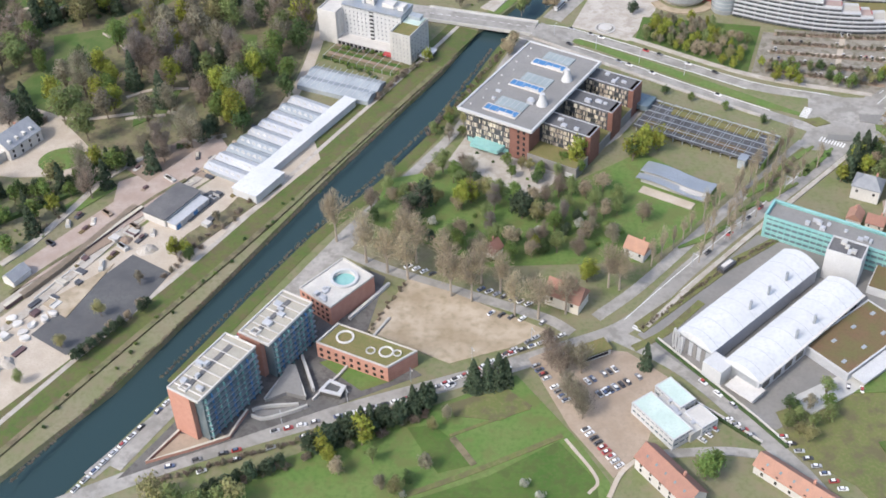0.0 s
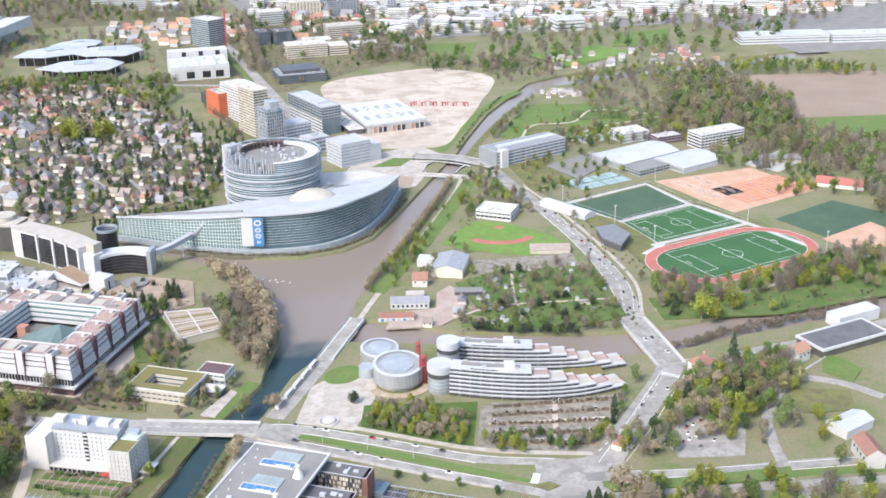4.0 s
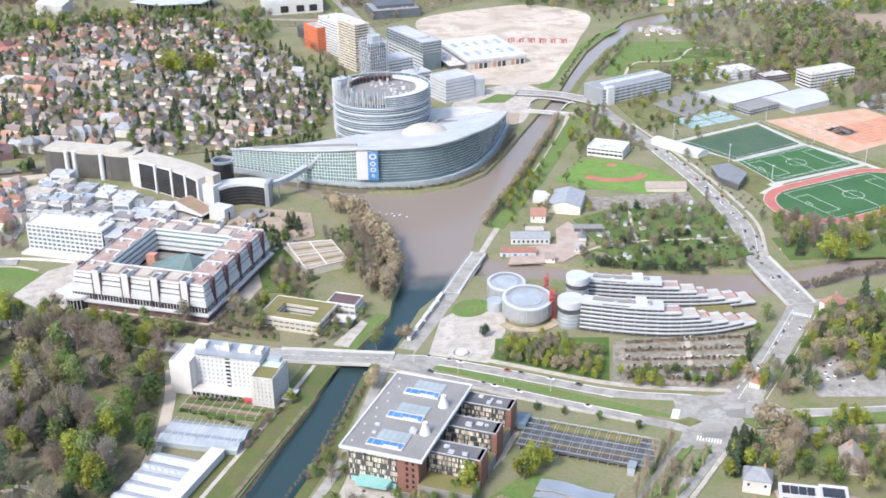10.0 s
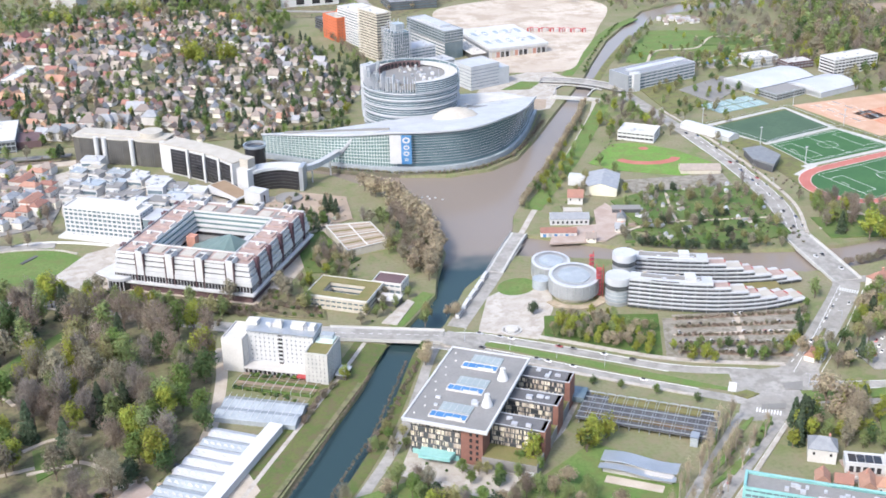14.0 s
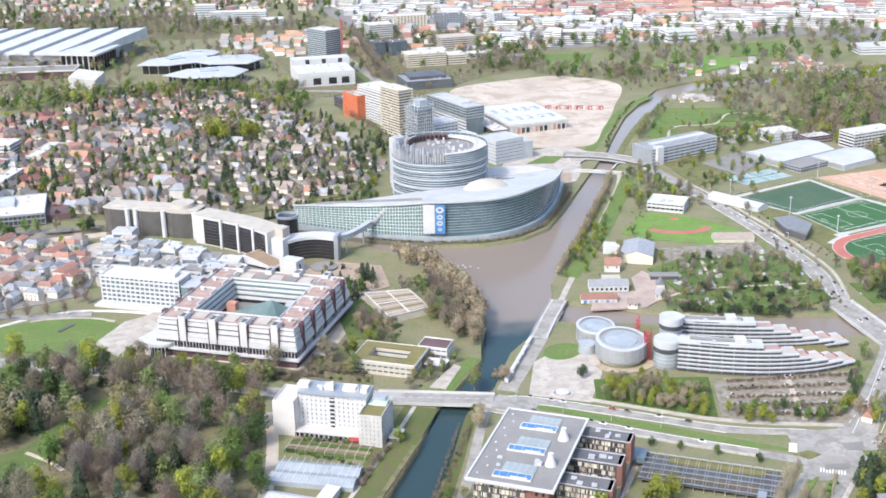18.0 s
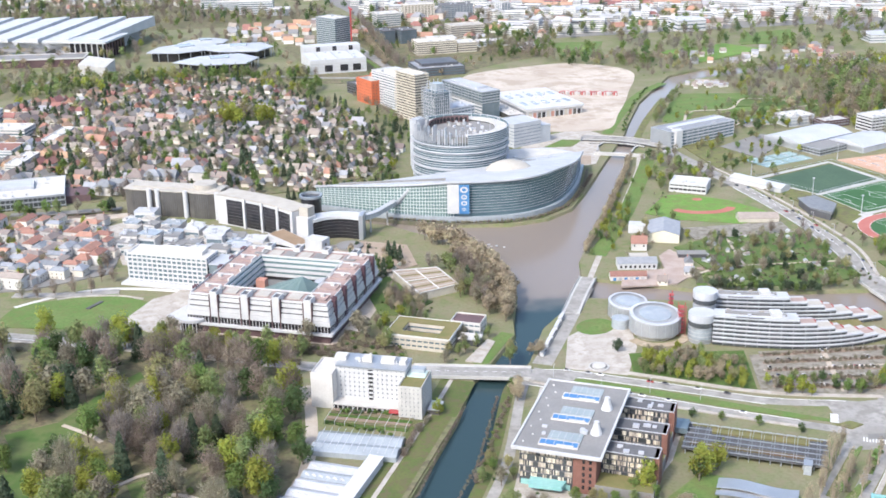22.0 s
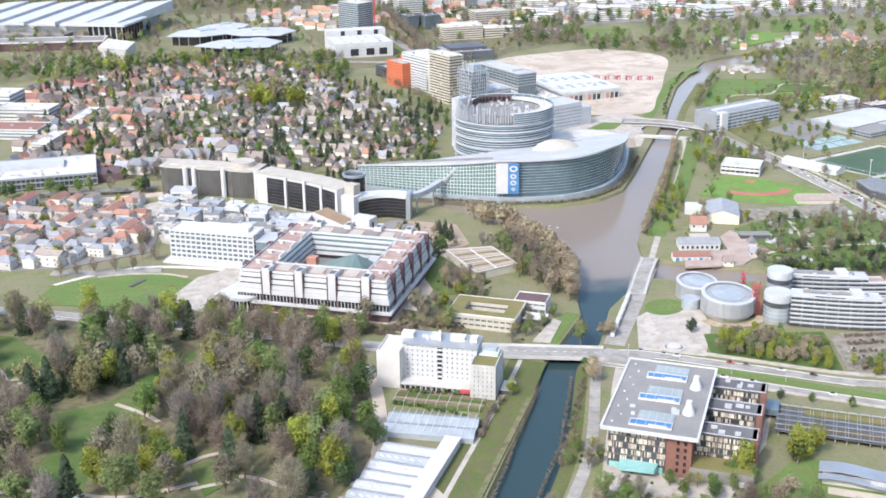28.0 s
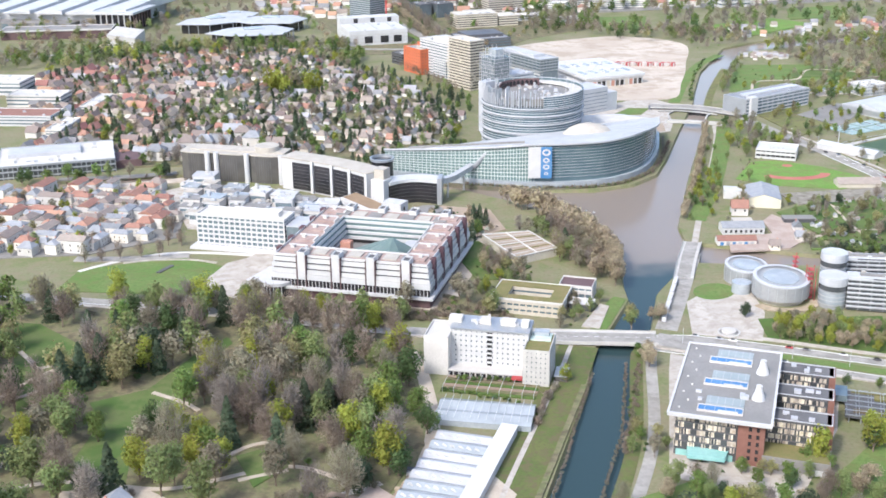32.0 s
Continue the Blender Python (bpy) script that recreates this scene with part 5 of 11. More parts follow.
def palace():
    t = thing("white_palace", "square white terraced palace around a courtyard", "building", -85, 824, -29)
    S, W = 104, 23
    part("brown_base", band(rect(S - 1, S - 1), rect(S - 2 * W + 6, S - 2 * W + 6), -0.3, 6, M_PURPLE), t)
    part("ledge", band(rect(S + 4, S + 4), rect(S - 2 * W, S - 2 * W), 6, 7.6, M_WHITE), t)
    part("hall_glazing", band(rect(S - 1, S - 1), rect(S - 2 * W + 1, S - 2 * W + 1), 7.6, 12.2, M_DARKGLASS), t)
    for i in range(4):
        z = 12.2 + i * 3.6
        part("window_band", band(rect(S - 3 - i, S - 3 - i), rect(S - 12, S - 12), z, z + (3.6 if i < 3 else 3.1), M_DARKGLASS), t)
        part("white_band", band(rect(S - i * 1.2, S - i * 1.2), rect(S - 10, S - 10), z, z + (3.4 if i == 0 else 2.6), M_WHITE), t)
        part("court_glazing", band(rect(S - 12, S - 12), rect(S - 2 * W + 2 + i, S - 2 * W + 2 + i), z, z + (3.6 if i < 3 else 3.1), M_GREENGLASS), t)
        part("court_band", band(rect(S - 14, S - 14), rect(S - 2 * W - 2 + i * 1.6, S - 2 * W - 2 + i * 1.6), z + 0.2, z + 1.9, M_WHITE), t)
    part("roof", band(rect(S - 6, S - 6), rect(S - 2 * W + 6, S - 2 * W + 6), 26.2, 26.6, M_TERRACE), t, label="red-brown roof terrace")
    part("parapet", band(rect(S - 5, S - 5), rect(S - 6, S - 6), 26.2, 27.8, M_WHITE), t)
    part("inner_parapet", band(rect(S - 2 * W + 6, S - 2 * W + 6), rect(S - 2 * W + 5, S - 2 * W + 5), 26.2, 27.6, M_WHITE), t)
    post = box(0.35, 0.5, 7.6, 12.2, M_WHITE)
    for i in range(44):
        u = -S / 2 + 2 + i * (S - 4) / 43
        for s in (-1, 1):
            part("post", post, t, at=(u, s * (S / 2 - 0.6), 0))
    for i in range(44):
        u = -S / 2 + 2 + i * (S - 4) / 43
        part("post", post, t, at=(S / 2 - 0.6, u, 0))
    shaft, dark = box(5.0, 9, 12.4, 29.2, M_WHITE), box(0.6, 3.4, 6, 28.0, M_PURPLE)
    top = band(rect(5.0, 9), rect(3.9, 7.9), 29.2, 30.4, M_WHITE)
    well = box(3.9, 7.9, 29.2, 29.4, M_ROOFDARK)
    for i in range(4):
        u = -S / 2 + 21 + i * 22.5
        for s in (-1, 1):
            sh = part("service_shaft", shaft, t, at=(u, s * (S / 2 - 4.3), 0))
            part("shaft_cap", top, sh)
            part("shaft_well", well, sh)
            part("shaft_side", dark, t, at=(u - 3, s * (S / 2 - 1.2), 0))
            part("shaft_side", dark, t, at=(u + 3, s * (S / 2 - 1.2), 0))
    fin = box(3.2, 0.8, 6, 28.6, M_PLUM)
    bay = box(0.5, 2.2, 12.4, 26.5, M_PLUM)
    step = box(12, 9, 26.6, 27.6, M_TERRACE)
    for i in range(5):
        u = -S / 2 + 12 + i * 20
        for s in (-1, 1):
            part("brown_fin", fin, t, at=(s * (S / 2 - 1.6), u, 0))
            part("brown_fin", fin, t, at=(s * (S / 2 - 1.6), u + 3, 0))
            part("dark_recess", bay, t, at=(s * (S / 2 + 0.05), u + 1.5, 0))
            part("terrace_wall", box(1.0, 9, 26.6, 28.2, M_OFFWHITE), t, at=(s * (S / 2 - 18.4), u + 2, 0))
            part("roof_unit", box(2.4, 3.0, 27.6, 29.0, M_ROOFPALE), t, at=(s * (S / 2 - 10), u + 3.5, 0))
            part("roof_terrace", step, t, at=(s * (S / 2 - 12), u + 2, 0))
            part("terrace_wall", box(12.4, 0.5, 26.6, 28.6, M_WHITE), t, at=(s * (S / 2 - 12), u + 7, 0))
    for i in range(7):
        u = -34 + i * 11.5
        for s in (-1, 1):
            part("roof_deck", box(9, 10, 26.6, 27.3, M_ROOFTAN if i % 2 else M_ROOFGREY), t, at=(u, s * (S / 2 - 13), 0))
    # courtyard
    part("court_floor", box(S - 2 * W, S - 2 * W, 9.2, 9.6, M_ROOFGREY), t)
    verts, faces = [(12, 2, 25)], []
    n = 14
    for k in range(n):
        a = math.pi * (0.55 + 1.0 * k / (n - 1))
        verts.append((10 + 30 * math.cos(a), 26 * math.sin(a), 11 + (1.6 if k % 2 else 0)))
    verts += [(24, -14, 14), (26, 12, 14)]
    faces = [(0, k, k + 1) for k in range(1, n)] + [(0, n, n + 1), (0, n + 1, n + 2), (0, n + 2, 1)]
    part("chamber_roof", mesh_of("fan", verts, faces, material("green_grey_sheet", (0.13, 0.19, 0.18), (0.18, 0.24, 0.22), 0.5, 0.2)), t, label="fan-shaped green-grey chamber roof")
    part("chamber_wall", prism(ellipse(29, 25, 28, 9, 0), 9.6, 11.4, M_STEEL), t)
    part("red_lift_house", box(7, 6, 9.6, 18, M_BRICK, -22, 8), t)
    part("round_vent", prism(ellipse(6, 6, 20, 22, 16), 9.6, 17, M_METAL), t)
    # half-round pavilion and ramp at the west corner
    part("half_round_glazing", prism(ellipse(9, 9, 24, -S / 2 + 3, -S / 2 + 4), 0, 8, M_DARKGLASS), t)
    part("half_round_roof", prism(ellipse(10.5, 10.5, 24, -S / 2 + 3, -S / 2 + 4), 8, 10, M_WHITE), t)
    for k in range(14):
        a = math.pi * (0.6 + 1.1 * k / 13)
        part("post", box(0.5, 0.5, 0, 8, M_WHITE), t, at=(-S / 2 + 3 + 9.5 * math.cos(a), -S / 2 + 4 + 9.5 * math.sin(a), 0))
    part("entrance_canopy", prism([(-S / 2 - 20, -S / 2 + 8), (-S / 2 - 4, -S / 2 + 2), (-S / 2, -S / 2 + 30), (-S / 2 - 14, -S / 2 + 34)], 5, 5.8, M_WHITE), t)
    part("terrace_slope", prism([(-50, -66), (54, -66), (54, -54), (-50, -54)], -0.2, 0.4, M_LITTER), t)


palace()


def grid_office():
    t = thing("white_grid_office", "white office block with a regular grid of windows", "building", -161, 904, -29)
    storeys(t, 66, 20, 23, 6, 16, 5, M_WHITE, M_GLASS, M_ROOFPALE, base=2, sill=0.40, pier=0.9, depth=0.35)
    part("roof_house", box(36, 9, 23, 26, M_OFFWHITE, 8, 2), t)
    part("link_block", box(14, 22, 0, 19, M_GLASS, 41, 2), t)
    part("link_roof", box(14.6, 22.6, 19, 19.6, M_METAL, 41, 2), t)
    part("ground_floor", box(68, 26, 0, 1.6, M_WHITE, -2, -4), t)


grid_office()


def smoked_offices():
    t = thing("smoked_glass_offices", "smoked-glass office wings with white piers and tan roofs", "building", -150, 1074, -28)
    for i, x in enumerate((-34, -4, 26)):
        blk = part("wing", prism([(x - 14, -8), (x - 7, -10.5), (x + 7, -10.5), (x + 14, -8), (x + 14, 14), (x - 14, 14)], 0, 23, M_SMOKED), t)
        part("roof", prism([(x - 15, -9), (x - 7, -11.5), (x + 7, -11.5), (x + 15, -9), (x + 15, 15), (x - 15, 15)], 23, 24, M_ROOFTAN), blk)
        for k in range(7):
            part("glazing_bar", box(0.25, 0.3, 0, 23, M_DARKSTEEL), blk, at=(x - 6 + 2 * k, -10.6, 0))
    for x in (-24, -16, 11, 41):
        part("white_pier", prism(ellipse(2.2, 2.2, 14), 0, 24.5, M_WHITE), t, at=(x, -10, 0))
    part("roof_drum", prism(ellipse(10, 10, 28, 24, 4), 24, 29, M_ROOFTAN), t)
    part("roof_strip", box(84, 16, 24, 25, M_ROOFTAN, 0, 4), t)


smoked_offices()


M_SHEDBROWN = material("brown_roof_boarding", (0.24, 0.17, 0.11), (0.30, 0.22, 0.15), 0.85)


def framed_offices():
    t = thing("white_framed_offices", "curved white-framed office wing with dark glazed bays", "building")
    line = [(-119, 1036), (-96, 1013), (-77, 991), (-62, 966)]
    back = shifted(smooth_line(line, 6), -18)
    front = smooth_line(line, 6)
    part("body", prism(front + back[::-1], 0, 26, M_WHITE), t)
    part("roof", prism(shifted(front, 0.8) + shifted(back, -0.8)[::-1], 26, 27, M_ROOFTAN), t)
    for i in range(4):
        u0 = 2 + i * 4.0
        seg = [Vector(front[int(u0)]).lerp(Vector(front[int(u0) + 4]), q) for q in (0.0, 0.28, 0.56, 0.84)]
        part("dark_bay", ribbon(shifted([tuple(v) for v in seg], 0.25), 0.7, 1.5, 23.5, M_DARKGLASS), t)
        for r in range(7):
            part("glazing_line", ribbon(shifted([tuple(v) for v in seg], 0.65), 0.12, 4 + r * 2.8, 4.2 + r * 2.8, M_DARKSTEEL), t)
        e = seg[-1]
        part("white_pier", box(2.4, 3.2, 0, 26.5, M_WHITE), t, at=pose(e.x + 1.2, e.y - 1.6, 0, 0, 0, -50))
    part("stair_tower", box(12, 12, 0, 22, M_WHITE), t, at=pose(-51, 966, 0, 0, 0, -45))
    part("tan_lift_house", box(9, 9, 22, 30, M_ROOFTAN), t, at=pose(-50, 968, 0, 0, 0, -45))
    arc = smooth_line([(-46, 962), (-36, 967), (-22, 967), (-8, 958)], 6)
    part("curved_glazing", prism(arc + shifted(arc, -12)[::-1], 0, 17, M_DARKGLASS), t)
    part("curved_cornice", prism(shifted(arc, 1.2) + shifted(arc, -12.6)[::-1], 17, 19.5, M_WHITE), t)
    for r in range(5):
        part("glazing_line", ribbon(shifted(arc, 0.4), 0.12, 3 + r * 2.8, 3.2 + r * 2.8, M_DARKSTEEL), t)
    part("end_fin", box(3.5, 14, 0, 21, M_STEEL), t, at=pose(-5, 963, 0, 0, 0, -20))
    part("entrance_cube", box(16, 12, 0, 11, M_WHITE), t, at=pose(-46, 941, 0, 0, 0, -40))
    part("entrance_opening", box(6, 0.4, 1, 8, M_DARKGLASS), t, at=pose(-42, 936.2, 0, 0, 0, -40))
    part("rotunda", prism(ellipse(9, 9, 28, -40, 1016), 0, 23, M_DARKGLASS), t)
    part("rotunda_ring", band(ellipse(10, 10, 28, -40, 1016), ellipse(8.6, 8.6, 28, -40, 1016), 23, 25, M_STEEL), t)
    part("sloping_canopy", prism([(-84, 962), (-70, 972), (-50, 950), (-62, 938)], 4, 8, M_WHITE, top_z=[11, 11, 5, 5]), t)
    part("canopy_roof", prism([(-82, 962), (-70, 970.5), (-52, 950.5), (-62, 940)], 4, 8, M_SHEDBROWN, top_z=[11.3, 11.3, 5.6, 5.4]), t)
    part("forecourt", prism([(-40, 950), (-8, 950), (6, 935), (-6, 905), (-40, 910)], -0.2, 0.35, M_PATH), t)
    part("round_terrace", prism(ellipse(11, 11, 28, -20, 940), 0.3, 2.5, M_ROOFGREY), t)


framed_offices()


def annex(x, y, lx, ly, h, ang, mat, roof, seed):
    t = thing("white_annex", "low white annex pavilion with roof plant", "building", x, y, ang, group="annex pavilions")
    part("wall", box(lx, ly, 0, h, mat), t)
    part("roof", box(lx + 0.6, ly + 0.6, h, h + 0.5, roof), t)
    part("window_strip", box(lx * 0.9, 0.2, h * 0.45, h * 0.75, M_GLASS, 0, -ly / 2 - 0.06), t)
    roof_units(t, lx, ly, h + 0.5, 2, seed)


arnd = random.Random(8)
ANNEX = [(-206, 1052), (-180, 1064), (-113, 1002), (-72, 950), (-92, 908), (-150, 934), (-205, 960), (-208, 1010)]


def in_outline(x, y, poly):
    hit = False
    for (x0, y0), (x1, y1) in zip(poly, poly[1:] + poly[:1]):
        if (y0 > y) != (y1 > y) and x < (x1 - x0) * (y - y0) / (y1 - y0) + x0:
            hit = not hit
    return hit


for i in range(9):
    for j in range(12):
        x, y = -210 + i * 17 + arnd.uniform(-3, 3), 904 + j * 14 + arnd.uniform(-3, 3)
        if in_outline(x, y, ANNEX):
            annex(x, y, arnd.uniform(11, 19), arnd.uniform(9, 15), arnd.uniform(4, 11), arnd.uniform(-40, -20), arnd.choice((M_WHITE, M_WHITE, M_OFFWHITE)), arnd.choice((M_WHITE, M_ROOFTAN, M_METAL, M_PALEGLASS, M_ROOFGREY)), i * 20 + j)

# ---------------------------------------------------------------- office block with blue skylights
def panel_material():
    """Timber and cream panels of uneven width between window strips."""
    m = island(material("cream_and_timber_panel", (0.56, 0.51, 0.43), (0.36, 0.30, 0.225), 0.7, scale=0.6, fine=2.0), 0.4, 0.02)
    return m


M_PANELS = panel_material()


def panel_strip(length, height, seed):
    """A storey's strip of loose upright panels, with gaps for the windows between them."""
    rnd = random.Random(seed)
    verts, faces, x = [], [], -length / 2
    while x < length / 2 - 0.4:
        w = rnd.choice((0.4, 0.6, 0.9))
        if rnd.random() < 0.56:
            s = len(verts)
            d = rnd.uniform(0.1, 0.35)
            for px, py, pz in ((x, 0, 0), (x + w, 0, 0), (x + w, 0, height), (x, 0, height), (x, -d, 0), (x + w, -d, 0), (x + w, -d, height), (x, -d, height)):
                verts.append((px, py, pz))
            faces += [(s + 4, s + 5, s + 6, s + 7), (s + 5, s + 1, s + 2, s + 6), (s + 0, s + 4, s + 7, s + 3), (s + 7, s + 6, s + 2, s + 3)]
        x += w
    return mesh_of("panel_strip", verts, faces, M_PANELS)


def panelled(parent, lx, z0, z1, floors, at, ang=0, seed=0):
    fh = (z1 - z0) / floors
    for f in range(floors):
        for half in (-1, 1):
            ob = part("panel_strip", panel_strip(lx / 2, fh * 0.8, seed + 2 * f + half), parent, at=pose(at[0], at[1], z0 + f * fh + 0.1, 0, 0, ang) @ Matrix.Translation((half * lx / 4, 0, 0)), kind="stuff")
        part("floor_band", box(lx, 0.5, 0, fh * 0.16, M_DARKSTEEL), parent, at=pose(at[0], at[1], z0 + f * fh + fh * 0.83, 0, 0, ang))


M_SKYGREY = material("grey_green_rooflight", (0.26, 0.30, 0.30), (0.31, 0.35, 0.35), 0.35, spec=0.5, bump=0.0)


def skylight_office():
    t = thing("skylight_office", "office block with a grey slab roof, blue skylights and brick wings", "building", 39.5, 572.6, -32.5)
    part("roof_slab", box(47, 82, 21.6, 22.8, M_WHITE), t)
    part("roof_skin", box(45.4, 80.4, 22.8, 22.9, M_ROOFGREY), t)
    part("roof_rim", band(rect(47.4, 82.4), rect(45.2, 80.2), 22.8, 23.5, M_WHITE), t)
    for k in range(9):
        part("roof_outlet", prism(ellipse(0.5, 0.5, 10), 22.9, 23.5, M_OFFWHITE), t, at=(-19 + (k % 2) * 3, -34 + k * 8.5, 0))
    part("body", box(40, 74, 0, 21.6, M_HALLGLASS), t)
    panelled(t, 28, 4.5, 21.4, 5, (-6, -37.2), 0, 1)
    panelled(t, 72, 4.5, 21.4, 5, (-20.2, 0), -90, 20)
    part("brick_corner", box(12, 12, 0, 21.6, M_DARKBRICK, 14.5, -32.5), t)
    for k in range(5):
        part("slit_window", box(1.4, 0.2, 3 + k * 3.7, 5 + k * 3.7, M_DARKGLASS, 14, -38.6), t)
        part("slit_window", box(1.4, 0.2, 3 + k * 3.7, 5 + k * 3.7, M_DARKGLASS, 17.5, -38.6), t)
    part("entrance_canopy", prism([(-13, -45), (4, -44), (5, -37), (-14, -37)], 3, 5.2, M_TEAL), t, label="teal entrance canopy")
    part("entrance_glazing", box(26, 0.4, 0, 3.2, M_TEAL, -6, -37.4), t)
    for y in (22.5, -3.5, -32):
        part("blue_skylight", box(20, 5.4, 22.9, 23.6, M_BLUEPANEL, -0.5, y), t)
        part("skylight_kerb", band(rect(20.8, 6.2, -0.5, y), rect(19.8, 5.2, -0.5, y), 22.9, 23.9, M_OFFWHITE), t)
        for q in range(4):
            part("skylight_bar", box(0.22, 5.0, 23.6, 23.8, M_METAL, -7.5 + q * 4.6, y), t)
        part("white_blind", box(9, 1.6, 23.6, 23.75, M_OFFWHITE, 3, y - 1.5), t)
        part("grey_skylight", box(17.5, 8.5, 22.9, 23.5, M_SKYGREY, 1, y + 9.0), t)
        for q in range(5):
            part("skylight_rib", box(0.25, 8.5, 23.5, 23.62, M_METAL, -6 + q * 3.5, y + 9.0), t)
    for y in (14, -15):
        verts, faces = [], []
        for j, (r, z) in enumerate(((3.2, 22.9), (2.8, 24.5), (2.0, 26.5), (1.5, 29), (1.5, 30))):
            verts += [(15.5 + r * math.cos(2 * math.pi * q / 18), y + r * math.sin(2 * math.pi * q / 18), z) for q in range(18)]
        faces = [(j * 18 + q, j * 18 + (q + 1) % 18, j * 18 + 18 + (q + 1) % 18, j * 18 + 18 + q) for j in range(4) for q in range(18)] + [tuple(range(72, 90))]
        part("vent_cone", mesh_of("cone", verts, faces, M_WHITE), t, label="white conical vent")
    roof_units(t, 40, 70, 22.9, 4, 4, M_METAL)
    for k, y in enumerate((35, 9, -18)):
        w = part("wing", box(32, 11, 0, 17.6, M_HALLGLASS, 34, y), t, label="brick-ended office wing")
        part("wing_end", box(3, 11.6, 0, 18.2, M_DARKBRICK, 48.6, y), w)
        part("wing_roof", box(31, 11.4, 17.6, 18.2, M_ROOFDARK, 33.5, y), w)
        part("wing_coping", band(rect(32, 12, 33.6, y), rect(31.2, 11.2, 33.6, y), 18.2, 18.7, M_METAL), w)
        roof_units(w, 26, 8, 18.2, 4, 40 + k, M_METAL, 34, y)
        panelled(t, 26, 5, 17.5, 4, (33.5, y - 5.7), 0, 60 + 10 * k)
    for y in (-32, 22, -4.5):
        b = part("podium", box(30, 14, 0, 6.6, M_ROOFGREY, 35, y), t)
        part("podium_garden", box(29, 13, 6.6, 6.9, M_GREENROOF, 35, y), b)
    part("podium_door", box(5, 0.3, 0, 3, M_WHITE, 46, -39.2), t)


skylight_office()


def hotel():
    t = thing("white_slab_hotel", "white nine-storey slab with two projecting end towers", "building", -53, 664, -27)
    storeys(t, 42, 15, 23.5, 8, 14, 0, M_WHITE, M_GLASS, M_METAL, cx=0, cy=3, pier=2.0, sill=0.64, parapet=0.4)
    storeys(t, 13, 22, 21.5, 8, 0, 6, M_OFFWHITE, M_GLASS, M_ROOFPALE, cx=-27.5, cy=-2, pier=2.5, sill=0.66)
    storeys(t, 14, 24, 19.5, 7, 5, 6, M_CONC, M_GLASS, M_GREENROOF, cx=27, cy=-5, pier=1.9, sill=0.60, wallname="stone_band")
    part("end_wall", box(13.4, 0.5, 0, 21.9, M_OFFWHITE, -27.5, -13.1), t)
    part("roof_hood", prism(rect(43, 16, 0, 3), 23.5, 25.2, M_STEEL, top_z=[24.4, 24.4, 25.6, 25.6]), t, label="grey-blue metal roof")
    slit = part("stair_slit", box(2.6, 0.4, 2, 23, M_DARKGLASS, 0, -4.6), t)
    for k in range(8):
        part("balcony", box(2.8, 0.7, 2.4 + k * 2.7, 3.4 + k * 2.7, M_WHITE, 0, -4.9), slit)
    part("roof_terrace", box(11, 9, 19.5, 20.4, M_COPPER, 27, 2), t, label="turquoise roof terrace")
    part("terrace_hut", box(8, 5, 20.4, 22.6, M_PALEGLASS, 27, 4.5), t)
    for x, w in ((-20, 7), (-4, 5), (9, 8), (18, 4)):
        part("lift_house", box(w, 6, 25, 27.6, M_OFFWHITE, x, 4), t)
    part("spire", box(1.2, 1.2, 25, 31, M_OFFWHITE, -1, 1), t)
    part("terrace", box(42, 9, 0, 3.2, M_CONC, 0, -9), t)
    part("terrace_roof", box(43, 9.6, 3.2, 3.6, M_OFFWHITE, 0, -9), t)
    for k in range(14):
        part("arcade_opening", box(2.2, 0.3, 0.4, 2.7, M_DARKGLASS, -19.5 + k * 3, -13.6), t)
    part("red_awning", box(6, 4, 2.2, 3.4, M_RED, 17, -15), t)
    part("side_canopy", box(7, 12, 3, 3.5, M_WHITEMETAL, 39, -4), t)
    part("canopy_wall", box(6, 11, 0, 3, M_SMOKED, 39, -4), t)
    roof_units(t, 36, 10, 25, 8, 5, M_METAL, 0, 3)


hotel()

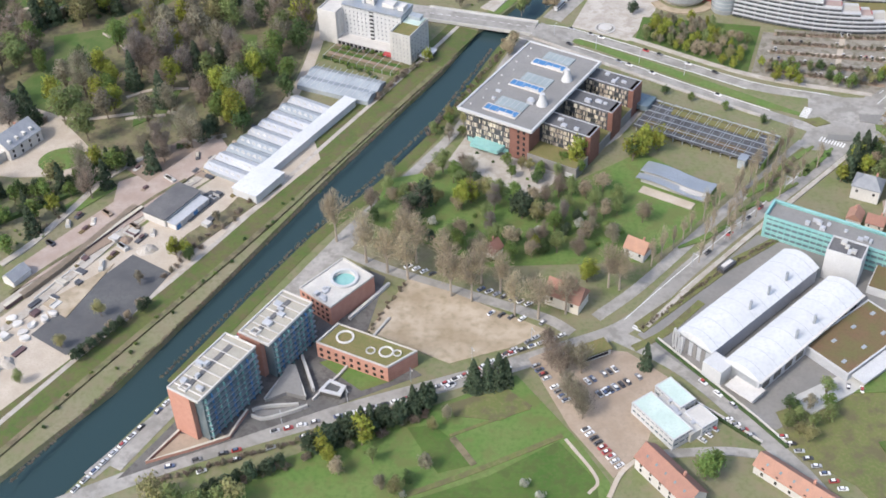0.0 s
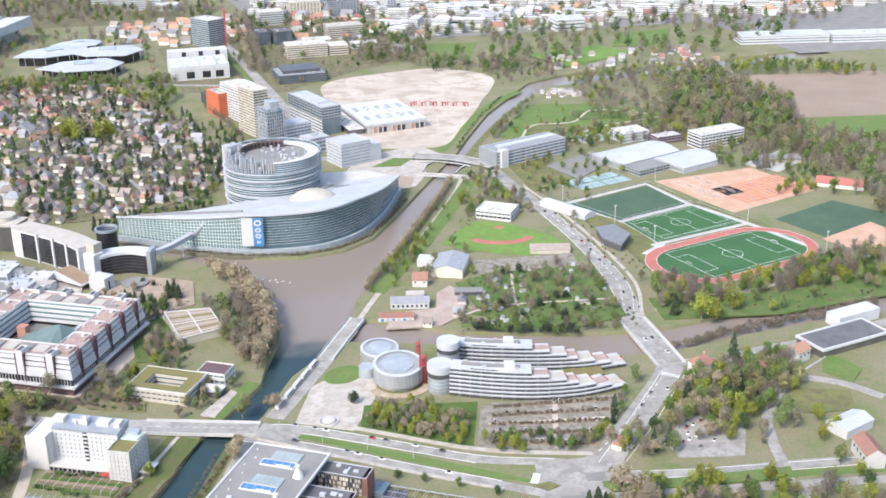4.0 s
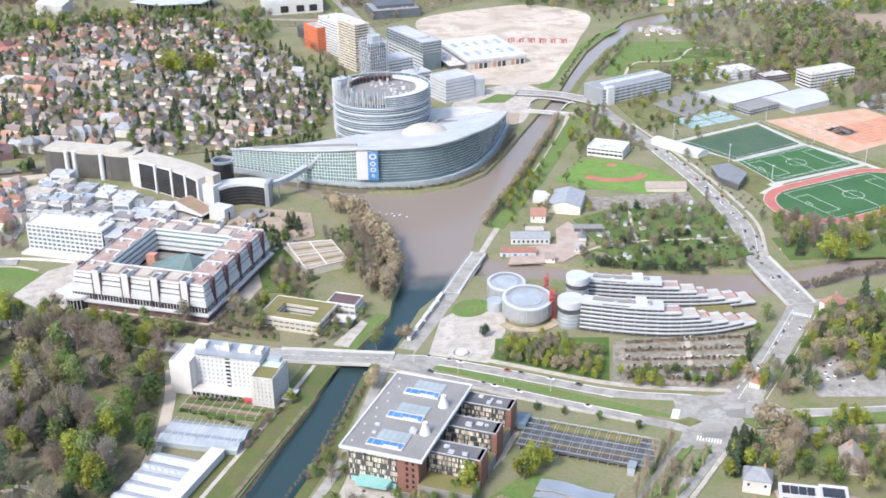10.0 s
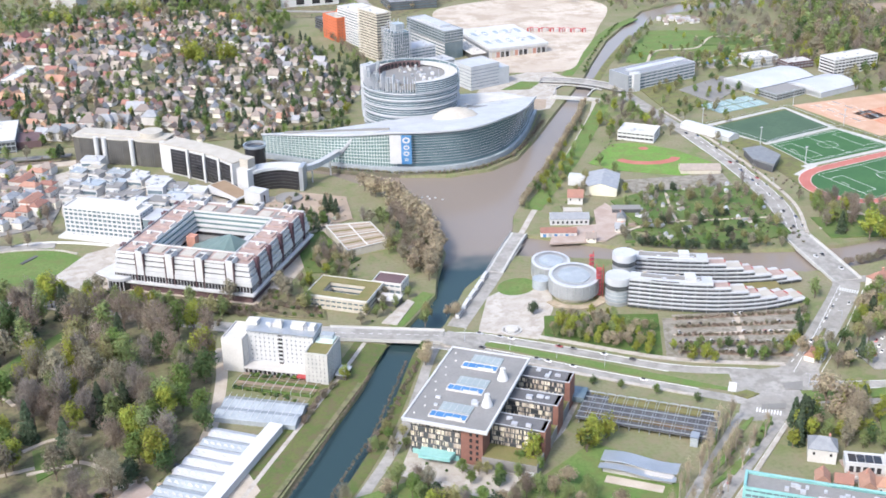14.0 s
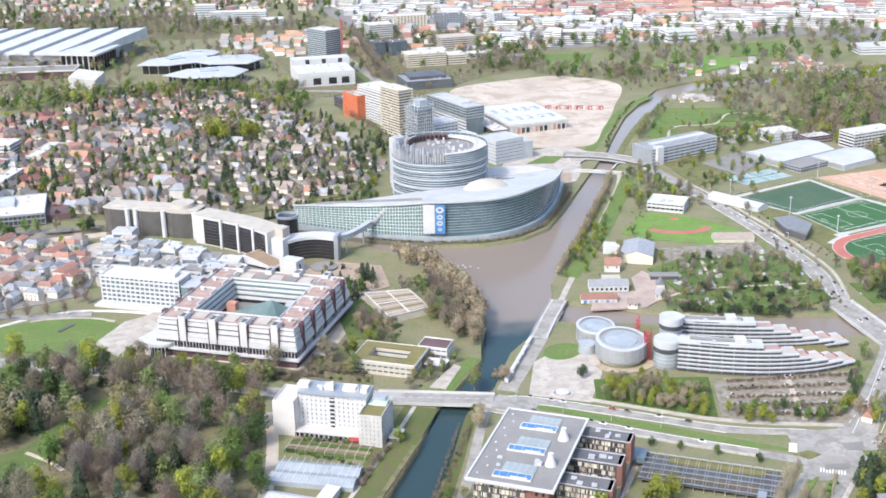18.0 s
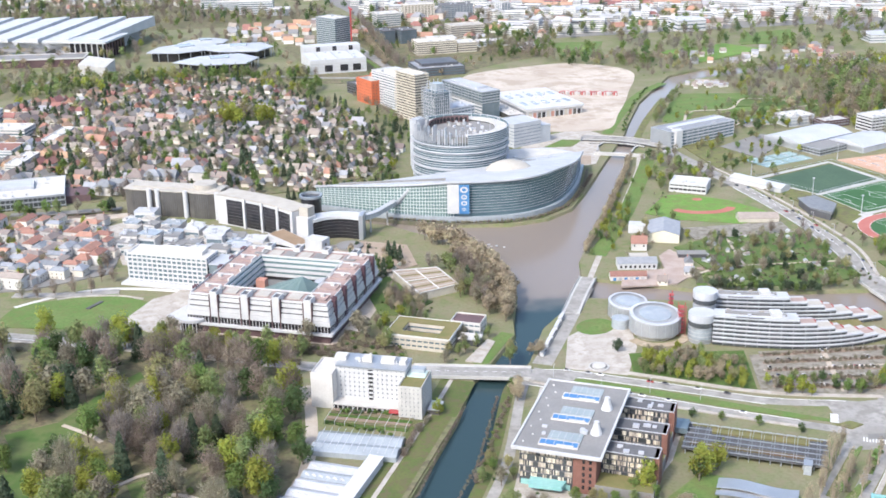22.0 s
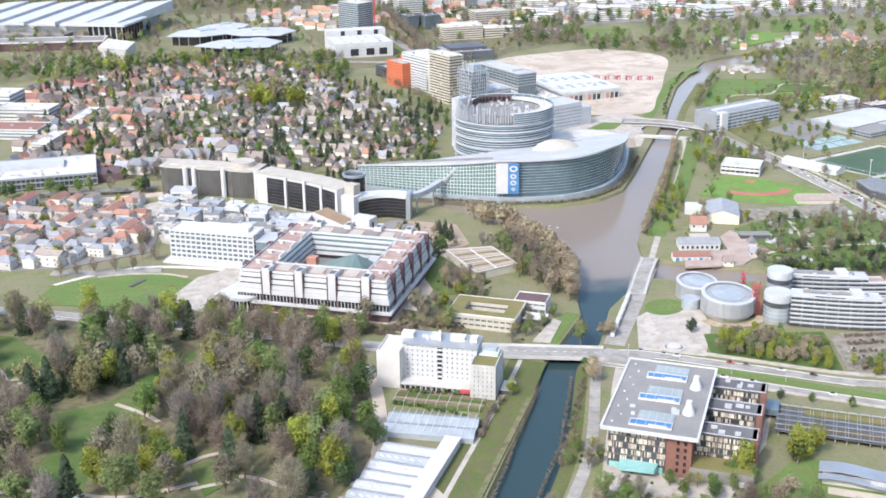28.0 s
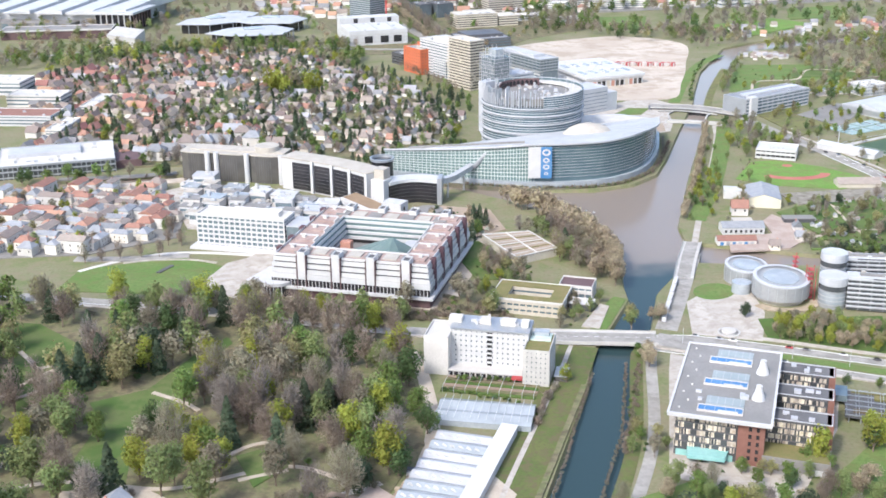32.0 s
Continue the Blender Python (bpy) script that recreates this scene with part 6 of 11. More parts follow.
# ---------------------------------------------------------------- court with drums and stepped wings
def court():
    t = thing("court_building", "court with metal drums and two stepped curving wings", "building")

    def drum(cx, cy, r, z0, h, tilt, label):
        ring = ellipse(r, r, 48, cx, cy)
        tops = [h + tilt * ((y - cy) / r) for x, y in ring]
        d = part("drum", prism(ring, z0, h, M_DRUM, top_z=tops), t, label=label)
        n = 48
        inner = ellipse(r * 0.86, r * 0.86, 48, cx, cy)
        v = [(x, y, h + tilt * ((y - cy) / r) + 0.8) for x, y in ring] + [(x, y, h + tilt * ((y - cy) / r) + 0.8) for x, y in inner] + [(x, y, h - 0.2 + tilt * ((y - cy) / r)) for x, y in ring]
        f = [(i, (i + 1) % n, n + (i + 1) % n, n + i) for i in range(n)] + [(2 * n + i, 2 * n + (i + 1) % n, (i + 1) % n, i) for i in range(n)]
        part("rim", mesh_of("rim", v, f, M_WHITEMETAL), d)
        disc = ellipse(r * 0.62, r * 0.62, 40, cx, cy)
        part("roof_disc", prism(disc, h - 1.5, h, M_PALEGLASS, top_z=[h + 0.5 + tilt * ((y - cy) / r) for x, y in disc]), d)
        for k in range(20):
            a = 2 * math.pi * k / 20
            part("seam", box(0.25, 0.4, z0, h - abs(tilt) - 0.3, M_STEEL), d, at=pose(cx + (r + 0.05) * math.cos(a), cy + (r + 0.05) * math.sin(a), 0, 0, 0, math.degrees(a)))
        return d

    d = drum(148.5, 713, 17.2, 3.2, 13.5, 1.4, "large metal drum with a slanted disc roof")
    part("drum_base", prism(ellipse(14.5, 14.5, 40, 148.5, 713), 0, 3.2, M_BEIGE), t)
    for k in range(7):
        part("timber_rib", box(0.5, 14, 8 - 0.4 * abs(k - 3), 8.7 - 0.4 * abs(k - 3), M_SHEDBROWN), t, at=pose(156 + k * 2.0, 738 - k * 0.8, 0, 0, 0, -20))
        part("timber_post", box(0.4, 0.4, 0, 8 - 0.4 * abs(k - 3), M_SHEDBROWN), t, at=pose(156 + k * 2.0, 732 - k * 0.8, 0, 0, 0, -20))
    part("drum_apron", ribbon(ellipse(19, 17, 30, 148.5, 708, 0, radians(190), radians(340)), 6, -0.1, 0.9, M_SAND), t)
    drum(143, 747, 13.5, 0, 10, 1.0, "smaller metal drum beside the river")
    part("green_foyer", prism(ellipse(6, 6, 28, 130, 728), 0, 7, M_PALEGLASS), t)
    for cx, cy, r, h in ((173, 694, 8.4, 19), (184, 713, 7.6, 26)):
        c = part("stair_tower", prism(ellipse(r, r, 32, cx, cy), 0, h, M_DRUM), t, label="cylindrical metal stair tower")
        part("tower_glazing", band(ellipse(r + 0.15, r + 0.15, 32, cx, cy), ellipse(r - 0.3, r - 0.3, 32, cx, cy), 3, h - 9, M_PALEGLASS), c)
        part("upper_drum", band(ellipse(r + 0.5, r + 0.5, 32, cx, cy), ellipse(r - 0.2, r - 0.2, 32, cx, cy), h - 4.2, h + 0.2, M_METAL), c)
        part("crown_glazing", band(ellipse(r + 0.3, r + 0.3, 32, cx, cy), ellipse(r - 0.3, r - 0.3, 32, cx, cy), h - 7.5, h - 4.6, M_HALLGLASS), c)
        for k in range(6):
            part("tower_band", band(ellipse(r + 0.25, r + 0.25, 32, cx, cy), ellipse(r - 0.2, r - 0.2, 32, cx, cy), 2.5 + k * 2.6, 2.9 + k * 2.6, M_STEEL), c)
        part("tower_cap", prism(ellipse(r + 0.3, r + 0.3, 32, cx, cy), h, h + 0.8, M_ROOFLIGHT), c)
    for k in range(7):
        part("red_stair", box(3.4, 5, 2 + 3 * k, 2.4 + 3 * k, M_RED), t, at=pose(163.5, 705, 0, 0, 0, -20))
        part("red_stair", box(3.4, 4, 2 + 3 * k, 2.4 + 3 * k, M_RED), t, at=pose(166, 727, 0, 0, 0, -20))
    for x, y in ((161, 703), (165, 701), (163, 709), (167, 707), (164, 724), (168, 730)):
        part("red_post", box(0.35, 0.35, 0, 22, M_RED), t, at=(x, y, 0))

    def wing(line, width, levels, h0, name):
        line = smooth_line(line, 8)
        n = len(line)
        w = part(name, ribbon(line, width * 0.6, 0, 1.2, M_CONC), t, label="stepped office wing with white balcony bands")
        for f in range(levels):
            m = max(4, int(n * (1 - 0.082 * f)))
            z = h0 * f / levels + 0.6
            seg = line[:m]
            fw = width - f * 0.9
            part("glazing", ribbon(seg, fw - 1.4, z, z + h0 / levels, M_HALLGLASS), w)
            part("balcony_band", ribbon(seg, fw - 0.4, z + h0 / levels * 0.66, z + h0 / levels, M_ROOFLIGHT), w)
            part("balcony_rail", ribbon(seg, fw + 0.1, z + h0 / levels * 0.92, z + h0 / levels + 0.05, M_WHITEMETAL), w)
            part("terrace_deck", ribbon(seg[-5:], fw - 2.0, z + h0 / levels, z + h0 / levels + 0.12, M_CONC), w)
            part("terrace_paving", ribbon(seg[-4:], fw * 0.5, z + h0 / levels + 0.12, z + h0 / levels + 0.25, M_TERRACE if f % 2 else M_ROOFTAN), w)
            e, e2 = seg[-1], seg[-2]
            part("red_frame", box(0.35, fw * 0.3, z + h0 / levels, z + h0 / levels + 0.9, M_RED), w, at=pose(e[0], e[1], 0, 0, 0, math.degrees(math.atan2(e[1] - e2[1], e[0] - e2[0]))))
            for q in range(2, len(seg) - 1, 2):
                a, b = Vector(seg[q]), Vector(seg[q + 1])
                dd = (b - a).normalized()
                part("glazing_post", box(0.3, 0.5, 0, h0 / levels, M_STEEL), w, at=pose(a.x + dd.y * (fw / 2 - 0.9), a.y - dd.x * (fw / 2 - 0.9), z, 0, 0, math.degrees(math.atan2(dd.y, dd.x))))
        top = line[: int(n * 0.5)]
        part("plant_roof", ribbon(top, width * 0.62, h0 + 0.6, h0 + 1.6, M_ROOFLIGHT), w)
        part("plant_strip", ribbon(top[2:-2], width * 0.2, h0 + 1.6, h0 + 2.6, M_ROOFGREY), w)
        part("roof_glazing", ribbon(top[4:-6], width * 0.64, h0 + 0.75, h0 + 1.35, M_HALLGLASS), w)
        for k in range(3, len(top) - 1, 3):
            part("roof_unit", box(2.6, 1.8, h0 + 1.6, h0 + 2.6 + 0.5 * (k % 2), M_ROOFTAN if k % 2 else M_METAL), w, at=pose(top[k][0], top[k][1] + (3.2 if k % 2 else -3.0), 0, 0, 0, -15))
        q = line[int(n * 0.36)]
        part("lift_house", box(7, 8, h0, h0 + 4.5, M_WHITE), w, at=pose(q[0], q[1], 0, 0, 0, -15))

    wing([(180, 691), (205, 678), (232, 668), (262, 664), (292, 668)], 17, 7, 19, "south_wing")
    wing([(192, 723), (215, 713), (245, 703), (275, 697), (305, 697)], 17, 7, 19, "north_wing")
    part("middle_garden", ribbon(smooth_line([(192, 706), (230, 690), (285, 682)]), 12, 0, 4, M_GREENROOF), t)


court()


def fountain():
    t = thing("round_fountain", "pale round stone fountain on the court plaza", "fountain", 93, 672)
    part("basin", band(ellipse(6.5, 6.5, 32), ellipse(5.6, 5.6, 32), 0, 1.0, M_CONC), t)
    part("bowl", prism(ellipse(4.2, 4.2, 28), 0, 1.6, M_OFFWHITE), t)
    part("pool", prism(ellipse(5.6, 5.6, 28), 0, 0.5, M_ROOFGREY), t)


fountain()


def courtyard_block(name, label, x, y, ang, lx, ly, h, wall, roof):
    t = thing(name, label, "building", x, y, ang)
    part("glazing", band(rect(lx - 1, ly - 1), rect(lx - 17, ly - 15), 0, h - 0.5, M_GLASS), t)
    for z in (0, h * 0.38, h * 0.76):
        part("spandrel", band(rect(lx, ly), rect(lx - 18, ly - 16), z, z + h * 0.22, wall), t)
    part("roof", band(rect(lx, ly), rect(lx - 18, ly - 16), h, h + 0.5, roof), t)
    part("coping", band(rect(lx + 0.8, ly + 0.8), rect(lx, ly), h - 0.3, h + 0.9, M_OFFWHITE), t)
    part("court_floor", box(lx - 18, ly - 16, 0, 0.5, M_DARKASPHALT), t)
    for i in range(int(lx / 4)):
        for s in (-1, 1):
            part("pier", box(0.8, 0.6, 0, h, wall), t, at=(-lx / 2 + 2 + i * 4, s * (ly / 2 - 0.2), 0))
    return t


courtyard_block("sedum_courtyard_block", "low beige block with a sedum roof around a court", -4, 742, -31, 44, 30, 9, M_BEIGE, M_GREENROOF)
t = thing("small_white_block", "small white block with a brown-red flat roof", "building", 29, 750, -31)
storeys(t, 21, 16, 9, 2, 5, 4, M_OFFWHITE, M_GLASS, M_PURPLE)
t = thing("dark_flat_shed", "low dark shed with white coping", "building", 25, 731, -31)
part("wall", box(14, 10, 0, 4, M_DARKSTEEL), t)
part("roof", box(14.8, 10.8, 4, 4.5, M_OFFWHITE), t)


def ribbed_hall():
    t = thing("ribbed_flat_hall", "low hall with a tan roof divided by white ribs", "building")
    pts = [(0, 863), (34, 861), (41, 822), (9, 812)]
    part("wall", prism(pts, 0, 5, M_BEIGE), t)
    part("roof", prism(pts, 5, 5.5, M_EARTHLOT), t)
    for k in range(1, 8):
        p = [Vector(q) for q in pts]
        part("roof_panel", ribbon([tuple(p[0].lerp(p[3], k / 8)), tuple(p[1].lerp(p[2], k / 8))], 1.6, 5.5, 5.8, M_ROOFTAN if k % 2 else M_GREENROOF), t)
    c = [Vector(p) for p in pts]
    for u in (0.0, 0.5, 1.0):
        part("rib", ribbon([tuple(c[0].lerp(c[3], u)), tuple(c[1].lerp(c[2], u))], 0.8, 5.5, 6.3, M_OFFWHITE), t)
        part("rib", ribbon([tuple(c[0].lerp(c[1], u)), tuple(c[3].lerp(c[2], u))], 0.8, 5.5, 6.34, M_OFFWHITE), t)


ribbed_hall()

# ---------------------------------------------------------------- nursery
def gable_house(parent, lx, ly, h, rise, wall, roof, at, names=("wall", "roof"), lap=0.4):
    """A gabled range along x: walls with gables, and two roof slabs with thickness."""
    v = [(-lx / 2, -ly / 2, 0), (lx / 2, -ly / 2, 0), (lx / 2, ly / 2, 0), (-lx / 2, ly / 2, 0), (-lx / 2, -ly / 2, h), (lx / 2, -ly / 2, h), (lx / 2, ly / 2, h), (-lx / 2, ly / 2, h), (-lx / 2, 0, h + rise), (lx / 2, 0, h + rise)]
    f = [(0, 1, 5, 4), (2, 3, 7, 6), (1, 2, 6, 9, 5), (3, 0, 4, 8, 7), (4, 5, 9, 8), (6, 7, 8, 9), (3, 2, 1, 0)]
    w = part(names[0], mesh_of("walls", v, f, wall), parent, at=at)
    x, y, s = lx / 2 + lap, ly / 2 + lap, rise / (ly / 2)
    z = h - lap * s
    v, th = [], 0.25
    for dz in (0.04, th):
        v += [(-x, -y, z + dz), (x, -y, z + dz), (x, 0, h + rise + dz), (-x, 0, h + rise + dz), (x, y, z + dz), (-x, y, z + dz)]
    f = [(6, 7, 8, 9), (9, 8, 10, 11), (0, 3, 2, 1), (3, 5, 4, 2), (0, 1, 7, 6), (4, 5, 11, 10), (1, 2, 8, 7), (2, 4, 10, 8), (5, 3, 9, 11), (3, 0, 6, 9)]
    part(names[1], mesh_of("roof", v, f, roof), parent, at=at)
    return w


def nursery():
    t = thing("nursery_greenhouses", "rows of pale glass greenhouses beside a long white shed", "greenhouse", -100, 556, 58)
    for i in range(9):
        gable_house(t, 27, 8.4, 2.6, 1.5, M_PALEGLASS, (M_METAL, M_PALEGLASS, M_WHITEMETAL)[(i * 2 + i // 3) % 3], pose(-42 + i * 9.4, 7.5, 0, 0, 0, 90), ("glass_wall", "glass_roof"), 0.2)
        for k in range(6):
            part("roof_vent", box(1.5, 2.6, 0, 0.3, M_OFFWHITE), t, at=pose(-44 + i * 9.4, -2 + k * 4, 3.6, 18))
    part("white_shed", box(96, 7.5, 0, 4.6, M_WHITE, 0, -10.8), t)
    part("shed_roof", box(97, 8.3, 4.6, 5, M_HALLWHITE, 0, -10.8), t)
    part("shed_block", box(24, 16, 0, 5.2, M_WHITE, -43, -15), t)
    part("block_roof", box(24.8, 16.8, 5.2, 5.7, M_HALLWHITE, -43, -15), t)
    t2 = thing("glass_propagation_house", "broad low glasshouse with twin roofs", "greenhouse", -72, 610, -25)
    for s in (-1, 1):
        gable_house(t2, 48, 11.5, 3, 2, M_PALEGLASS, M_PALEGLASS, pose(0, s * 6, 0), ("glass_wall", "glass_roof"), 0.2)
        for k in range(12):
            part("glazing_bar", box(0.2, 12, 5.3, 5.5, M_METAL), t2, at=(-22 + k * 4, s * 6, 0))
    t3 = thing("nursery_beds", "planted nursery beds under net frames", "garden", -60, 641, -27)
    for k in range(6):
        part("bed", box(50, 2.4, 0, 0.6, (M_GRASS, M_LITTER, M_FIELD)[k % 3]), t3, at=(0, -8 + k * 3.4, 0))
    for i in range(9):
        part("net_frame", box(0.25, 19, 2.6, 2.8, M_STEEL), t3, at=(-24 + i * 6, 0, 0))
        for s in (-1, 1):
            part("net_post", box(0.25, 0.25, 0, 2.6, M_STEEL), t3, at=(-24 + i * 6, s * 9.3, 0))


nursery()


def depot():
    t = thing("depot_shed", "depot building with a dark felt roof", "building", -154, 495, 58)
    part("wall", box(28, 15, 0, 5, M_OFFWHITE), t)
    part("roof", box(29, 16, 5, 5.6, M_ROOFDARK), t)
    part("annex", box(26, 6, 0, 3.4, M_OFFWHITE, 0, -11), t)
    part("annex_roof", box(26.6, 6.6, 3.4, 3.8, M_METAL, 0, -11), t)
    for k in range(6):
        part("gate", box(3, 0.3, 0, 2.8, M_BLUEPANEL if k % 3 == 0 else M_STEEL), t, at=(-11 + k * 4.4, -14.1, 0))
    drnd = random.Random(31)
    YARD = [(-140, 530), (-215, 425), (-250, 372), (-214, 352), (-205, 380), (-178, 452), (-140, 470), (-120, 500)]
    for i in range(170):
        x, y = drnd.uniform(-250, -115), drnd.uniform(350, 535)
        if not in_outline(x, y, YARD) or math.hypot(x + 154, y - 495) < 20 or in_outline(x, y, [(-203, 391), (-175, 458), (-147, 453), (-181, 384)]):
            continue
        kind = drnd.random()
        if kind < 0.45:
            p = thing("material_pile", "pile of loose earth and rubble in the yard", "pile", x, y, drnd.uniform(0, 90), group="material piles")
            r = drnd.uniform(2, 6)
            verts = [(0, 0, r * 0.5)] + [(r * drnd.uniform(0.7, 1.2) * math.cos(a), r * drnd.uniform(0.6, 1.1) * math.sin(a), 0) for a in (2 * math.pi * q / 11 for q in range(11))] + [(r * 0.5 * math.cos(a), r * 0.5 * math.sin(a), r * drnd.uniform(0.25, 0.45)) for a in (2 * math.pi * q / 11 for q in range(11))]
            faces = [(0, 12 + q, 12 + (q + 1) % 11) for q in range(11)] + [(12 + q, 1 + q, 1 + (q + 1) % 11, 12 + (q + 1) % 11) for q in range(11)]
            part("mound", mesh_of("mound", verts, faces, drnd.choice((M_SAND, M_PAVING, M_FIELD, M_BROWNROOF))), p)
        else:
            p = thing("storage_bay", "low storage bay with stacked building material", "storage", x, y, 58 + drnd.choice((0, 90)), group="storage bays")
            lx, ly, h = drnd.uniform(3, 8), drnd.uniform(2, 4), drnd.uniform(0.8, 2.2)
            part("load", box(lx, ly, 0, h, drnd.choice((M_CONC, M_DARKSTEEL, M_BEIGE, M_OFFWHITE, M_PURPLE))), p)
            part("side_wall", box(lx, 0.3, 0, h + 0.5, M_CONC, 0, ly / 2 + 0.2), p)


depot()
t = thing("park_villa", "white villa with a grey slate roof in the park", "house", -254, 556, 58)
gable_house(t, 24, 17, 7.5, 6, M_OFFWHITE, M_SLATE, pose(0, 0, 0))
for k in range(4):
    for f in range(2):
        part("window", box(1.2, 0.3, 1.2 + f * 3.3, 3.0 + f * 3.3, M_DARKGLASS), t, at=(-9 + k * 6, -8.6, 0))
    part("dormer", box(1.6, 2.4, 8.6, 10.6, M_OFFWHITE), t, at=(-8 + k * 5.2, -5.6, 0))
part("side_wing", box(10, 10, 0, 6, M_OFFWHITE, -14, 0), t)
part("chimney", box(1, 1, 9, 13.5, M_BRICK, 4, 2), t)

# ---------------------------------------------------------------- brick campus
M_ROOFSEDUM = material("grey_brown_gravel_roof", (0.33, 0.31, 0.26), (0.40, 0.37, 0.31), 0.95, scale=0.15, fine=0.9)
def campus_tower(x, y, lx, ly, h, ang, seed):
    t = thing("brick_glass_block", "brick-ended block with a blue glazed side and pale roof", "building", x, y, ang, group="campus blocks")
    part("brick_body", box(lx - 5, ly, 0, h, M_BRICK, -2.5, 0), t)
    part("glazed_body", box(5, ly - 3, 0, h - 0.5, M_GLASS, lx / 2 - 2.6, 1), t)
    part("roof", box(lx - 1.2, ly - 1.2, h, h + 0.25, M_ROOFSEDUM), t)
    part("coping", band(rect(lx, ly), rect(lx - 1.2, ly - 1.2), h - 0.2, h + 1.0, M_OFFWHITE), t)
    for k in range(int(h / 3.3)):
        part("balcony", box(1.8, ly - 4, 2.6 + k * 3.3, 2.9 + k * 3.3, M_STEEL, lx / 2 + 0.4, 1), t)
        for s in range(8):
            part("window", box(0.3, 1.6, 3.4 + k * 3.3 - 2, 5.2 + k * 3.3 - 2, M_DARKGLASS, -lx / 2 + 0.06, -ly / 2 + 3 + s * (ly - 6) / 7), t)
    for k in range(9):
        part("glazing_fin", box(1.4, 0.3, 0, h - 1, M_BLUEPANEL if k % 3 == 1 else M_TEAL, lx / 2 + 0.3, -ly / 2 + 4 + k * (ly - 7) / 8), t)
    part("roof_channel", box(2.2, ly * 0.75, h + 0.25, h + 0.6, M_ROOFDARK, -1.5, 0), t)
    for k in range(6):
        part("roof_kerb", box(lx - 1.4, 0.4, h + 0.25, h + 0.75, M_OFFWHITE), t, at=(0, -ly * 0.4 + k * ly * 0.16, 0))
    roof_units(t, lx - 3, ly - 3, h + 0.25, 5, seed, M_METAL)
    part("roof_hatch", band(rect(4, 4, -2, -ly / 2 + 4), rect(3, 3, -2, -ly / 2 + 4), h + 0.25, h + 1.2, M_OFFWHITE), t)


campus_tower(-108, 352, 17, 38, 26, -32, 1)
campus_tower(-85, 386, 17, 32, 22, -32, 2)
t = thing("brick_oval_block", "red brick block with a round court cut in its roof", "building", -61, 421, -42)
part("brick_body", band(rect(21, 29), rect(11, 11, 1, 4), 0, 11, M_BRICK), t)
part("roof", band(rect(19.8, 27.8), rect(9.4, 9.4, 1, 4), 11, 11.3, M_ROOFPALE), t)
part("coping", band(rect(21, 29), rect(19.8, 27.8), 10.9, 12, M_OFFWHITE), t)
part("round_well", band(ellipse(6.8, 6.8, 28, 1, 4), ellipse(5.4, 5.4, 28, 1, 4), 9, 12.4, M_WHITE), t)
part("well_floor", prism(ellipse(5.35, 5.35, 24, 1, 4), 8, 10.2, M_TEAL), t)
roof_units(t, 16, 10, 11.3, 6, 9, M_METAL, 0, -9)
for k in range(3):
    for s in range(6):
        part("window", box(1.6, 0.3, 1.5 + k * 3.3, 3.2 + k * 3.3, M_DARKGLASS, -8 + s * 3.2, -14.4), t)
t = thing("brick_wedge_block", "low brick block with a sedum roof and round skylights", "building")
W4 = [(-68, 383), (-59, 395), (-22, 376), (-35, 366)]
part("brick_body", prism(W4, 0, 8.8, M_BRICK), t)
c4 = Vector((-46, 380))
part("roof", prism([tuple(c4 + (Vector(p) - c4) * 0.95) for p in W4], 8.8, 9.0, M_GREENROOF), t)
part("coping", band(W4, [tuple(c4 + (Vector(p) - c4) * 0.96) for p in W4], 8.7, 9.8, M_OFFWHITE), t)
for x, y, r in ((-55, 386, 4.2), (-36, 376, 3.4), (-43, 377, 2.2), (-31, 375, 2.0)):
    part("round_skylight", band(ellipse(r, r, 24, x, y), ellipse(r * 0.8, r * 0.8, 24, x, y), 9, 9.6, M_OFFWHITE), t)
for k in range(9):
    p = Vector(W4[0]).lerp(Vector(W4[3]), (k + 0.6) / 9.4)
    part("window", box(1.5, 0.3, 1.4, 3.0, M_DARKGLASS), t, at=pose(p.x - 0.05, p.y - 0.08, 0, 0, 0, -27))
    part("window", box(1.5, 0.3, 4.9, 6.5, M_DARKGLASS), t, at=pose(p.x - 0.05, p.y - 0.08, 0, 0, 0, -27))
t = thing("angular_entrance_ramp", "angular grey roof and ramps between the campus blocks", "building")
part("grey_roof", prism([(-89, 355), (-80, 359), (-71, 356), (-77, 374), (-80, 374)], 0, 3, M_ROOFGREY, top_z=[1.8, 2.6, 2.6, 4.8, 4.8]), t)
part("roof_edge", ribbon([(-89, 355), (-80, 374), (-77, 374), (-71, 356)], 0.5, 2.2, 3.4, M_CONC), t)
for pts in ([(-94, 350), (-88, 352), (-74, 353)], [(-94, 347), (-88, 345), (-76, 349), (-70, 352)]):
    part("ramp_wall", ribbon(smooth_line(pts, 5), 0.8, 0, 2, M_CONC), t)
part("ramp_deck", ribbon(smooth_line([(-93, 349), (-84, 349), (-72, 352)], 4), 3.2, 0, 0.6, M_ROOFGREY), t)
part("white_bar", ribbon([(-75, 382), (-68, 361)], 1.2, 0, 2.8, M_OFFWHITE), t)
part("long_ramp", ribbon([(-68, 356), (-57, 371), (-36, 407)], 1.0, 0, 1.4, M_CONC), t)
part("long_ramp", ribbon([(-55, 407), (-37, 431)], 1.4, 0, 1.8, M_OFFWHITE), t)
part("retaining_wall", ribbon([(-124, 339), (-135, 322), (-119, 328), (-102, 335), (-99, 343), (-96, 350)], 0.8, 0, 1.8, M_BRICK), t)
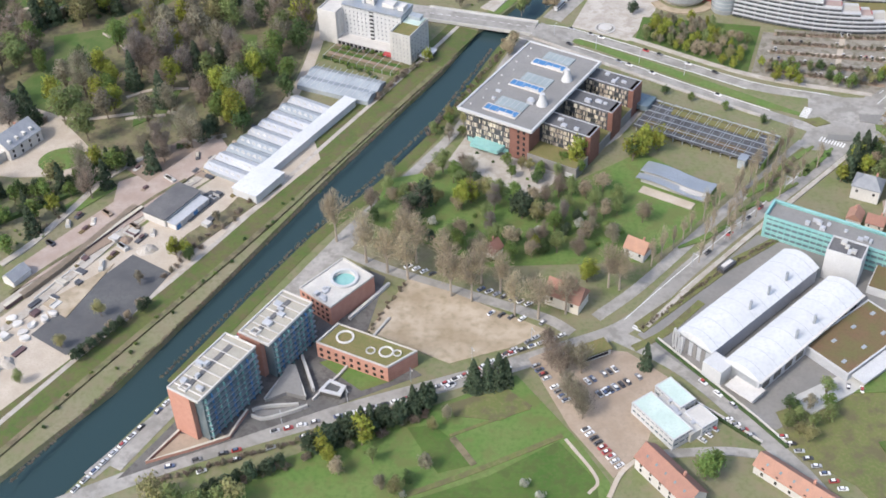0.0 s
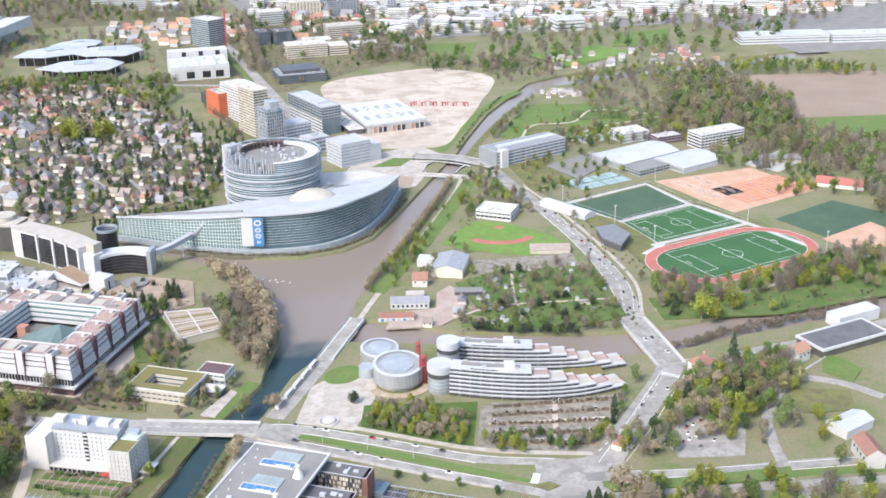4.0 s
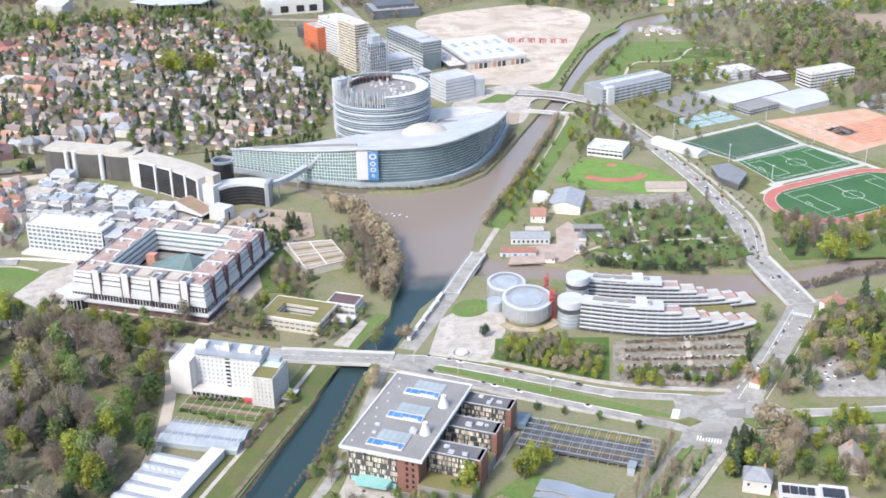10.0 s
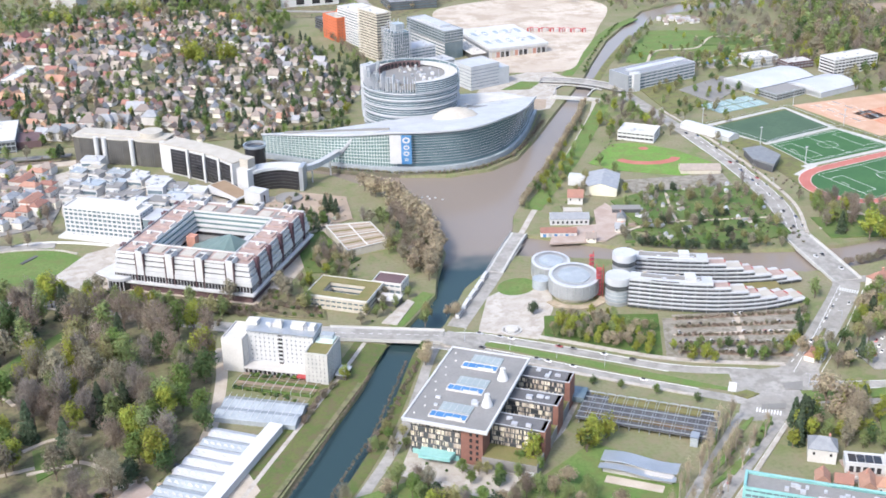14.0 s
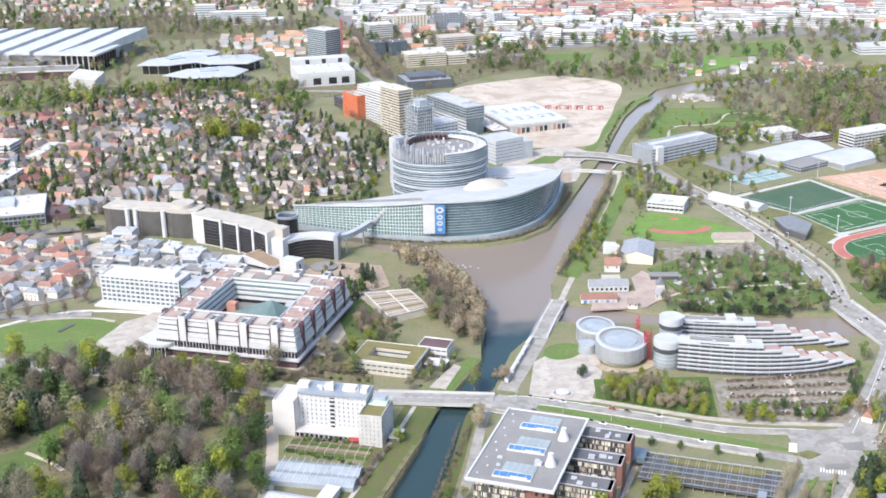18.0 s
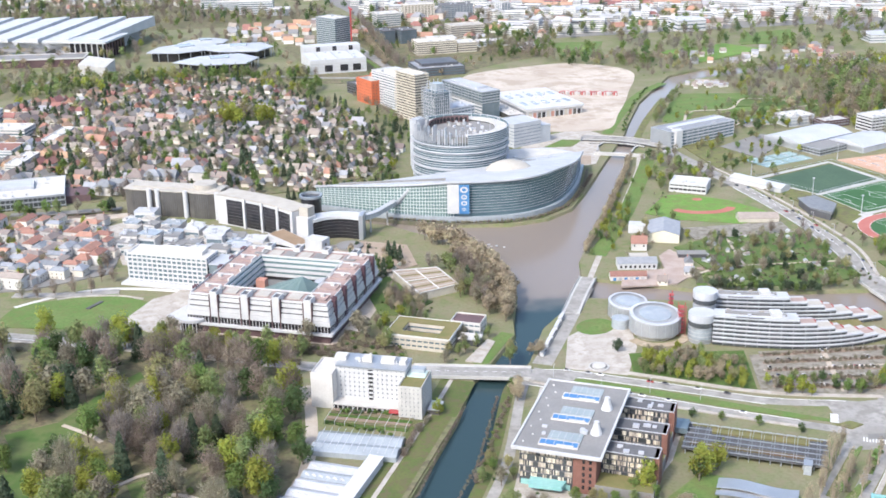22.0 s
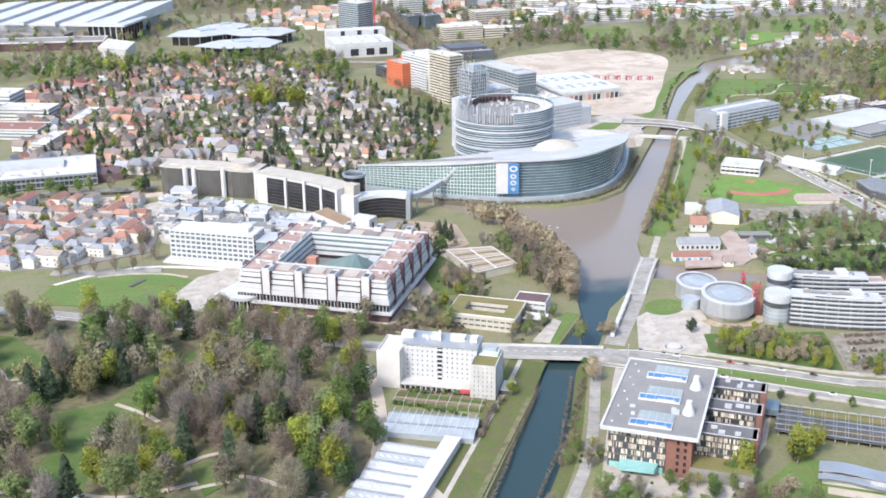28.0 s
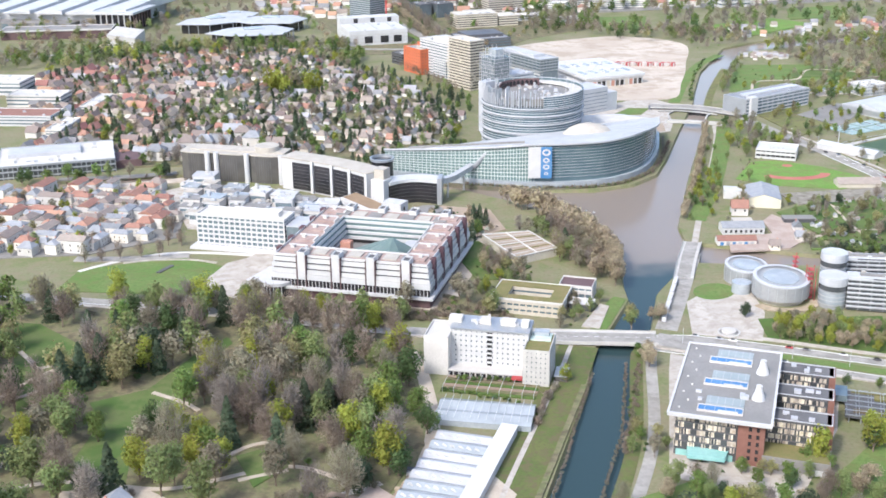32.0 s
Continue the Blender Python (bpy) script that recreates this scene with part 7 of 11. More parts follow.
part("wall_coping", ribbon([(-124, 339), (-135, 322), (-119, 328), (-102, 335), (-99, 343), (-96, 350)], 1.1, 1.8, 2.0, M_BEIGE), t)
part("brick_court", prism([(-124, 338), (-133, 324), (-115, 331), (-104, 336), (-110, 345), (-117, 337)], -0.2, 0.5, M_EARTHLOT), t)
part("small_pavilion", prism([(-65, 359), (-61, 365), (-54, 361), (-56, 356)], 0, 3.0, M_SMOKED), t)
part("pavilion_rim", band([(-65.5, 358.8), (-61, 365.6), (-53.4, 361.2), (-55.6, 355.4)], [(-63.4, 359.6), (-60.6, 363.6), (-55.6, 360.8), (-57, 357.4)], 2.8, 3.6, M_WHITE), t)

# ---------------------------------------------------------------- exhibition halls and teal block
def barrel_hall(name, label, x, y, lx, ly, eave, rise, ang, wall, roof, stacks=3):
    t = thing(name, label, "hall", x, y, ang)
    part("wall", box(lx - 1, ly - 1, 0, eave, wall), t)
    verts, faces, n = [], [], 14
    for s in (-1, 1):
        for k in range(n + 1):
            a = k / n
            verts.append((s * lx / 2, -ly / 2 + a * ly, eave + rise * math.sin(math.pi * a)))
        for k in range(n + 1):
            a = k / n
            verts.append((s * lx / 2, -ly / 2 + a * ly, eave - 0.6 + (rise if 0 < k < n else 0) * 0.0))
    m = n + 1
    faces = [(k, 2 * m + k, 2 * m + k + 1, k + 1) for k in range(n)]
    for b in (0, 2 * m):
        faces += [(b + k, b + k + 1, b + m + k + 1, b + m + k) for k in range(n)]
    part("barrel_roof", mesh_of("barrel", verts, faces, roof), t, label="white barrel roof")
    for k in range(9):
        part("roof_rib", mesh_of("rib", [(dx - lx / 2 + (k + 0.5) * lx / 9, v[1], v[2] + 0.07) for dx in (-0.15, 0.15) for v in verts[:m]], [(q, q + 1, m + q + 1, m + q) for q in range(n)], M_METAL), t)
    part("end_glazing", box(0.3, ly - 3, 1.5, eave - 0.5, M_STEEL, -lx / 2 + 0.4, 0), t)
    for k in range(stacks):
        part("flue", prism(ellipse(0.7, 0.7, 10), eave + rise * 0.7, eave + rise + 4, M_STEEL), t, at=(-lx * 0.1 + k * lx * 0.17, -ly * 0.28, 0))
    return t


h1 = barrel_hall("exhibition_hall", "long barrel-roofed hall in white sheet metal", 132, 406, 82, 20, 9.5, 3.6, 42.5, M_METAL, M_HALLWHITE)
for dx, dy in ((-43.5, 7.5), (-45, 4.5), (-42.5, 10)):
    part("pipe_frame", band(ellipse(1.5, 6.2, 24), ellipse(1.0, 5.7, 24), 0, 0.5, M_WHITE), h1, at=pose(dx, dy, 6, 90, 0, 60))
for k in range(8):
    part("end_panel", box(0.3, 2.1, 0.4, 8.4, M_ROOFGREY if k % 2 else M_METAL, -41.3, -8 + k * 2.3), h1)
part("white_porch", box(9, 10, 0, 9, M_WHITE, -43, -15), h1)
h2 = barrel_hall("exhibition_hall", "second barrel-roofed hall in white sheet metal", 149, 387, 80, 19, 9.0, 3.4, 42.5, M_METAL, M_HALLWHITE, 2)
part("gutter", box(80, 1.2, 8.6, 9.4, M_OFFWHITE, 0, -9.8), h2)
for k in range(9):
    part("side_window", box(5, 0.3, 2, 6, M_SMOKED, -34 + k * 8.4, -9.1), h2)
t = thing("loading_porch", "low white loading porch with a flat canopy", "porch", 122, 356, 42.5)
part("wall", box(7, 12, 0, 4, M_WHITE), t)
part("canopy", box(10, 14, 4, 4.5, M_OFFWHITE, -2, 0), t)
t = thing("street_kiosk", "small dark flat kiosk with a white roof box", "kiosk", 128, 438, 42)
part("wall", box(10, 4, 0, 3, M_DARKSTEEL), t)
part("roof", box(7, 2, 3, 3.6, M_OFFWHITE), t)
for pts in ([(88, 390), (104, 368), (122, 343), (134, 325)], [(91, 358), (107, 343), (123, 327)]):
    t = thing("street_wall", "low pale garden wall with a hedge along the street", "wall")
    part("wall", ribbon(pts, 0.5, 0, 1.3, M_OFFWHITE), t)
    part("hedge", ribbon([(x - 1.3, y - 0.9) for x, y in pts], 1.2, 0, 1.1, M_DARKLEAF), t)
t = thing("white_cube_block", "white cube with a dark flat roof", "building", 182, 431, -30)
part("wall", box(17, 12, 0, 17, M_WHITE), t)
part("roof", box(15.8, 10.8, 17, 17.2, M_ROOFDARK), t)
part("coping", band(rect(17, 12), rect(15.8, 10.8), 17, 18, M_WHITE), t)
roof_units(t, 12, 8, 17.2, 4, 3)
t = thing("teal_glass_block", "long curved block clad in teal glass", "building", 196, 442, -31)
storeys(t, 98, 13, 13, 4, 30, 4, M_TEAL, M_GLASS, M_ROOFGREY, sill=0.45, pier=0.4)
part("teal_end", box(1.2, 13.4, 0, 15, M_TEAL, -49.4, 0), t)
part("teal_rim", box(98, 1.2, 13, 14.6, M_TEAL, 0, 6.6), t)
roof_units(t, 80, 8, 13, 14, 12, M_METAL)
t = thing("sedum_workshop", "flat workshop with a brown sedum roof", "building", 177, 384, 38)
part("wall", box(46, 24, 0, 5, M_METAL), t)
part("roof", box(45, 23, 5, 5.3, M_BROWNROOF), t)
part("coping", band(rect(46.4, 24.4), rect(45, 23), 4.9, 5.6, M_WHITE), t)
for k in range(6):
    part("skylight", box(2.4, 1.6, 5.3, 5.8, M_PALEGLASS), t, at=(-18 + k * 7, (-6, 5)[k % 2], 0))
part("canopy", box(30, 7, 3.6, 4.2, M_WHITE, -6, -16), t)
t = thing("sedum_hall_annex", "low annex with sedum roof beside the teal block", "building", 218, 416, -30)
part("wall", box(50, 24, 0, 4.5, M_WHITE), t)
part("roof", box(49, 23, 4.5, 4.8, M_BROWNROOF), t)

t = thing("copper_pavilion", "glazed pavilion with pale green copper roofs", "building", 87, 341, -56)
storeys(t, 26, 11, 6.5, 2, 9, 3, M_WHITE, M_GLASS, M_COPPER, cx=0, cy=-6, parapet=0.3)
storeys(t, 16, 9, 6.0, 2, 5, 3, M_WHITE, M_GLASS, M_COPPER, cx=-7, cy=8, parapet=0.3)
part("link_roof", box(24, 8, 0, 5, M_CONC, 2, 1.5), t)
storeys(t, 11, 9, 5.5, 2, 4, 3, M_WHITE, M_GLASS, M_ROOFPALE, cx=9, cy=8, parapet=0.3)
roof_units(t, 20, 6, 5, 5, 21, M_METAL, 2, 1.5)
t = thing("gatehouse", "flat gatehouse with a sedum roof", "building", 57, 381, 24)
part("wall", box(15, 7, 0, 3.6, M_OFFWHITE), t)
part("roof", box(16, 8, 3.6, 4.1, M_GREENROOF), t)
part("window_strip", box(12, 0.3, 1.2, 2.6, M_DARKGLASS, 0, -3.6), t)


def wave_pavilion():
    t = thing("wave_roof_pavilion", "low pavilion under a wavy grey metal roof", "building", 113, 504, -33)
    part("wall", box(36, 10, 0, 3.6, M_OFFWHITE), t)
    for dy, dz in ((3, 1.3), (-5, 0.2)):
        n, v = 20, []
        for q in (0, 0.35):
            for s in (-5, 5):
                v += [(-20 + 40 * k / n, dy + s * (1 if dy > 0 else 0.5), 3.4 + dz + 0.9 * math.sin(k / n * 6.0) + q) for k in range(n + 1)]
        m = n + 1
        f = [(2 * m + k, 2 * m + k + 1, 3 * m + k + 1, 3 * m + k) for k in range(n)] + [(k, m + k, m + k + 1, k + 1) for k in range(n)] + [(k, k + 1, 2 * m + k + 1, 2 * m + k) for k in range(n)] + [(m + k + 1, m + k, 3 * m + k, 3 * m + k + 1) for k in range(n)]
        part("wave_roof", mesh_of("wave", v, f, M_STEEL), t)
    part("terrace", box(30, 6, 0, 0.6, M_PATH, 0, -11), t)


wave_pavilion()


def parking_pergola():
    t = thing("parking_pergola", "grey steel and glass parking deck with planted strips", "parking deck", 137, 551, -32)
    part("deck", box(76, 30, 2.6, 3.0, M_DARKASPHALT), t)
    for k in range(13):
        part("beam", box(0.3, 30, 3.0, 3.5, M_DARKSTEEL), t, at=(-36 + k * 6, 0, 0))
    for k in range(13):
        part("bay_frame", band(rect(4.6, 29), rect(4.2, 28.6), 3.9, 4.15, M_STEEL), t, at=(-35 + k * 5.9, 0, 0))
    for k in range(6):
        part("rail", box(76, 0.6, 3.5, 3.9, M_STEEL), t, at=(0, -14 + k * 5.6, 0))
    part("planted_strip", box(52, 4.4, 3.0, 4.1, M_GREENROOF, 2, 8.4), t)
    part("planted_strip", box(60, 3, 3.0, 3.8, M_BROWNROOF, -4, -8), t)
    part("planted_strip", box(70, 2.5, 3.0, 3.7, M_GREENROOF, 0, 14), t)
    part("green_wall", box(1.2, 30, 0, 4, M_GREENLEAF, 38.4, 0), t)
    for k in range(14):
        for s in (-14.5, 14.5):
            part("post", box(0.5, 0.5, 0, 2.6, M_STEEL), t, at=(-36 + k * 5.6, s, 0))
    part("stair_tower", box(4, 6, 0, 5.5, M_PALEGLASS, 28, -17), t)
    part("stair_roof", box(4.6, 6.6, 5.5, 5.9, M_STEEL, 28, -17), t)
    part("link", box(10, 12, 2.6, 6, M_GLASS, -42, 8), t)


parking_pergola()


t = thing("yard_wall", "long low brown wall through the yard", "wall")
part("wall", ribbon([(-222, 419), (-211, 435), (-180, 481), (-170, 495)], 1.6, 0, 2.2, M_PURPLE), t)
part("coping", ribbon([(-222, 419), (-211, 435), (-180, 481), (-170, 495)], 1.9, 2.2, 2.5, M_BEIGE), t)
t = thing("gardener_house", "small grey-roofed house at the yard", "house", -222, 441, 58)
gable_house(t, 11, 8, 4, 3, M_OFFWHITE, M_SLATE, pose(0, 0, 0))
t = thing("villa_hedge", "clipped dark hedge around the villa garden", "hedge")
part("hedge", ribbon(smooth_line([(-262, 474), (-244, 486), (-211, 510), (-195, 527)]), 3, 0, 2.2, M_DARKLEAF), t)
t = thing("yard_hedge", "long brown clipped hedge through the yard", "hedge")
part("hedge", ribbon([(-216, 427), (-202, 448), (-187, 474), (-174, 496)], 3.6, 0, 2.6, M_TWIG), t)
t = thing("rail_beam", "long concrete kerb beside the service track", "kerb")
part("kerb", ribbon([(-210, 426), (-196, 448), (-181, 474), (-168, 495)], 0.8, 0, 0.8, M_CONC), t)
for k, (x, y) in enumerate([(-217, 412), (-209, 402), (-206, 407), (-201, 411), (-198, 415), (-207, 398), (-213, 408)]):
    t = thing("covered_heap", "heap under a white sheet at the yard edge", "heap", x, y, k * 37, group="covered heaps")
    part("sheet", prism(ellipse(2.6, 1.9, 9), 0, 1.8, M_OFFWHITE, top_z=[1.0 + 0.9 * ((k * 5 + q * 3) % 4) / 3 for q in range(9)]), t)
for k, (x, y) in enumerate([(-203, 490), (-194, 484), (-188, 491), (-197, 478), (-207, 483), (-212, 467), (-173, 536), (-165, 547), (-156, 551), (-180, 531), (-148, 541), (-160, 520), (-172, 512), (-152, 562), (-174, 463), (-166, 470), (-161, 474), (-171, 479), (-178, 457), (-182, 449)]):
    t = thing("timber_stack", "stack of old timber and stone at the yard", "stack", x, y, 58 + (k % 3) * 40, group="material stacks")
    part("load", box(5 + k % 4, 2.4, 0, 1.2 + (k % 3) * 0.5, (M_DARKSTEEL, M_OFFWHITE, M_FIELD, M_BROWNROOF, M_CONC)[k % 5]), t)
    part("top_load", box(3 + k % 3, 1.6, 1.2, 2.2, (M_PURPLE, M_BEIGE, M_SAND)[k % 3], 0.6, 0.2), t)
yrnd = random.Random(91)
for i in range(34):
    u = yrnd.random()
    x, y = -146 + 34 * u + yrnd.uniform(-6, 6), 522 + 48 * u + yrnd.uniform(-4, 4)
    p = thing("material_bay", "open bay with stacked planks and rubble", "storage", x, y, 58 + yrnd.choice((0, 90)), group="material bays")
    lx, ly, h = yrnd.uniform(2, 7), yrnd.uniform(1.5, 3), yrnd.uniform(0.6, 1.8)
    part("load", box(lx, ly, 0, h, yrnd.choice((M_OFFWHITE, M_PURPLE, M_BEIGE, M_DARKSTEEL, M_SAND))), p)

# ---------------------------------------------------------------- houses
HOUSE_LIMIT = 150
HOUSE_COUNT = [0]
HOUSE_REST = []


def house_meshes(lx, ly, h, rise, hip):
    v = [(-lx / 2, -ly / 2, 0), (lx / 2, -ly / 2, 0), (lx / 2, ly / 2, 0), (-lx / 2, ly / 2, 0), (-lx / 2, -ly / 2, h), (lx / 2, -ly / 2, h), (lx / 2, ly / 2, h), (-lx / 2, ly / 2, h), (-lx / 2 + hip, 0, h + rise), (lx / 2 - hip, 0, h + rise)]
    f = [(0, 1, 5, 4), (2, 3, 7, 6), (1, 2, 6, 5), (3, 0, 4, 7)]
    if not hip:
        f = [(0, 1, 5, 4), (2, 3, 7, 6), (1, 2, 6, 9, 5), (3, 0, 4, 8, 7)]
    wall = (v, f)
    o, z = 0.5, h - 0.3
    x, y = lx / 2 + o, ly / 2 + o
    rv = [(-x, -y, z), (x, -y, z), (x, y, z), (-x, y, z), (-lx / 2 + hip - (0 if hip else o), 0, h + rise + 0.25), (lx / 2 - hip + (0 if hip else o), 0, h + rise + 0.25)]
    rv += [(-x, -y, z + 0.25), (x, -y, z + 0.25), (x, y, z + 0.25), (-x, y, z + 0.25)]
    rf = [(6, 7, 5, 4), (8, 9, 4, 5), (7, 8, 5), (9, 6, 4), (0, 1, 7, 6), (1, 2, 8, 7), (2, 3, 9, 8), (3, 0, 6, 9), (3, 2, 1, 0)]
    return wall, (rv, rf)


HOUSE_TYPES = []
for lx, ly, h, rise, hip in ((11, 9, 5.5, 4.5, 0), (10, 9, 6, 4.2, 3), (14, 9, 5.5, 4.8, 0), (9, 8, 4.5, 4.5, 0), (13, 11, 7.5, 4, 4), (17, 11, 10, 2.6, 3), (22, 12, 11, 2.4, 0)):
    HOUSE_TYPES.append((lx, ly, h, rise, house_meshes(lx, ly, h, rise, hip)))
WALLS = [M_OFFWHITE, material("cream_render", (0.70, 0.65, 0.56), (0.62, 0.57, 0.48), 0.85, vary=0.1), material("pink_render", (0.62, 0.47, 0.40), (0.56, 0.44, 0.38), 0.85, vary=0.1)]
ROOFS = [M_TILEBROWN, M_TILE, M_SLATE]
MESHED = {}
M_WINDOW = M_DARKGLASS
WINDOW_ROW = {}


def house(x, y, ang, kind, wall, roof, name="house", label="", scale=1.0):
    lx, ly, h, rise, (wm, rm) = HOUSE_TYPES[kind]
    if HOUSE_COUNT[0] >= HOUSE_LIMIT:
        HOUSE_REST.append((x, y, ang, kind, wall, roof, scale))
        return
    HOUSE_COUNT[0] += 1
    key = (kind, wall, roof)
    if key not in MESHED:
        MESHED[key] = (mesh_of("house_wall", *wm, WALLS[wall]), mesh_of("house_roof", *rm, ROOFS[roof]), box(0.9, 0.9, h + rise * 0.3, h + rise + 1.2, M_BRICK), box(1.1, 0.16, 0, 1.5, M_WINDOW))
    w, r, c, win = MESHED[key]
    words = ("brown-tiled", "orange-tiled", "grey slate")[roof]
    shade = ("white", "cream", "pink")[wall]
    t = thing("house", label or f"{shade} rendered house with a {words} roof", "house", x, y, ang, group="quarter houses")
    t.scale = (scale, scale, scale)
    part("wall", w, t)
    part("roof", r, t)
    part("chimney", c, t, at=(lx * 0.22, 1.2, 0))
    if y < 1075:
        for k in range(3 if h > 9 else 2):
            for z in ((0.2, 0.58) if h > 9 else (0.55,)):
                part("window", win, t, at=(-lx * 0.3 + k * lx * (0.3 if h > 9 else 0.6), -ly / 2 - 0.02, h * z))


def join_houses():
    """The houses past the first few hundred, joined by material."""
    sets = {}
    for x, y, ang, kind, wall, roof, scale in HOUSE_REST:
        m = pose(x, y, 0, 0, 0, ang) @ Matrix.Diagonal((scale, scale, scale, 1))
        lx, ly, h, rise, (wm, rm) = HOUSE_TYPES[kind]
        for key, (v, f) in ((("house_walls", wall), wm), (("house_roofs", roof), rm)):
            vs, fs = sets.setdefault(key, ([], []))
            b = len(vs)
            vs += [tuple(m @ Vector(p)) for p in v]
            fs += [tuple(i + b for i in q) for q in f]
    t = tagged(new("far_houses"), "many more small houses of the far quarters", "houses", kind="stuff")
    for (name, i), (vs, fs) in sets.items():
        part(name, mesh_of(name, vs, fs, FAR_WALLS[i] if "walls" in name else FAR_ROOFS[i]), t, kind="stuff")


FAR_WALLS = [island(material("far_" + n, c, None, 0.85), 0.25) for n, c in (("white_walls", (0.66, 0.64, 0.60)), ("cream_walls", (0.70, 0.65, 0.56)), ("pink_walls", (0.62, 0.52, 0.46)))]
FAR_ROOFS = [island(material("far_" + n, c, None, 0.85), 0.3) for n, c in (("brown_tiles", (0.265, 0.222, 0.195)), ("orange_tiles", (0.36, 0.20, 0.15)), ("slates", (0.29, 0.29, 0.30)))]

hrnd = random.Random(17)
# tall town houses near the palace
for i in range(16):
    for j in range(13):
        x, y = -350 + i * 14 + (j % 2) * 7 + hrnd.uniform(-3, 3), 922 + j * 12.5 + hrnd.uniform(-3, 3)
        if in_outline(x, y, [(-350, 1075), (-350, 930), (-270, 918), (-212, 938), (-204, 1000), (-218, 1066), (-290, 1076)]) and hrnd.random() < 0.85:
            house(x, y, -28 + hrnd.choice((0, 90)), hrnd.choice((5, 5, 6, 4)), hrnd.choice((0, 0, 0, 1)), hrnd.choice((0, 0, 1, 1, 2, 2)), scale=hrnd.uniform(0.65, 0.95))
# garden quarter
QUARTER = [(-330, 1150), (-205, 1128), (-110, 1108), (-20, 1112), (64, 1160), (84, 1230), (62, 1440), (20, 1500), (-30, 1640), (-150, 1710), (-340, 1570)]
YELLOW_GROVE = ellipse(36, 26, 16, -62, 1400)
rows_q = []
for j in range(54):
    for i in range(45):
        u, v = -290 + i * 13.8, -260 + j * 11.8
        a = radians(-28)
        x, y = -120 + u * math.cos(a) - v * math.sin(a), 1400 + u * math.sin(a) + v * math.cos(a)
        if j % 4 == 3 or hrnd.random() < 0.26:
            continue
        x, y = x + hrnd.uniform(-2.5, 2.5), y + hrnd.uniform(-2.5, 2.5)
        if in_outline(x, y, QUARTER) and not in_outline(x, y, YELLOW_GROVE):
            rows_q.append((x, y))
for x, y in sorted(rows_q, key=lambda p: p[1]):
    west = min(max((-x - 60) / 200 + (y - 1350) / 500, 0), 1)
    roof = 1 if hrnd.random() < 0.05 + 0.34 * west else (0 if hrnd.random() < 0.8 else 2)
    house(x, y, -28 + hrnd.choice((0, 90, 90)) + hrnd.uniform(-6, 6), hrnd.choice((0, 1, 2, 3, 3)), hrnd.choice((0, 0, 0, 0, 0, 1, 1, 2)), roof, scale=hrnd.uniform(0.65, 1.0) + 0.3 * west * hrnd.random())
# scattered small houses: river hamlet, east side, far town
for x, y, ang, kind, wall, roof, s in ((204, 872, -20, 0, 0, 1, 1.1), (217, 806, -20, 3, 0, 2, 0.8), (226, 826, 70, 3, 0, 2, 0.8), (190, 794, -20, 3, 1, 0, 0.8),
                                        (48, 416, -30, 2, 1, 1, 1.25), (86, 450, -35, 0, 0, 1, 1.0), (352, 668, 20, 4, 0, 1, 1.1), (392, 652, 10, 0, 0, 1, 1.1), (258, 590, 40, 3, 1, 1, 0.8), (14, 453, 50, 3, 1, 1, 0.9)):
    HOUSE_LIMIT += 1
    house(x, y, ang, kind, wall, roof, scale=s)
HOUSE_LIMIT += 4
for k, (x, y) in enumerate(((-216, 1155), (-205, 1161), (-187, 1179), (-172, 1179), (-157, 1179), (-135, 1202), (-128, 1180), (-143, 1219))):
    HOUSE_LIMIT += 1
    house(x, y, -24 + (k % 2) * 8, (4, 2, 4)[k % 3], 0, (2, 2, 0)[k % 3], scale=1.25)
for k, (x, y) in enumerate(((211, 494), (199, 472), (208, 467), (218, 461), (226, 457), (268, 499), (287, 478))):
    HOUSE_LIMIT += 1
    house(x, y, -28 + (k % 2) * 90, (4, 0, 0, 2)[k % 4], (0, 0, 1)[k % 3], (2, 1, 1, 1, 1, 0, 0)[k], scale=(1.1, 0.8, 0.8, 0.9, 0.8, 1.3, 0.9)[k])
t = thing("modern_house", "white flat-roofed modern house with dark roof panels", "house", 232, 476, -24)
part("wall", box(20, 10, 0, 6, M_WHITE, -6, 0), t)
part("raised_wing", box(14, 12, 0, 8, M_WHITE, 11, -2), t)
part("roof_rim", band(rect(20.4, 10.4, -6, 0), rect(19, 9, -6, 0), 6, 6.7, M_WHITE), t)
part("wing_rim", band(rect(14.4, 12.4, 11, -2), rect(13, 11, 11, -2), 8, 8.7, M_WHITE), t)
for k in range(4):
    part("roof_panel", box(3.8, 6.5, 6, 6.5, M_DARKGLASS, -12.5 + k * 4.2, 0), t)
part("roof_panel", box(11, 8, 8, 8.4, M_DARKGLASS, 11, -2), t)
for k in range(5):
    part("window", box(2.2, 0.2, 1.0, 4.4, M_DARKGLASS, -13 + k * 3.4, -5.06), t)
part("terrace_wall", ribbon([(-18, -10), (20, -12), (24, -2)], 0.5, 0, 1.8, M_OFFWHITE), t)
t = thing("boat_club", "white club house with a long grey slate roof", "house", 186, 834, -14)
gable_house(t, 30, 13, 5, 3.0, M_WHITE, M_SLATE, pose(0, 0, 0))
part("annex_block", box(14, 8, 0, 4, M_OFFWHITE, 4, 15), t)
part("annex_roof", box(14.6, 8.6, 4, 4.5, M_ROOFTAN, 4, 15), t)
for k in range(8):
    part("window", box(1.6, 0.2, 1.4, 3.4, M_DARKGLASS, -12.6 + k * 3.6, -6.56), t)
t = thing("red_roofed_boathouse", "low white boathouse with an orange-red roof", "house", 170, 812, -14)
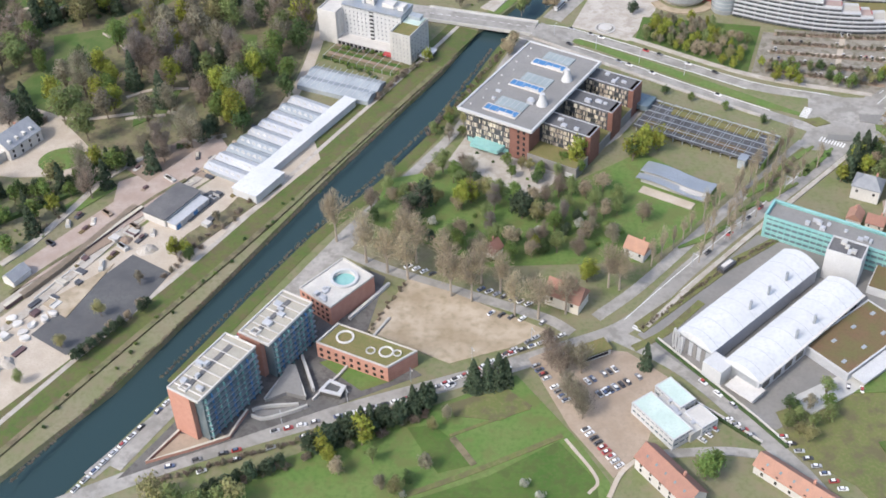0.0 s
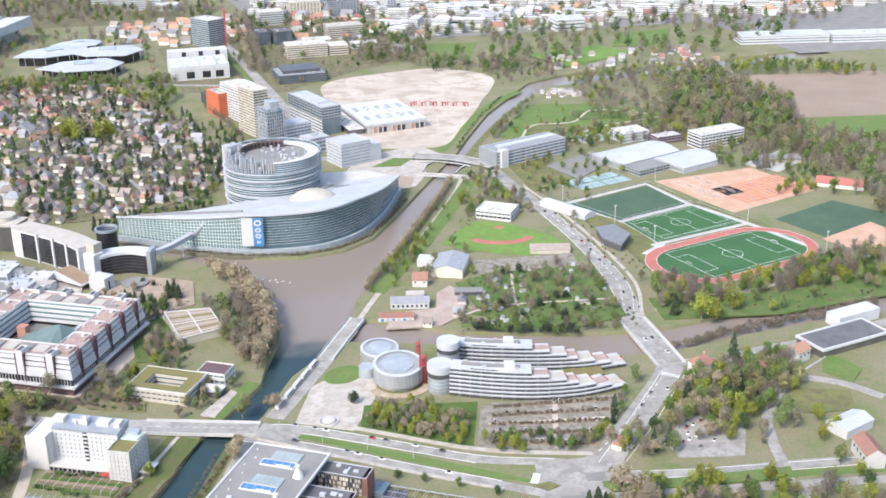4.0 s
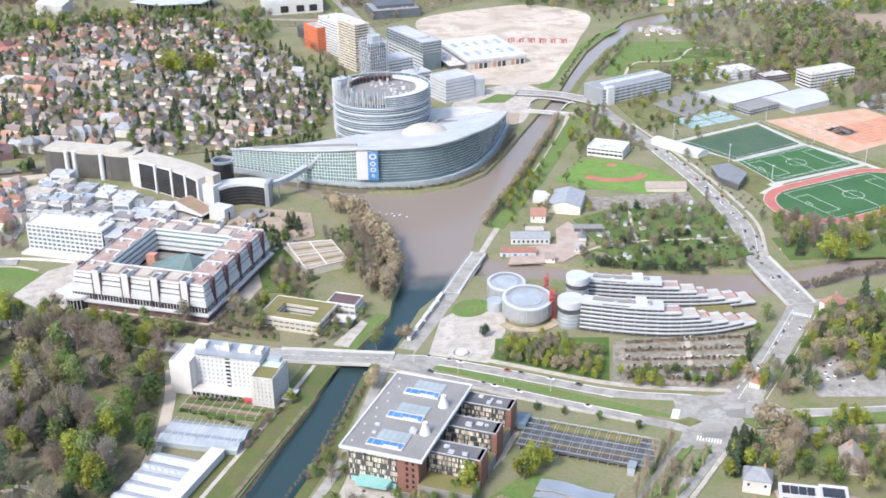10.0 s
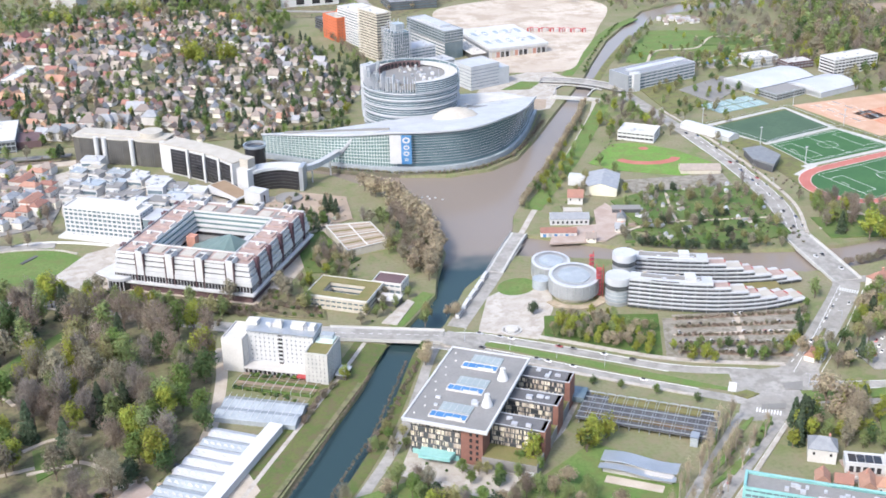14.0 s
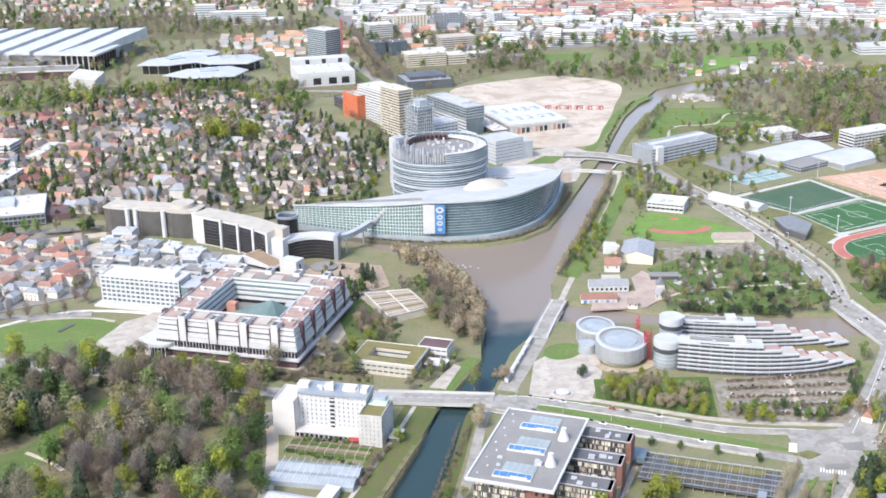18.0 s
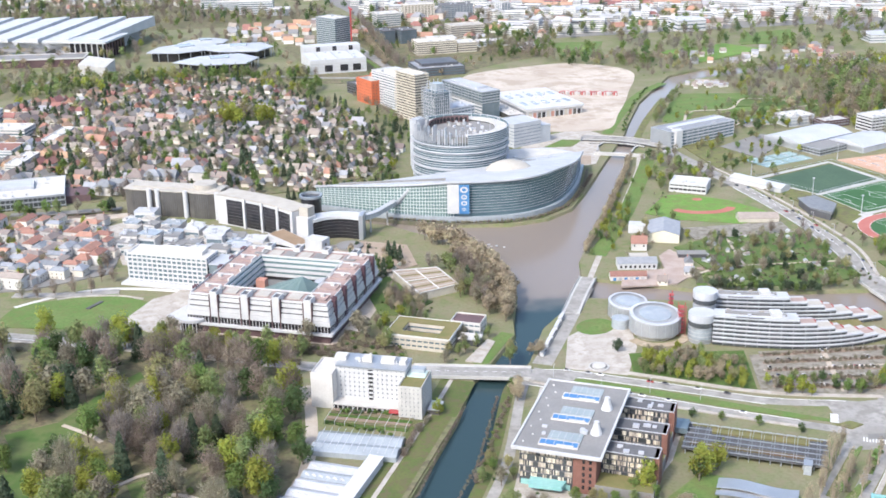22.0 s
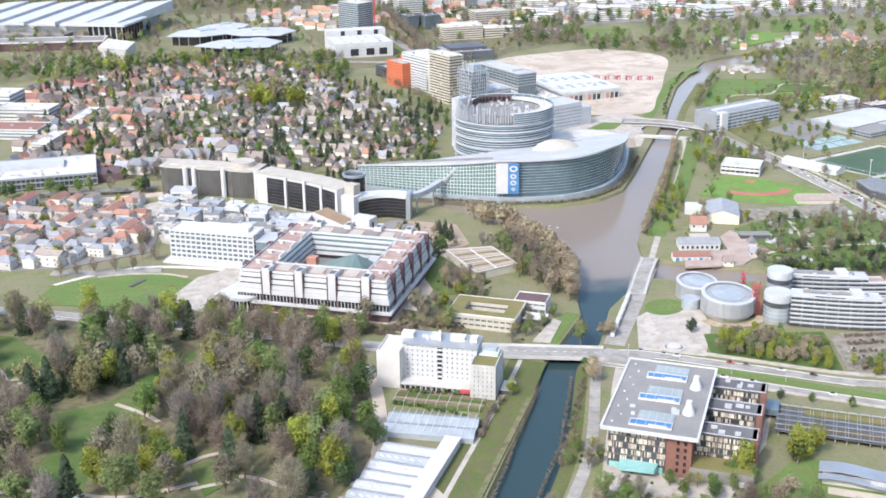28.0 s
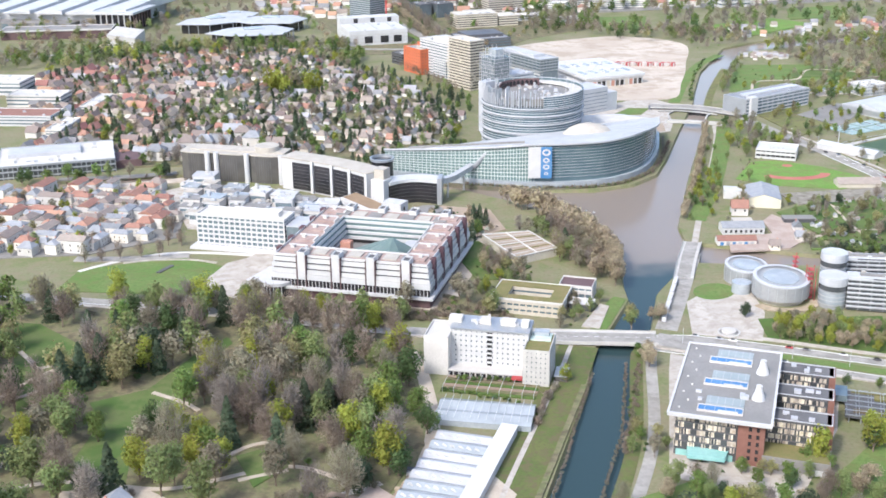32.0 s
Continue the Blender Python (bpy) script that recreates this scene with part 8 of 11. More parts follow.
gable_house(t, 27, 9, 3.6, 2.4, M_OFFWHITE, M_TILE, pose(0, 0, 0))
for k in range(6):
    part("boat_door", box(2.4, 0.2, 0.2, 2.6, M_STEEL if k % 2 else M_BLUEPANEL, -10.5 + k * 4.2, -4.56), t)


def long_house(x, y, lx, ly, h, rise, ang, label):
    t = thing("tiled_long_house", label, "house", x, y, ang)
    gable_house(t, lx, ly, h, rise, M_OFFWHITE, M_TILE, pose(0, 0, 0), lap=0.6)
    for k in range(5):
        part("roof_window", box(0.9, 1.2, 0, 0.2, M_GLASS), t, at=pose(-lx * 0.36 + k * lx * 0.18, -ly * 0.27, h + rise * 0.5, 35))
        for f in range(2):
            part("window", box(1.1, 0.2, 1.2 + f * 3, 2.8 + f * 3, M_DARKGLASS), t, at=(-lx * 0.38 + k * lx * 0.19, -ly / 2 - 0.04, 0))
    part("chimney", box(1, 1, h, h + rise + 1.4, M_BRICK, lx * 0.2, 1.5), t)


long_house(81, 306, 30, 11, 7, 5, -56, "cream long house with an orange tiled roof and roof windows")
long_house(131, 303, 34, 9, 5, 3.6, -45, "white range with an orange tiled roof beside parked cars")
TOWN_GAPS = [[(380, 1600), (640, 1570), (960, 1560), (960, 1830), (430, 1840)], [(425, 1660), (540, 1670), (560, 1830), (420, 1830)]]
for i in range(520):
    x, y = hrnd.uniform(250, 1500), hrnd.uniform(1850, 2700)
    if any(in_outline(x, y, k) for k in TOWN_GAPS):
        continue
    house(x, y, hrnd.uniform(-40, 0), hrnd.choice((0, 2, 4)), hrnd.choice((0, 0, 0, 1)), hrnd.choice((0, 1, 1, 2, 2)), scale=hrnd.uniform(1.0, 1.6))
for i in range(240):
    x, y = hrnd.uniform(-520, 250), hrnd.uniform(2420, 2860)
    house(x, y, hrnd.uniform(-40, 0), hrnd.choice((0, 2, 4)), hrnd.choice((0, 0, 1)), hrnd.choice((0, 0, 1, 2)), scale=hrnd.uniform(0.9, 1.4))
for i in range(60):
    x, y = hrnd.uniform(-30, 190), hrnd.uniform(1905, 2120)
    if x < 90 or y > 1960:
        house(x, y, hrnd.uniform(-40, 0), hrnd.choice((0, 2)), 0, hrnd.choice((0, 1, 1, 2)), scale=1.1)
for i in range(60):
    x, y = hrnd.uniform(560, 820), hrnd.uniform(1500, 1640)
    if y > 1560 or x > 760:
        house(x, y, hrnd.uniform(-40, 0), hrnd.choice((0, 3)), 0, hrnd.choice((0, 1, 2)), scale=0.9)
for i in range(26):
    house(hrnd.uniform(512, 556), hrnd.uniform(1418, 1452), -30, 3, 0, hrnd.choice((0, 2)), scale=0.6)
join_houses()

# ---------------------------------------------------------------- modern blocks north of the parliament
def tower_block(name, label, x, y, lx, ly, h, ang, floors, nx, ny, wall, glass, roof, sill=0.45, seed=0, units=4, **kw):
    t = thing(name, label, "building", x, y, ang)
    storeys(t, lx, ly, h, floors, nx, ny, wall, glass, roof, sill=sill, **kw)
    roof_units(t, lx, ly, h, units, seed)
    return t


def corner_block(name, label, corner, ang, w, d, h, floors, nx, ny, wall, glass, roof, **kw):
    """A framed block given by its nearest corner: w along the street, d to the rear."""
    a = radians(ang)
    return tower_block(name, label, corner[0] + w / 2 * math.cos(a) - d / 2 * math.sin(a), corner[1] + w / 2 * math.sin(a) + d / 2 * math.cos(a), w, d, h, ang, floors, nx, ny, wall, glass, roof, **kw)


t = corner_block("orange_block", "bright orange clad office block", (96, 1452), 20, 32, 36, 29, 8, 7, 7, M_ORANGE, M_SMOKED, M_ROOFTAN, sill=0.66, seed=1, pier=2.4)
for k in range(9):
    part("shutter", box(2.4, 0.3, 0, 1.9, M_ORANGE), t, at=(-13 + (k * 7) % 27, -18.1, 3.4 + (k * 5) % 8 * 3.0))
part("rear_step", box(10, 30, 29, 33, M_ORANGE, 8, 2), t)
corner_block("black_block", "small black clad block beside the orange one", (88, 1516), 20, 14, 24, 13, 4, 0, 0, M_DARKSTEEL, M_DARKGLASS, M_ROOFDARK, sill=0.6, seed=2)
corner_block("pale_mid_block", "pale slender block between two towers", (118, 1420), 20, 14, 26, 19, 6, 5, 6, M_WHITE, M_GLASS, M_ROOFPALE, sill=0.45, seed=3)
t = corner_block("lattice_tower", "beige tower wrapped in balconies and scaffolding", (128, 1350), 22, 20, 42, 54, 17, 0, 0, M_BEIGE, M_SMOKED, M_ROOFPALE, sill=0.42, seed=4, depth=1.7)
lrnd = random.Random(44)
for k in range(34):
    f, side = lrnd.randrange(17), lrnd.random() < 0.35
    at = (lrnd.uniform(-9, 9), -22.1, f * 3.3 + 1.3) if side else (-10.6, lrnd.uniform(-20, 20), f * 3.3 + 1.3)
    part("slatted_screen", box(2.6, 0.2, 0, 2.0, M_BEIGE) if side else box(0.2, 2.6, 0, 2.0, M_BEIGE), t, at=at)
t = corner_block("white_stepped_block", "white stepped slab behind the lattice tower", (122, 1418), 22, 26, 58, 40, 12, 0, 0, M_WHITE, M_GLASS, M_ROOFPALE, sill=0.6, seed=5)
part("upper_step", box(18, 30, 40, 45, M_WHITE, 0, -8), t)
t = thing("steel_lattice_tower", "slender glazed tower in a pale steel lattice", "building", 140, 1294, 22)
t.scale = (0.78, 0.78, 0.96)
part("core", box(24, 28, 0, 50, M_GLASS), t)
part("high_core", box(14, 16, 50, 58, M_PALEGLASS, 3, 2), t)
for f in range(13):
    part("ring_beam", band(rect(29, 33), rect(28, 32), 5 + f * 4, 5.5 + f * 4, M_METAL), t)
for k in range(9):
    for sx, sy in ((-14.3 + k * 3.57, -16.3), (-14.3 + k * 3.57, 16.3), (-14.3, -16.3 + k * 4.07), (14.3, -16.3 + k * 4.07)):
        part("strut", box(0.6, 0.6, 0, lrnd.choice((44, 50, 54, 57, 60)), M_WHITEMETAL), t, at=(sx, sy, 0))
for k in range(8):
    part("brace", box(0.4, 0.4, 0, 17, M_METAL), t, at=pose(-13 + (k % 4) * 7, -16.6, 4 + (k // 4) * 24, 0, 24 if k % 2 else -24, 0))
    part("brace", box(0.4, 0.4, 0, 17, M_METAL), t, at=pose(-14.6, -14 + (k % 4) * 7, 4 + (k // 4) * 24, 24 if k % 2 else -24, 0, 0))
t = corner_block("blue_glass_tower", "long blue glass office over a white base", (204, 1334), 18, 23, 86, 19, 5, 5, 0, M_WHITE, M_GLASS, M_METAL, sill=0.55, seed=6)
storeys(t, 25, 88, 13, 4, 6, 12, M_STEEL, M_GLASS, M_METAL, z=19.9, sill=0.35, pier=0.3, depth=0.3)
part("roof_house", box(15, 58, 32.9, 35.5, M_METAL, 0, 4), t)
part("blue_end", box(24, 0.6, 0, 19.6, M_GLASS, 0, -43.4), t)
corner_block("silver_block", "silver glazed block behind the tower", (152, 1290), 20, 36, 28, 26, 7, 8, 6, M_METAL, M_GLASS, M_METAL, sill=0.5, seed=7)
corner_block("silver_low_block", "low silver wing behind the tower", (176, 1262), 20, 26, 22, 17, 4, 6, 5, M_METAL, M_GLASS, M_METAL, sill=0.5, seed=8)
t = thing("white_market_hall", "broad white flat-roofed hall with a colonnaded front", "hall", 284, 1378, 8)
part("wall", box(72, 98, 0, 9, M_OFFWHITE), t)
part("roof", box(75, 101, 9, 12, M_WHITE), t)
part("dark_side", box(0.8, 94, 0.5, 8.4, M_SLATE, -36.4, 0), t)
for k in range(12):
    part("shop_front", box(4.2, 0.4, 0.4, 6.5, (M_BEIGE, M_DARKGLASS, M_SMOKED, M_BRICK)[k * 7 % 4], -32 + k * 5.8, -49.2), t)
    part("column", box(0.9, 0.9, 0, 9, M_WHITE, -35 + k * 5.8, -50), t)
for k in range(10):
    part("rooflight", box(5, 16, 12, 12.7, M_PALEGLASS), t, at=(-28 + (k % 5) * 14, -24 + (k // 5) * 42, 0))
roof_units(t, 64, 90, 12, 26, 11, M_OFFWHITE)
t = thing("terrace_range", "low dark terrace range beside the market hall", "building", 236, 1372, 8)
part("wall", box(18, 92, 0, 6, M_SMOKED), t)
part("roof", box(19, 93, 6, 6.6, M_ROOFPALE), t)
for k in range(14):
    part("roof_box", box(3, 3, 6.6, 8.6, M_OFFWHITE), t, at=((k % 2) * 7 - 3.5, -40 + k * 6, 0))
for k in range(22):
    t = thing("red_container", "red shipping container in a row on the site", "container", 336 + k * 3.1 + (k % 3), 1437 - k * 1.2 + (k % 2) * 4, 6, group="container row")
    part("shell", box(4.2, 2.6, 0, 4.6, M_RED if k % 4 != 2 else M_OFFWHITE), t)
    part("door", box(2.2, 0.12, 0.4, 4.2, M_OFFWHITE, 0, -1.35), t)
t = corner_block("white_conference_block", "large white block with dark square openings", (50, 1666), 2, 80, 66, 19, 4, 0, 0, M_WHITE, M_CONC, M_WHITE, sill=0.8, seed=12, units=6)
for k, x in enumerate((-14, 8, 26)):
    part("dark_opening", box(11, 0.6, 3, 12, M_DARKGLASS, x, -33.2), t)
for k in range(3):
    part("roof_strip", box(1.2, 56, 19.9, 20.6, M_METAL, -24 + k * 24, 0), t)
t = thing("white_conference_wing", "white rear wing with dark square vents", "building", 92, 1752, 2)
part("wall", box(84, 22, 0, 26, M_WHITE), t)
for k in range(3):
    part("vent", box(6, 0.6, 17, 25, M_DARKGLASS, -20 + k * 24, -11.2), t)
corner_block("grey_glass_tower", "square grey glass high-rise tower", (120, 1880), 34, 32, 44, 42, 13, 0, 0, M_STEEL, M_GLASS, M_ROOFPALE, sill=0.4, seed=13, depth=0.25)
t = thing("construction_crane", "red tower crane beside the high-rise", "crane", 146, 1886)
part("mast", box(2.2, 2.2, 0, 58, M_RED), t)
part("jib", box(2, 30, 56, 58, M_RED), t)
corner_block("striped_office", "long white office with pale window stripes", (224, 1762), 2, 62, 34, 19, 6, 0, 0, M_BEIGE, M_SMOKED, M_ROOFPALE, sill=0.58, seed=14, units=8)
corner_block("striped_office_low", "lower wing of the striped office", (288, 1766), 2, 30, 34, 14, 4, 0, 0, M_BEIGE, M_SMOKED, M_ROOFPALE, sill=0.55, seed=15)
corner_block("striped_rear_office", "pinkish striped office with a rounded plan", (308, 1886), 4, 58, 34, 20, 6, 0, 0, M_ROOFTAN, M_SMOKED, M_ROOFTAN, sill=0.55, seed=19, units=8)
corner_block("white_institute", "white low institute with roof terraces", (262, 1840), 0, 44, 30, 9, 3, 0, 0, M_WHITE, M_GLASS, M_ROOFPALE, sill=0.6, seed=20)
corner_block("white_institute", "white low institute among gardens", (330, 1800), 0, 50, 24, 8, 2, 0, 0, M_WHITE, M_GLASS, M_ROOFPALE, sill=0.6, seed=21)
corner_block("pale_pavilion", "small white pavilion block among trees", (384, 1752), 0, 30, 22, 8, 2, 0, 0, M_WHITE, M_GLASS, M_ROOFPALE, sill=0.6, seed=22)
t = corner_block("dark_blue_block", "dark blue-grey block with terraces and roof plant", (190, 1602), 3, 66, 58, 11, 3, 0, 0, M_DARKSTEEL, M_GLASS, M_SLATE, sill=0.5, seed=16, units=16)
part("upper_floor", box(52, 38, 11, 15, M_DARKSTEEL, 2, 6), t)
corner_block("dark_glass_office", "dark blue glass mid-rise office", (196, 1872), 14, 20, 36, 20, 6, 0, 0, M_DARKSTEEL, M_GLASS, M_ROOFDARK, sill=0.3, seed=17)
corner_block("dark_glass_office", "second dark blue glass office", (222, 1868), 14, 28, 36, 20, 6, 0, 0, M_DARKSTEEL, M_GLASS, M_ROOFDARK, sill=0.3, seed=18)
corner_block("pale_tower", "pale concrete mid-rise with window bands", (218, 2040), 6, 42, 34, 22, 6, 0, 0, M_CONC, M_GLASS, M_ROOFPALE, sill=0.5, seed=23)
corner_block("pink_slab", "pinkish concrete slab with vertical strips", (276, 2096), 0, 56, 22, 27, 9, 9, 0, M_BEIGE, M_SMOKED, M_ROOFPALE, sill=0.5, seed=24, pier=2.5)
corner_block("dark_slab", "dark grey apartment slab", (344, 2096), 0, 58, 26, 24, 7, 10, 0, M_SLATE, M_GLASS, M_ROOFDARK, sill=0.4, seed=25, pier=1.5)
corner_block("small_tower", "slim white and blue apartment tower", (442, 2052), 20, 20, 20, 29, 10, 3, 3, M_WHITE, M_GLASS, M_ROOFPALE, sill=0.4, seed=26, pier=1.5)


def star_pavilion(x, y, r, h, ang, label, seed):
    """A dark glazed pavilion under a broad faceted roof of folded sheets."""
    t = thing("star_pavilion", label, "pavilion", x, y, ang, group="folded-roof pavilions")
    n = 6
    ring = [(r * (1.0 if k % 2 else 0.86) * math.cos(2 * math.pi * k / n), r * 0.72 * (1.0 if k % 2 else 0.86) * math.sin(2 * math.pi * k / n)) for k in range(n)]
    part("glazing", prism([(a * 0.86, b * 0.86) for a, b in ring], 0, h, M_DARKGLASS), t)
    v = [(a, b, h) for a, b in ring] + [(a, b, h + 1.2) for a, b in ring] + [(0, 0, h + 5)]
    f = [(i, (i + 1) % n, n + (i + 1) % n, n + i) for i in range(n)] + [(n + i, n + (i + 1) % n, 2 * n) for i in range(n)] + [tuple(range(n - 1, -1, -1))]
    part("folded_roof", mesh_of("roof", v, f, M_METAL), t, label="pale folded metal roof")
    for k in range(18):
        a = 2 * math.pi * k / 18
        part("column", box(0.8, 0.8, 0, h, M_STEEL), t, at=(r * 0.84 * math.cos(a), r * 0.6 * math.sin(a), 0))
    part("rooflight", box(r * 0.4, r * 0.3, h + 3.2, h + 5.6, M_PALEGLASS), t)


star_pavilion(-68, 1754, 66, 12, 2, "dark glass pavilion under a folded pale roof", 1)
star_pavilion(-112, 1862, 62, 13, 24, "rear glass pavilion under a folded blue-grey roof", 2)
star_pavilion(-34, 1842, 62, 13, -8, "side glass pavilion under a folded blue-grey roof", 3)
star_pavilion(-78, 1935, 44, 9, 10, "rear pavilion under a pale arched roof", 4)
t = thing("fair_hall", "large fair hall with staggered white roof sheets", "hall", -330, 2040, -24)
part("wall", box(270, 160, 0, 20, M_METAL), t)
for k in range(6):
    x = -150 + k * 50
    part("roof_sheet", prism([(x, -92), (x + 44, -92), (x + 58, 86), (x + 14, 86)], 21, 23, M_ROOFLIGHT, top_z=[20 + k, 24 + k, 32 + k, 28 + k]), t)
part("low_front", box(190, 30, 0, 11, M_ROOFGREY, -30, -96), t)
for k in range(12):
    part("front_window", box(10, 0.5, 2, 9, M_GLASS, -116 + k * 15.6, -111.3), t)
part("portal", box(56, 70, 0, 24, M_DARKGLASS, 128, -66), t)
part("portal_roof", box(66, 84, 24, 27, M_ROOFLIGHT, 128, -66), t)
for k in range(7):
    part("portal_column", box(1.6, 1.6, 0, 24, M_WHITE, 100 + k * 9, -102.5), t)
    part("side_column", box(1.6, 1.6, 0, 24, M_PURPLE, 157.5, -98 + k * 10), t)
t = thing("long_brown_hall", "long low brown hall with a white roof edge", "hall", -330, 1868, -8)
part("wall", box(150, 40, 0, 11, M_PURPLE), t)
part("roof", box(152, 42, 11, 12, M_ROOFGREY), t)
part("edge", band(rect(153, 43), rect(150, 40), 11, 13, M_OFFWHITE), t)
t = thing("grey_wedge_block", "grey concrete block with a sloping roof", "building", -238, 1772, -24)
part("wall", prism(rect(40, 34), 0, 14, M_CONC, top_z=[16, 12, 18, 22]), t)
t = tower_block("school_block", "glazed two-storey school with pale roofs", -300, 1158, 96, 66, 11, 2, 2, 24, 8, M_STEEL, M_HALLGLASS, M_ROOFPALE, 0.25, 22, 16, base=1)
part("upper_roof", box(60, 24, 11, 14, M_METAL, -10, 8), t)
part("brick_side", box(24, 30, 0, 7, M_PURPLE, 58, -10), t)
for i, (x, y, lx, ly, h) in enumerate(((-330, 1420, 60, 30, 12), (-345, 1340, 80, 34, 10), (-300, 1280, 16, 50, 9), (-370, 1500, 50, 40, 14), (-270, 1380, 14, 60, 9), (-420, 1280, 50, 40, 12))):
    tower_block("white_institution", "white flat-roofed institution building", x, y, lx, ly, h, -20, 3, 0, 0, M_WHITE if i % 2 else M_OFFWHITE, M_GLASS, M_TILE if i == 1 else M_ROOFPALE, 0.55, 30 + i, 5)
t = thing("broadcast_mast", "red and white lattice mast", "mast", -386, 1395)
for k in range(6):
    part("mast_section", box(6 - k * 0.8, 6 - k * 0.8, k * 14, k * 14 + 14, M_WHITE if k % 2 else M_RED), t)
# white slabs and offices of the far town
for x, y, lx, ly, h in ((-40, 2372, 40, 18, 26), (-4, 2340, 60, 18, 16), (36, 2276, 62, 26, 24), (74, 2250, 40, 30, 12)):
    t = thing("apartment_slab", "white apartment slab beyond the wood", "building", x, y, -12, group="apartment slabs")
    storeys(t, lx, ly, h, 6, 0, 0, M_WHITE, M_GLASS, M_ROOFPALE, sill=0.5)
for x, y, lx, ly, h, ang in ((470, 1930, 110, 40, 12, -8), (620, 1960, 130, 46, 14, -8), (560, 1900, 90, 40, 9, -8), (980, 1650, 140, 40, 12, -10), (1100, 1620, 100, 36, 12, -10), (560, 2040, 100, 50, 16, 0), (700, 1850, 50, 40, 18, 0)):
    t = thing("white_works_hall", "long white works hall with band windows", "hall", x, y, ang, group="works halls")
    storeys(t, lx, ly, h, 3, 0, 0, M_WHITE, M_GLASS, M_WHITEMETAL, sill=0.65)
    roof_units(t, lx, ly, h, 5, int(x))

def far_town():
    """The pale blocks of the far town, joined by material: walls with window bands, and flat or tiled roofs."""
    sets = {"walls": ([], []), "window_bands": ([], []), "roofs": ([], []), "red_roofs": ([], [])}
    def add(key, lx, ly, z0, z1, m):
        vs, fs = sets[key]
        b = len(vs)
        vs += [tuple(m @ Vector((x, y, z))) for z in (z0, z1) for x, y in rect(lx, ly)]
        fs += [tuple(b + i for i in q) for q in ((0, 1, 5, 4), (1, 2, 6, 5), (2, 3, 7, 6), (3, 0, 4, 7), (4, 5, 6, 7))]
    def gable(lx, ly, z, rise, m):
        vs, fs = sets["red_roofs"]
        b = len(vs)
        vs += [tuple(m @ Vector(p)) for p in ((-lx / 2, -ly / 2, z), (lx / 2, -ly / 2, z), (lx / 2, ly / 2, z), (-lx / 2, ly / 2, z), (-lx / 2, 0, z + rise), (lx / 2, 0, z + rise))]
        fs += [tuple(b + i for i in q) for q in ((0, 1, 5, 4), (2, 3, 4, 5), (0, 4, 3), (1, 2, 5))]
    for i in range(1500):
        x, y = hrnd.uniform(230, 1750), 1880 + 1000 * hrnd.random() ** 1.2
        if x < 420 and y < 2160 or any(in_outline(x, y, k) for k in TOWN_GAPS):
            continue
        red = in_outline(x, y, [(520, 2120), (1120, 1980), (1500, 2200), (1400, 2900), (300, 2900)])
        m = pose(x, y, 0, 0, 0, -24 + hrnd.choice((0, 0, 90)) + hrnd.uniform(-5, 5))
        lx, ly, n = (hrnd.uniform(18, 60), hrnd.uniform(11, 15), hrnd.randint(3, 5)) if red else (hrnd.uniform(16, 55), hrnd.uniform(12, 24), hrnd.randint(2, 7))
        for f in range(n):
            add("walls", lx, ly, f * 3.1, f * 3.1 + 1.9, m)
            add("window_bands", lx - 0.6, ly - 0.6, f * 3.1 + 1.9, f * 3.1 + 3.1, m)
        if red and hrnd.random() < 0.8:
            gable(lx + 0.8, ly + 0.8, n * 3.1, 4.5, m)
        else:
            add("roofs", lx + 0.4, ly + 0.4, n * 3.1, n * 3.1 + 0.9, m)
    t = tagged(new("far_town_blocks"), "pale blocks of the far town, past counting", "buildings", kind="stuff")
    mats = {"walls": FAR_WALLS[0], "window_bands": M_GLASS, "roofs": island(material("far_flat_roofs", (0.55, 0.54, 0.52), None, 0.85), 0.25), "red_roofs": island(material("far_red_tiles", (0.33, 0.185, 0.155), None, 0.85), 0.3)}
    for key, (vs, fs) in sets.items():
        part(key, mesh_of(key, vs, fs, mats[key]), t, kind="stuff")


far_town()

# ---------------------------------------------------------------- sports side
t = corner_block("riverside_office", "long glazed office with a blue-grey roof and pale bands", (358, 1152), 20, 94, 30, 17, 5, 12, 0, M_METAL, M_GLASS, M_SLATE, sill=0.42, seed=41, units=10, pier=0.4)
part("pale_roof_strip", box(80, 8, 17, 18.6, M_WHITEMETAL, 6, 2), t)
part("blue_end", box(1.0, 30.6, 0, 18, M_STEEL, -47.4, 0), t)
part("stair_tower", box(9, 8, 0, 19, M_WHITE, -38, -14), t)
corner_block("white_slab_office", "white slab office with dark window strips", (592, 1148), 12, 60, 24, 17, 5, 12, 0, M_WHITE, M_DARKGLASS, M_ROOFPALE, sill=0.5, seed=42, units=6)
barrel_hall("sports_hall", "white barrel-roofed metal sports hall", 512, 1142, 84, 48, 7, 4, 20, M_METAL, M_WHITEMETAL, 0)
barrel_hall("sports_hall", "second barrel-roofed sports hall", 556, 1108, 58, 46, 6, 4, 20, M_METAL, M_WHITEMETAL, 0)
t = thing("hall_foyer", "low grey glazed foyer between the sports halls", "building", 505, 1100, 20)
storeys(t, 42, 26, 6, 2, 10, 6, M_STEEL, M_HALLGLASS, M_ROOFGREY, sill=0.4)
tower_block("pool_hall", "stepped pool hall with red and blue fittings", 536, 1214, 34, 26, 11, 8, 3, 8, 5, M_WHITE, M_PALEGLASS, M_ROOFPALE, 0.4, 43, 8)
tower_block("pool_annex", "low pool annex with red roof pergolas", 572, 1196, 34, 20, 7, 8, 2, 8, 4, M_PURPLE, M_PALEGLASS, M_CONC, 0.4, 45, 6)
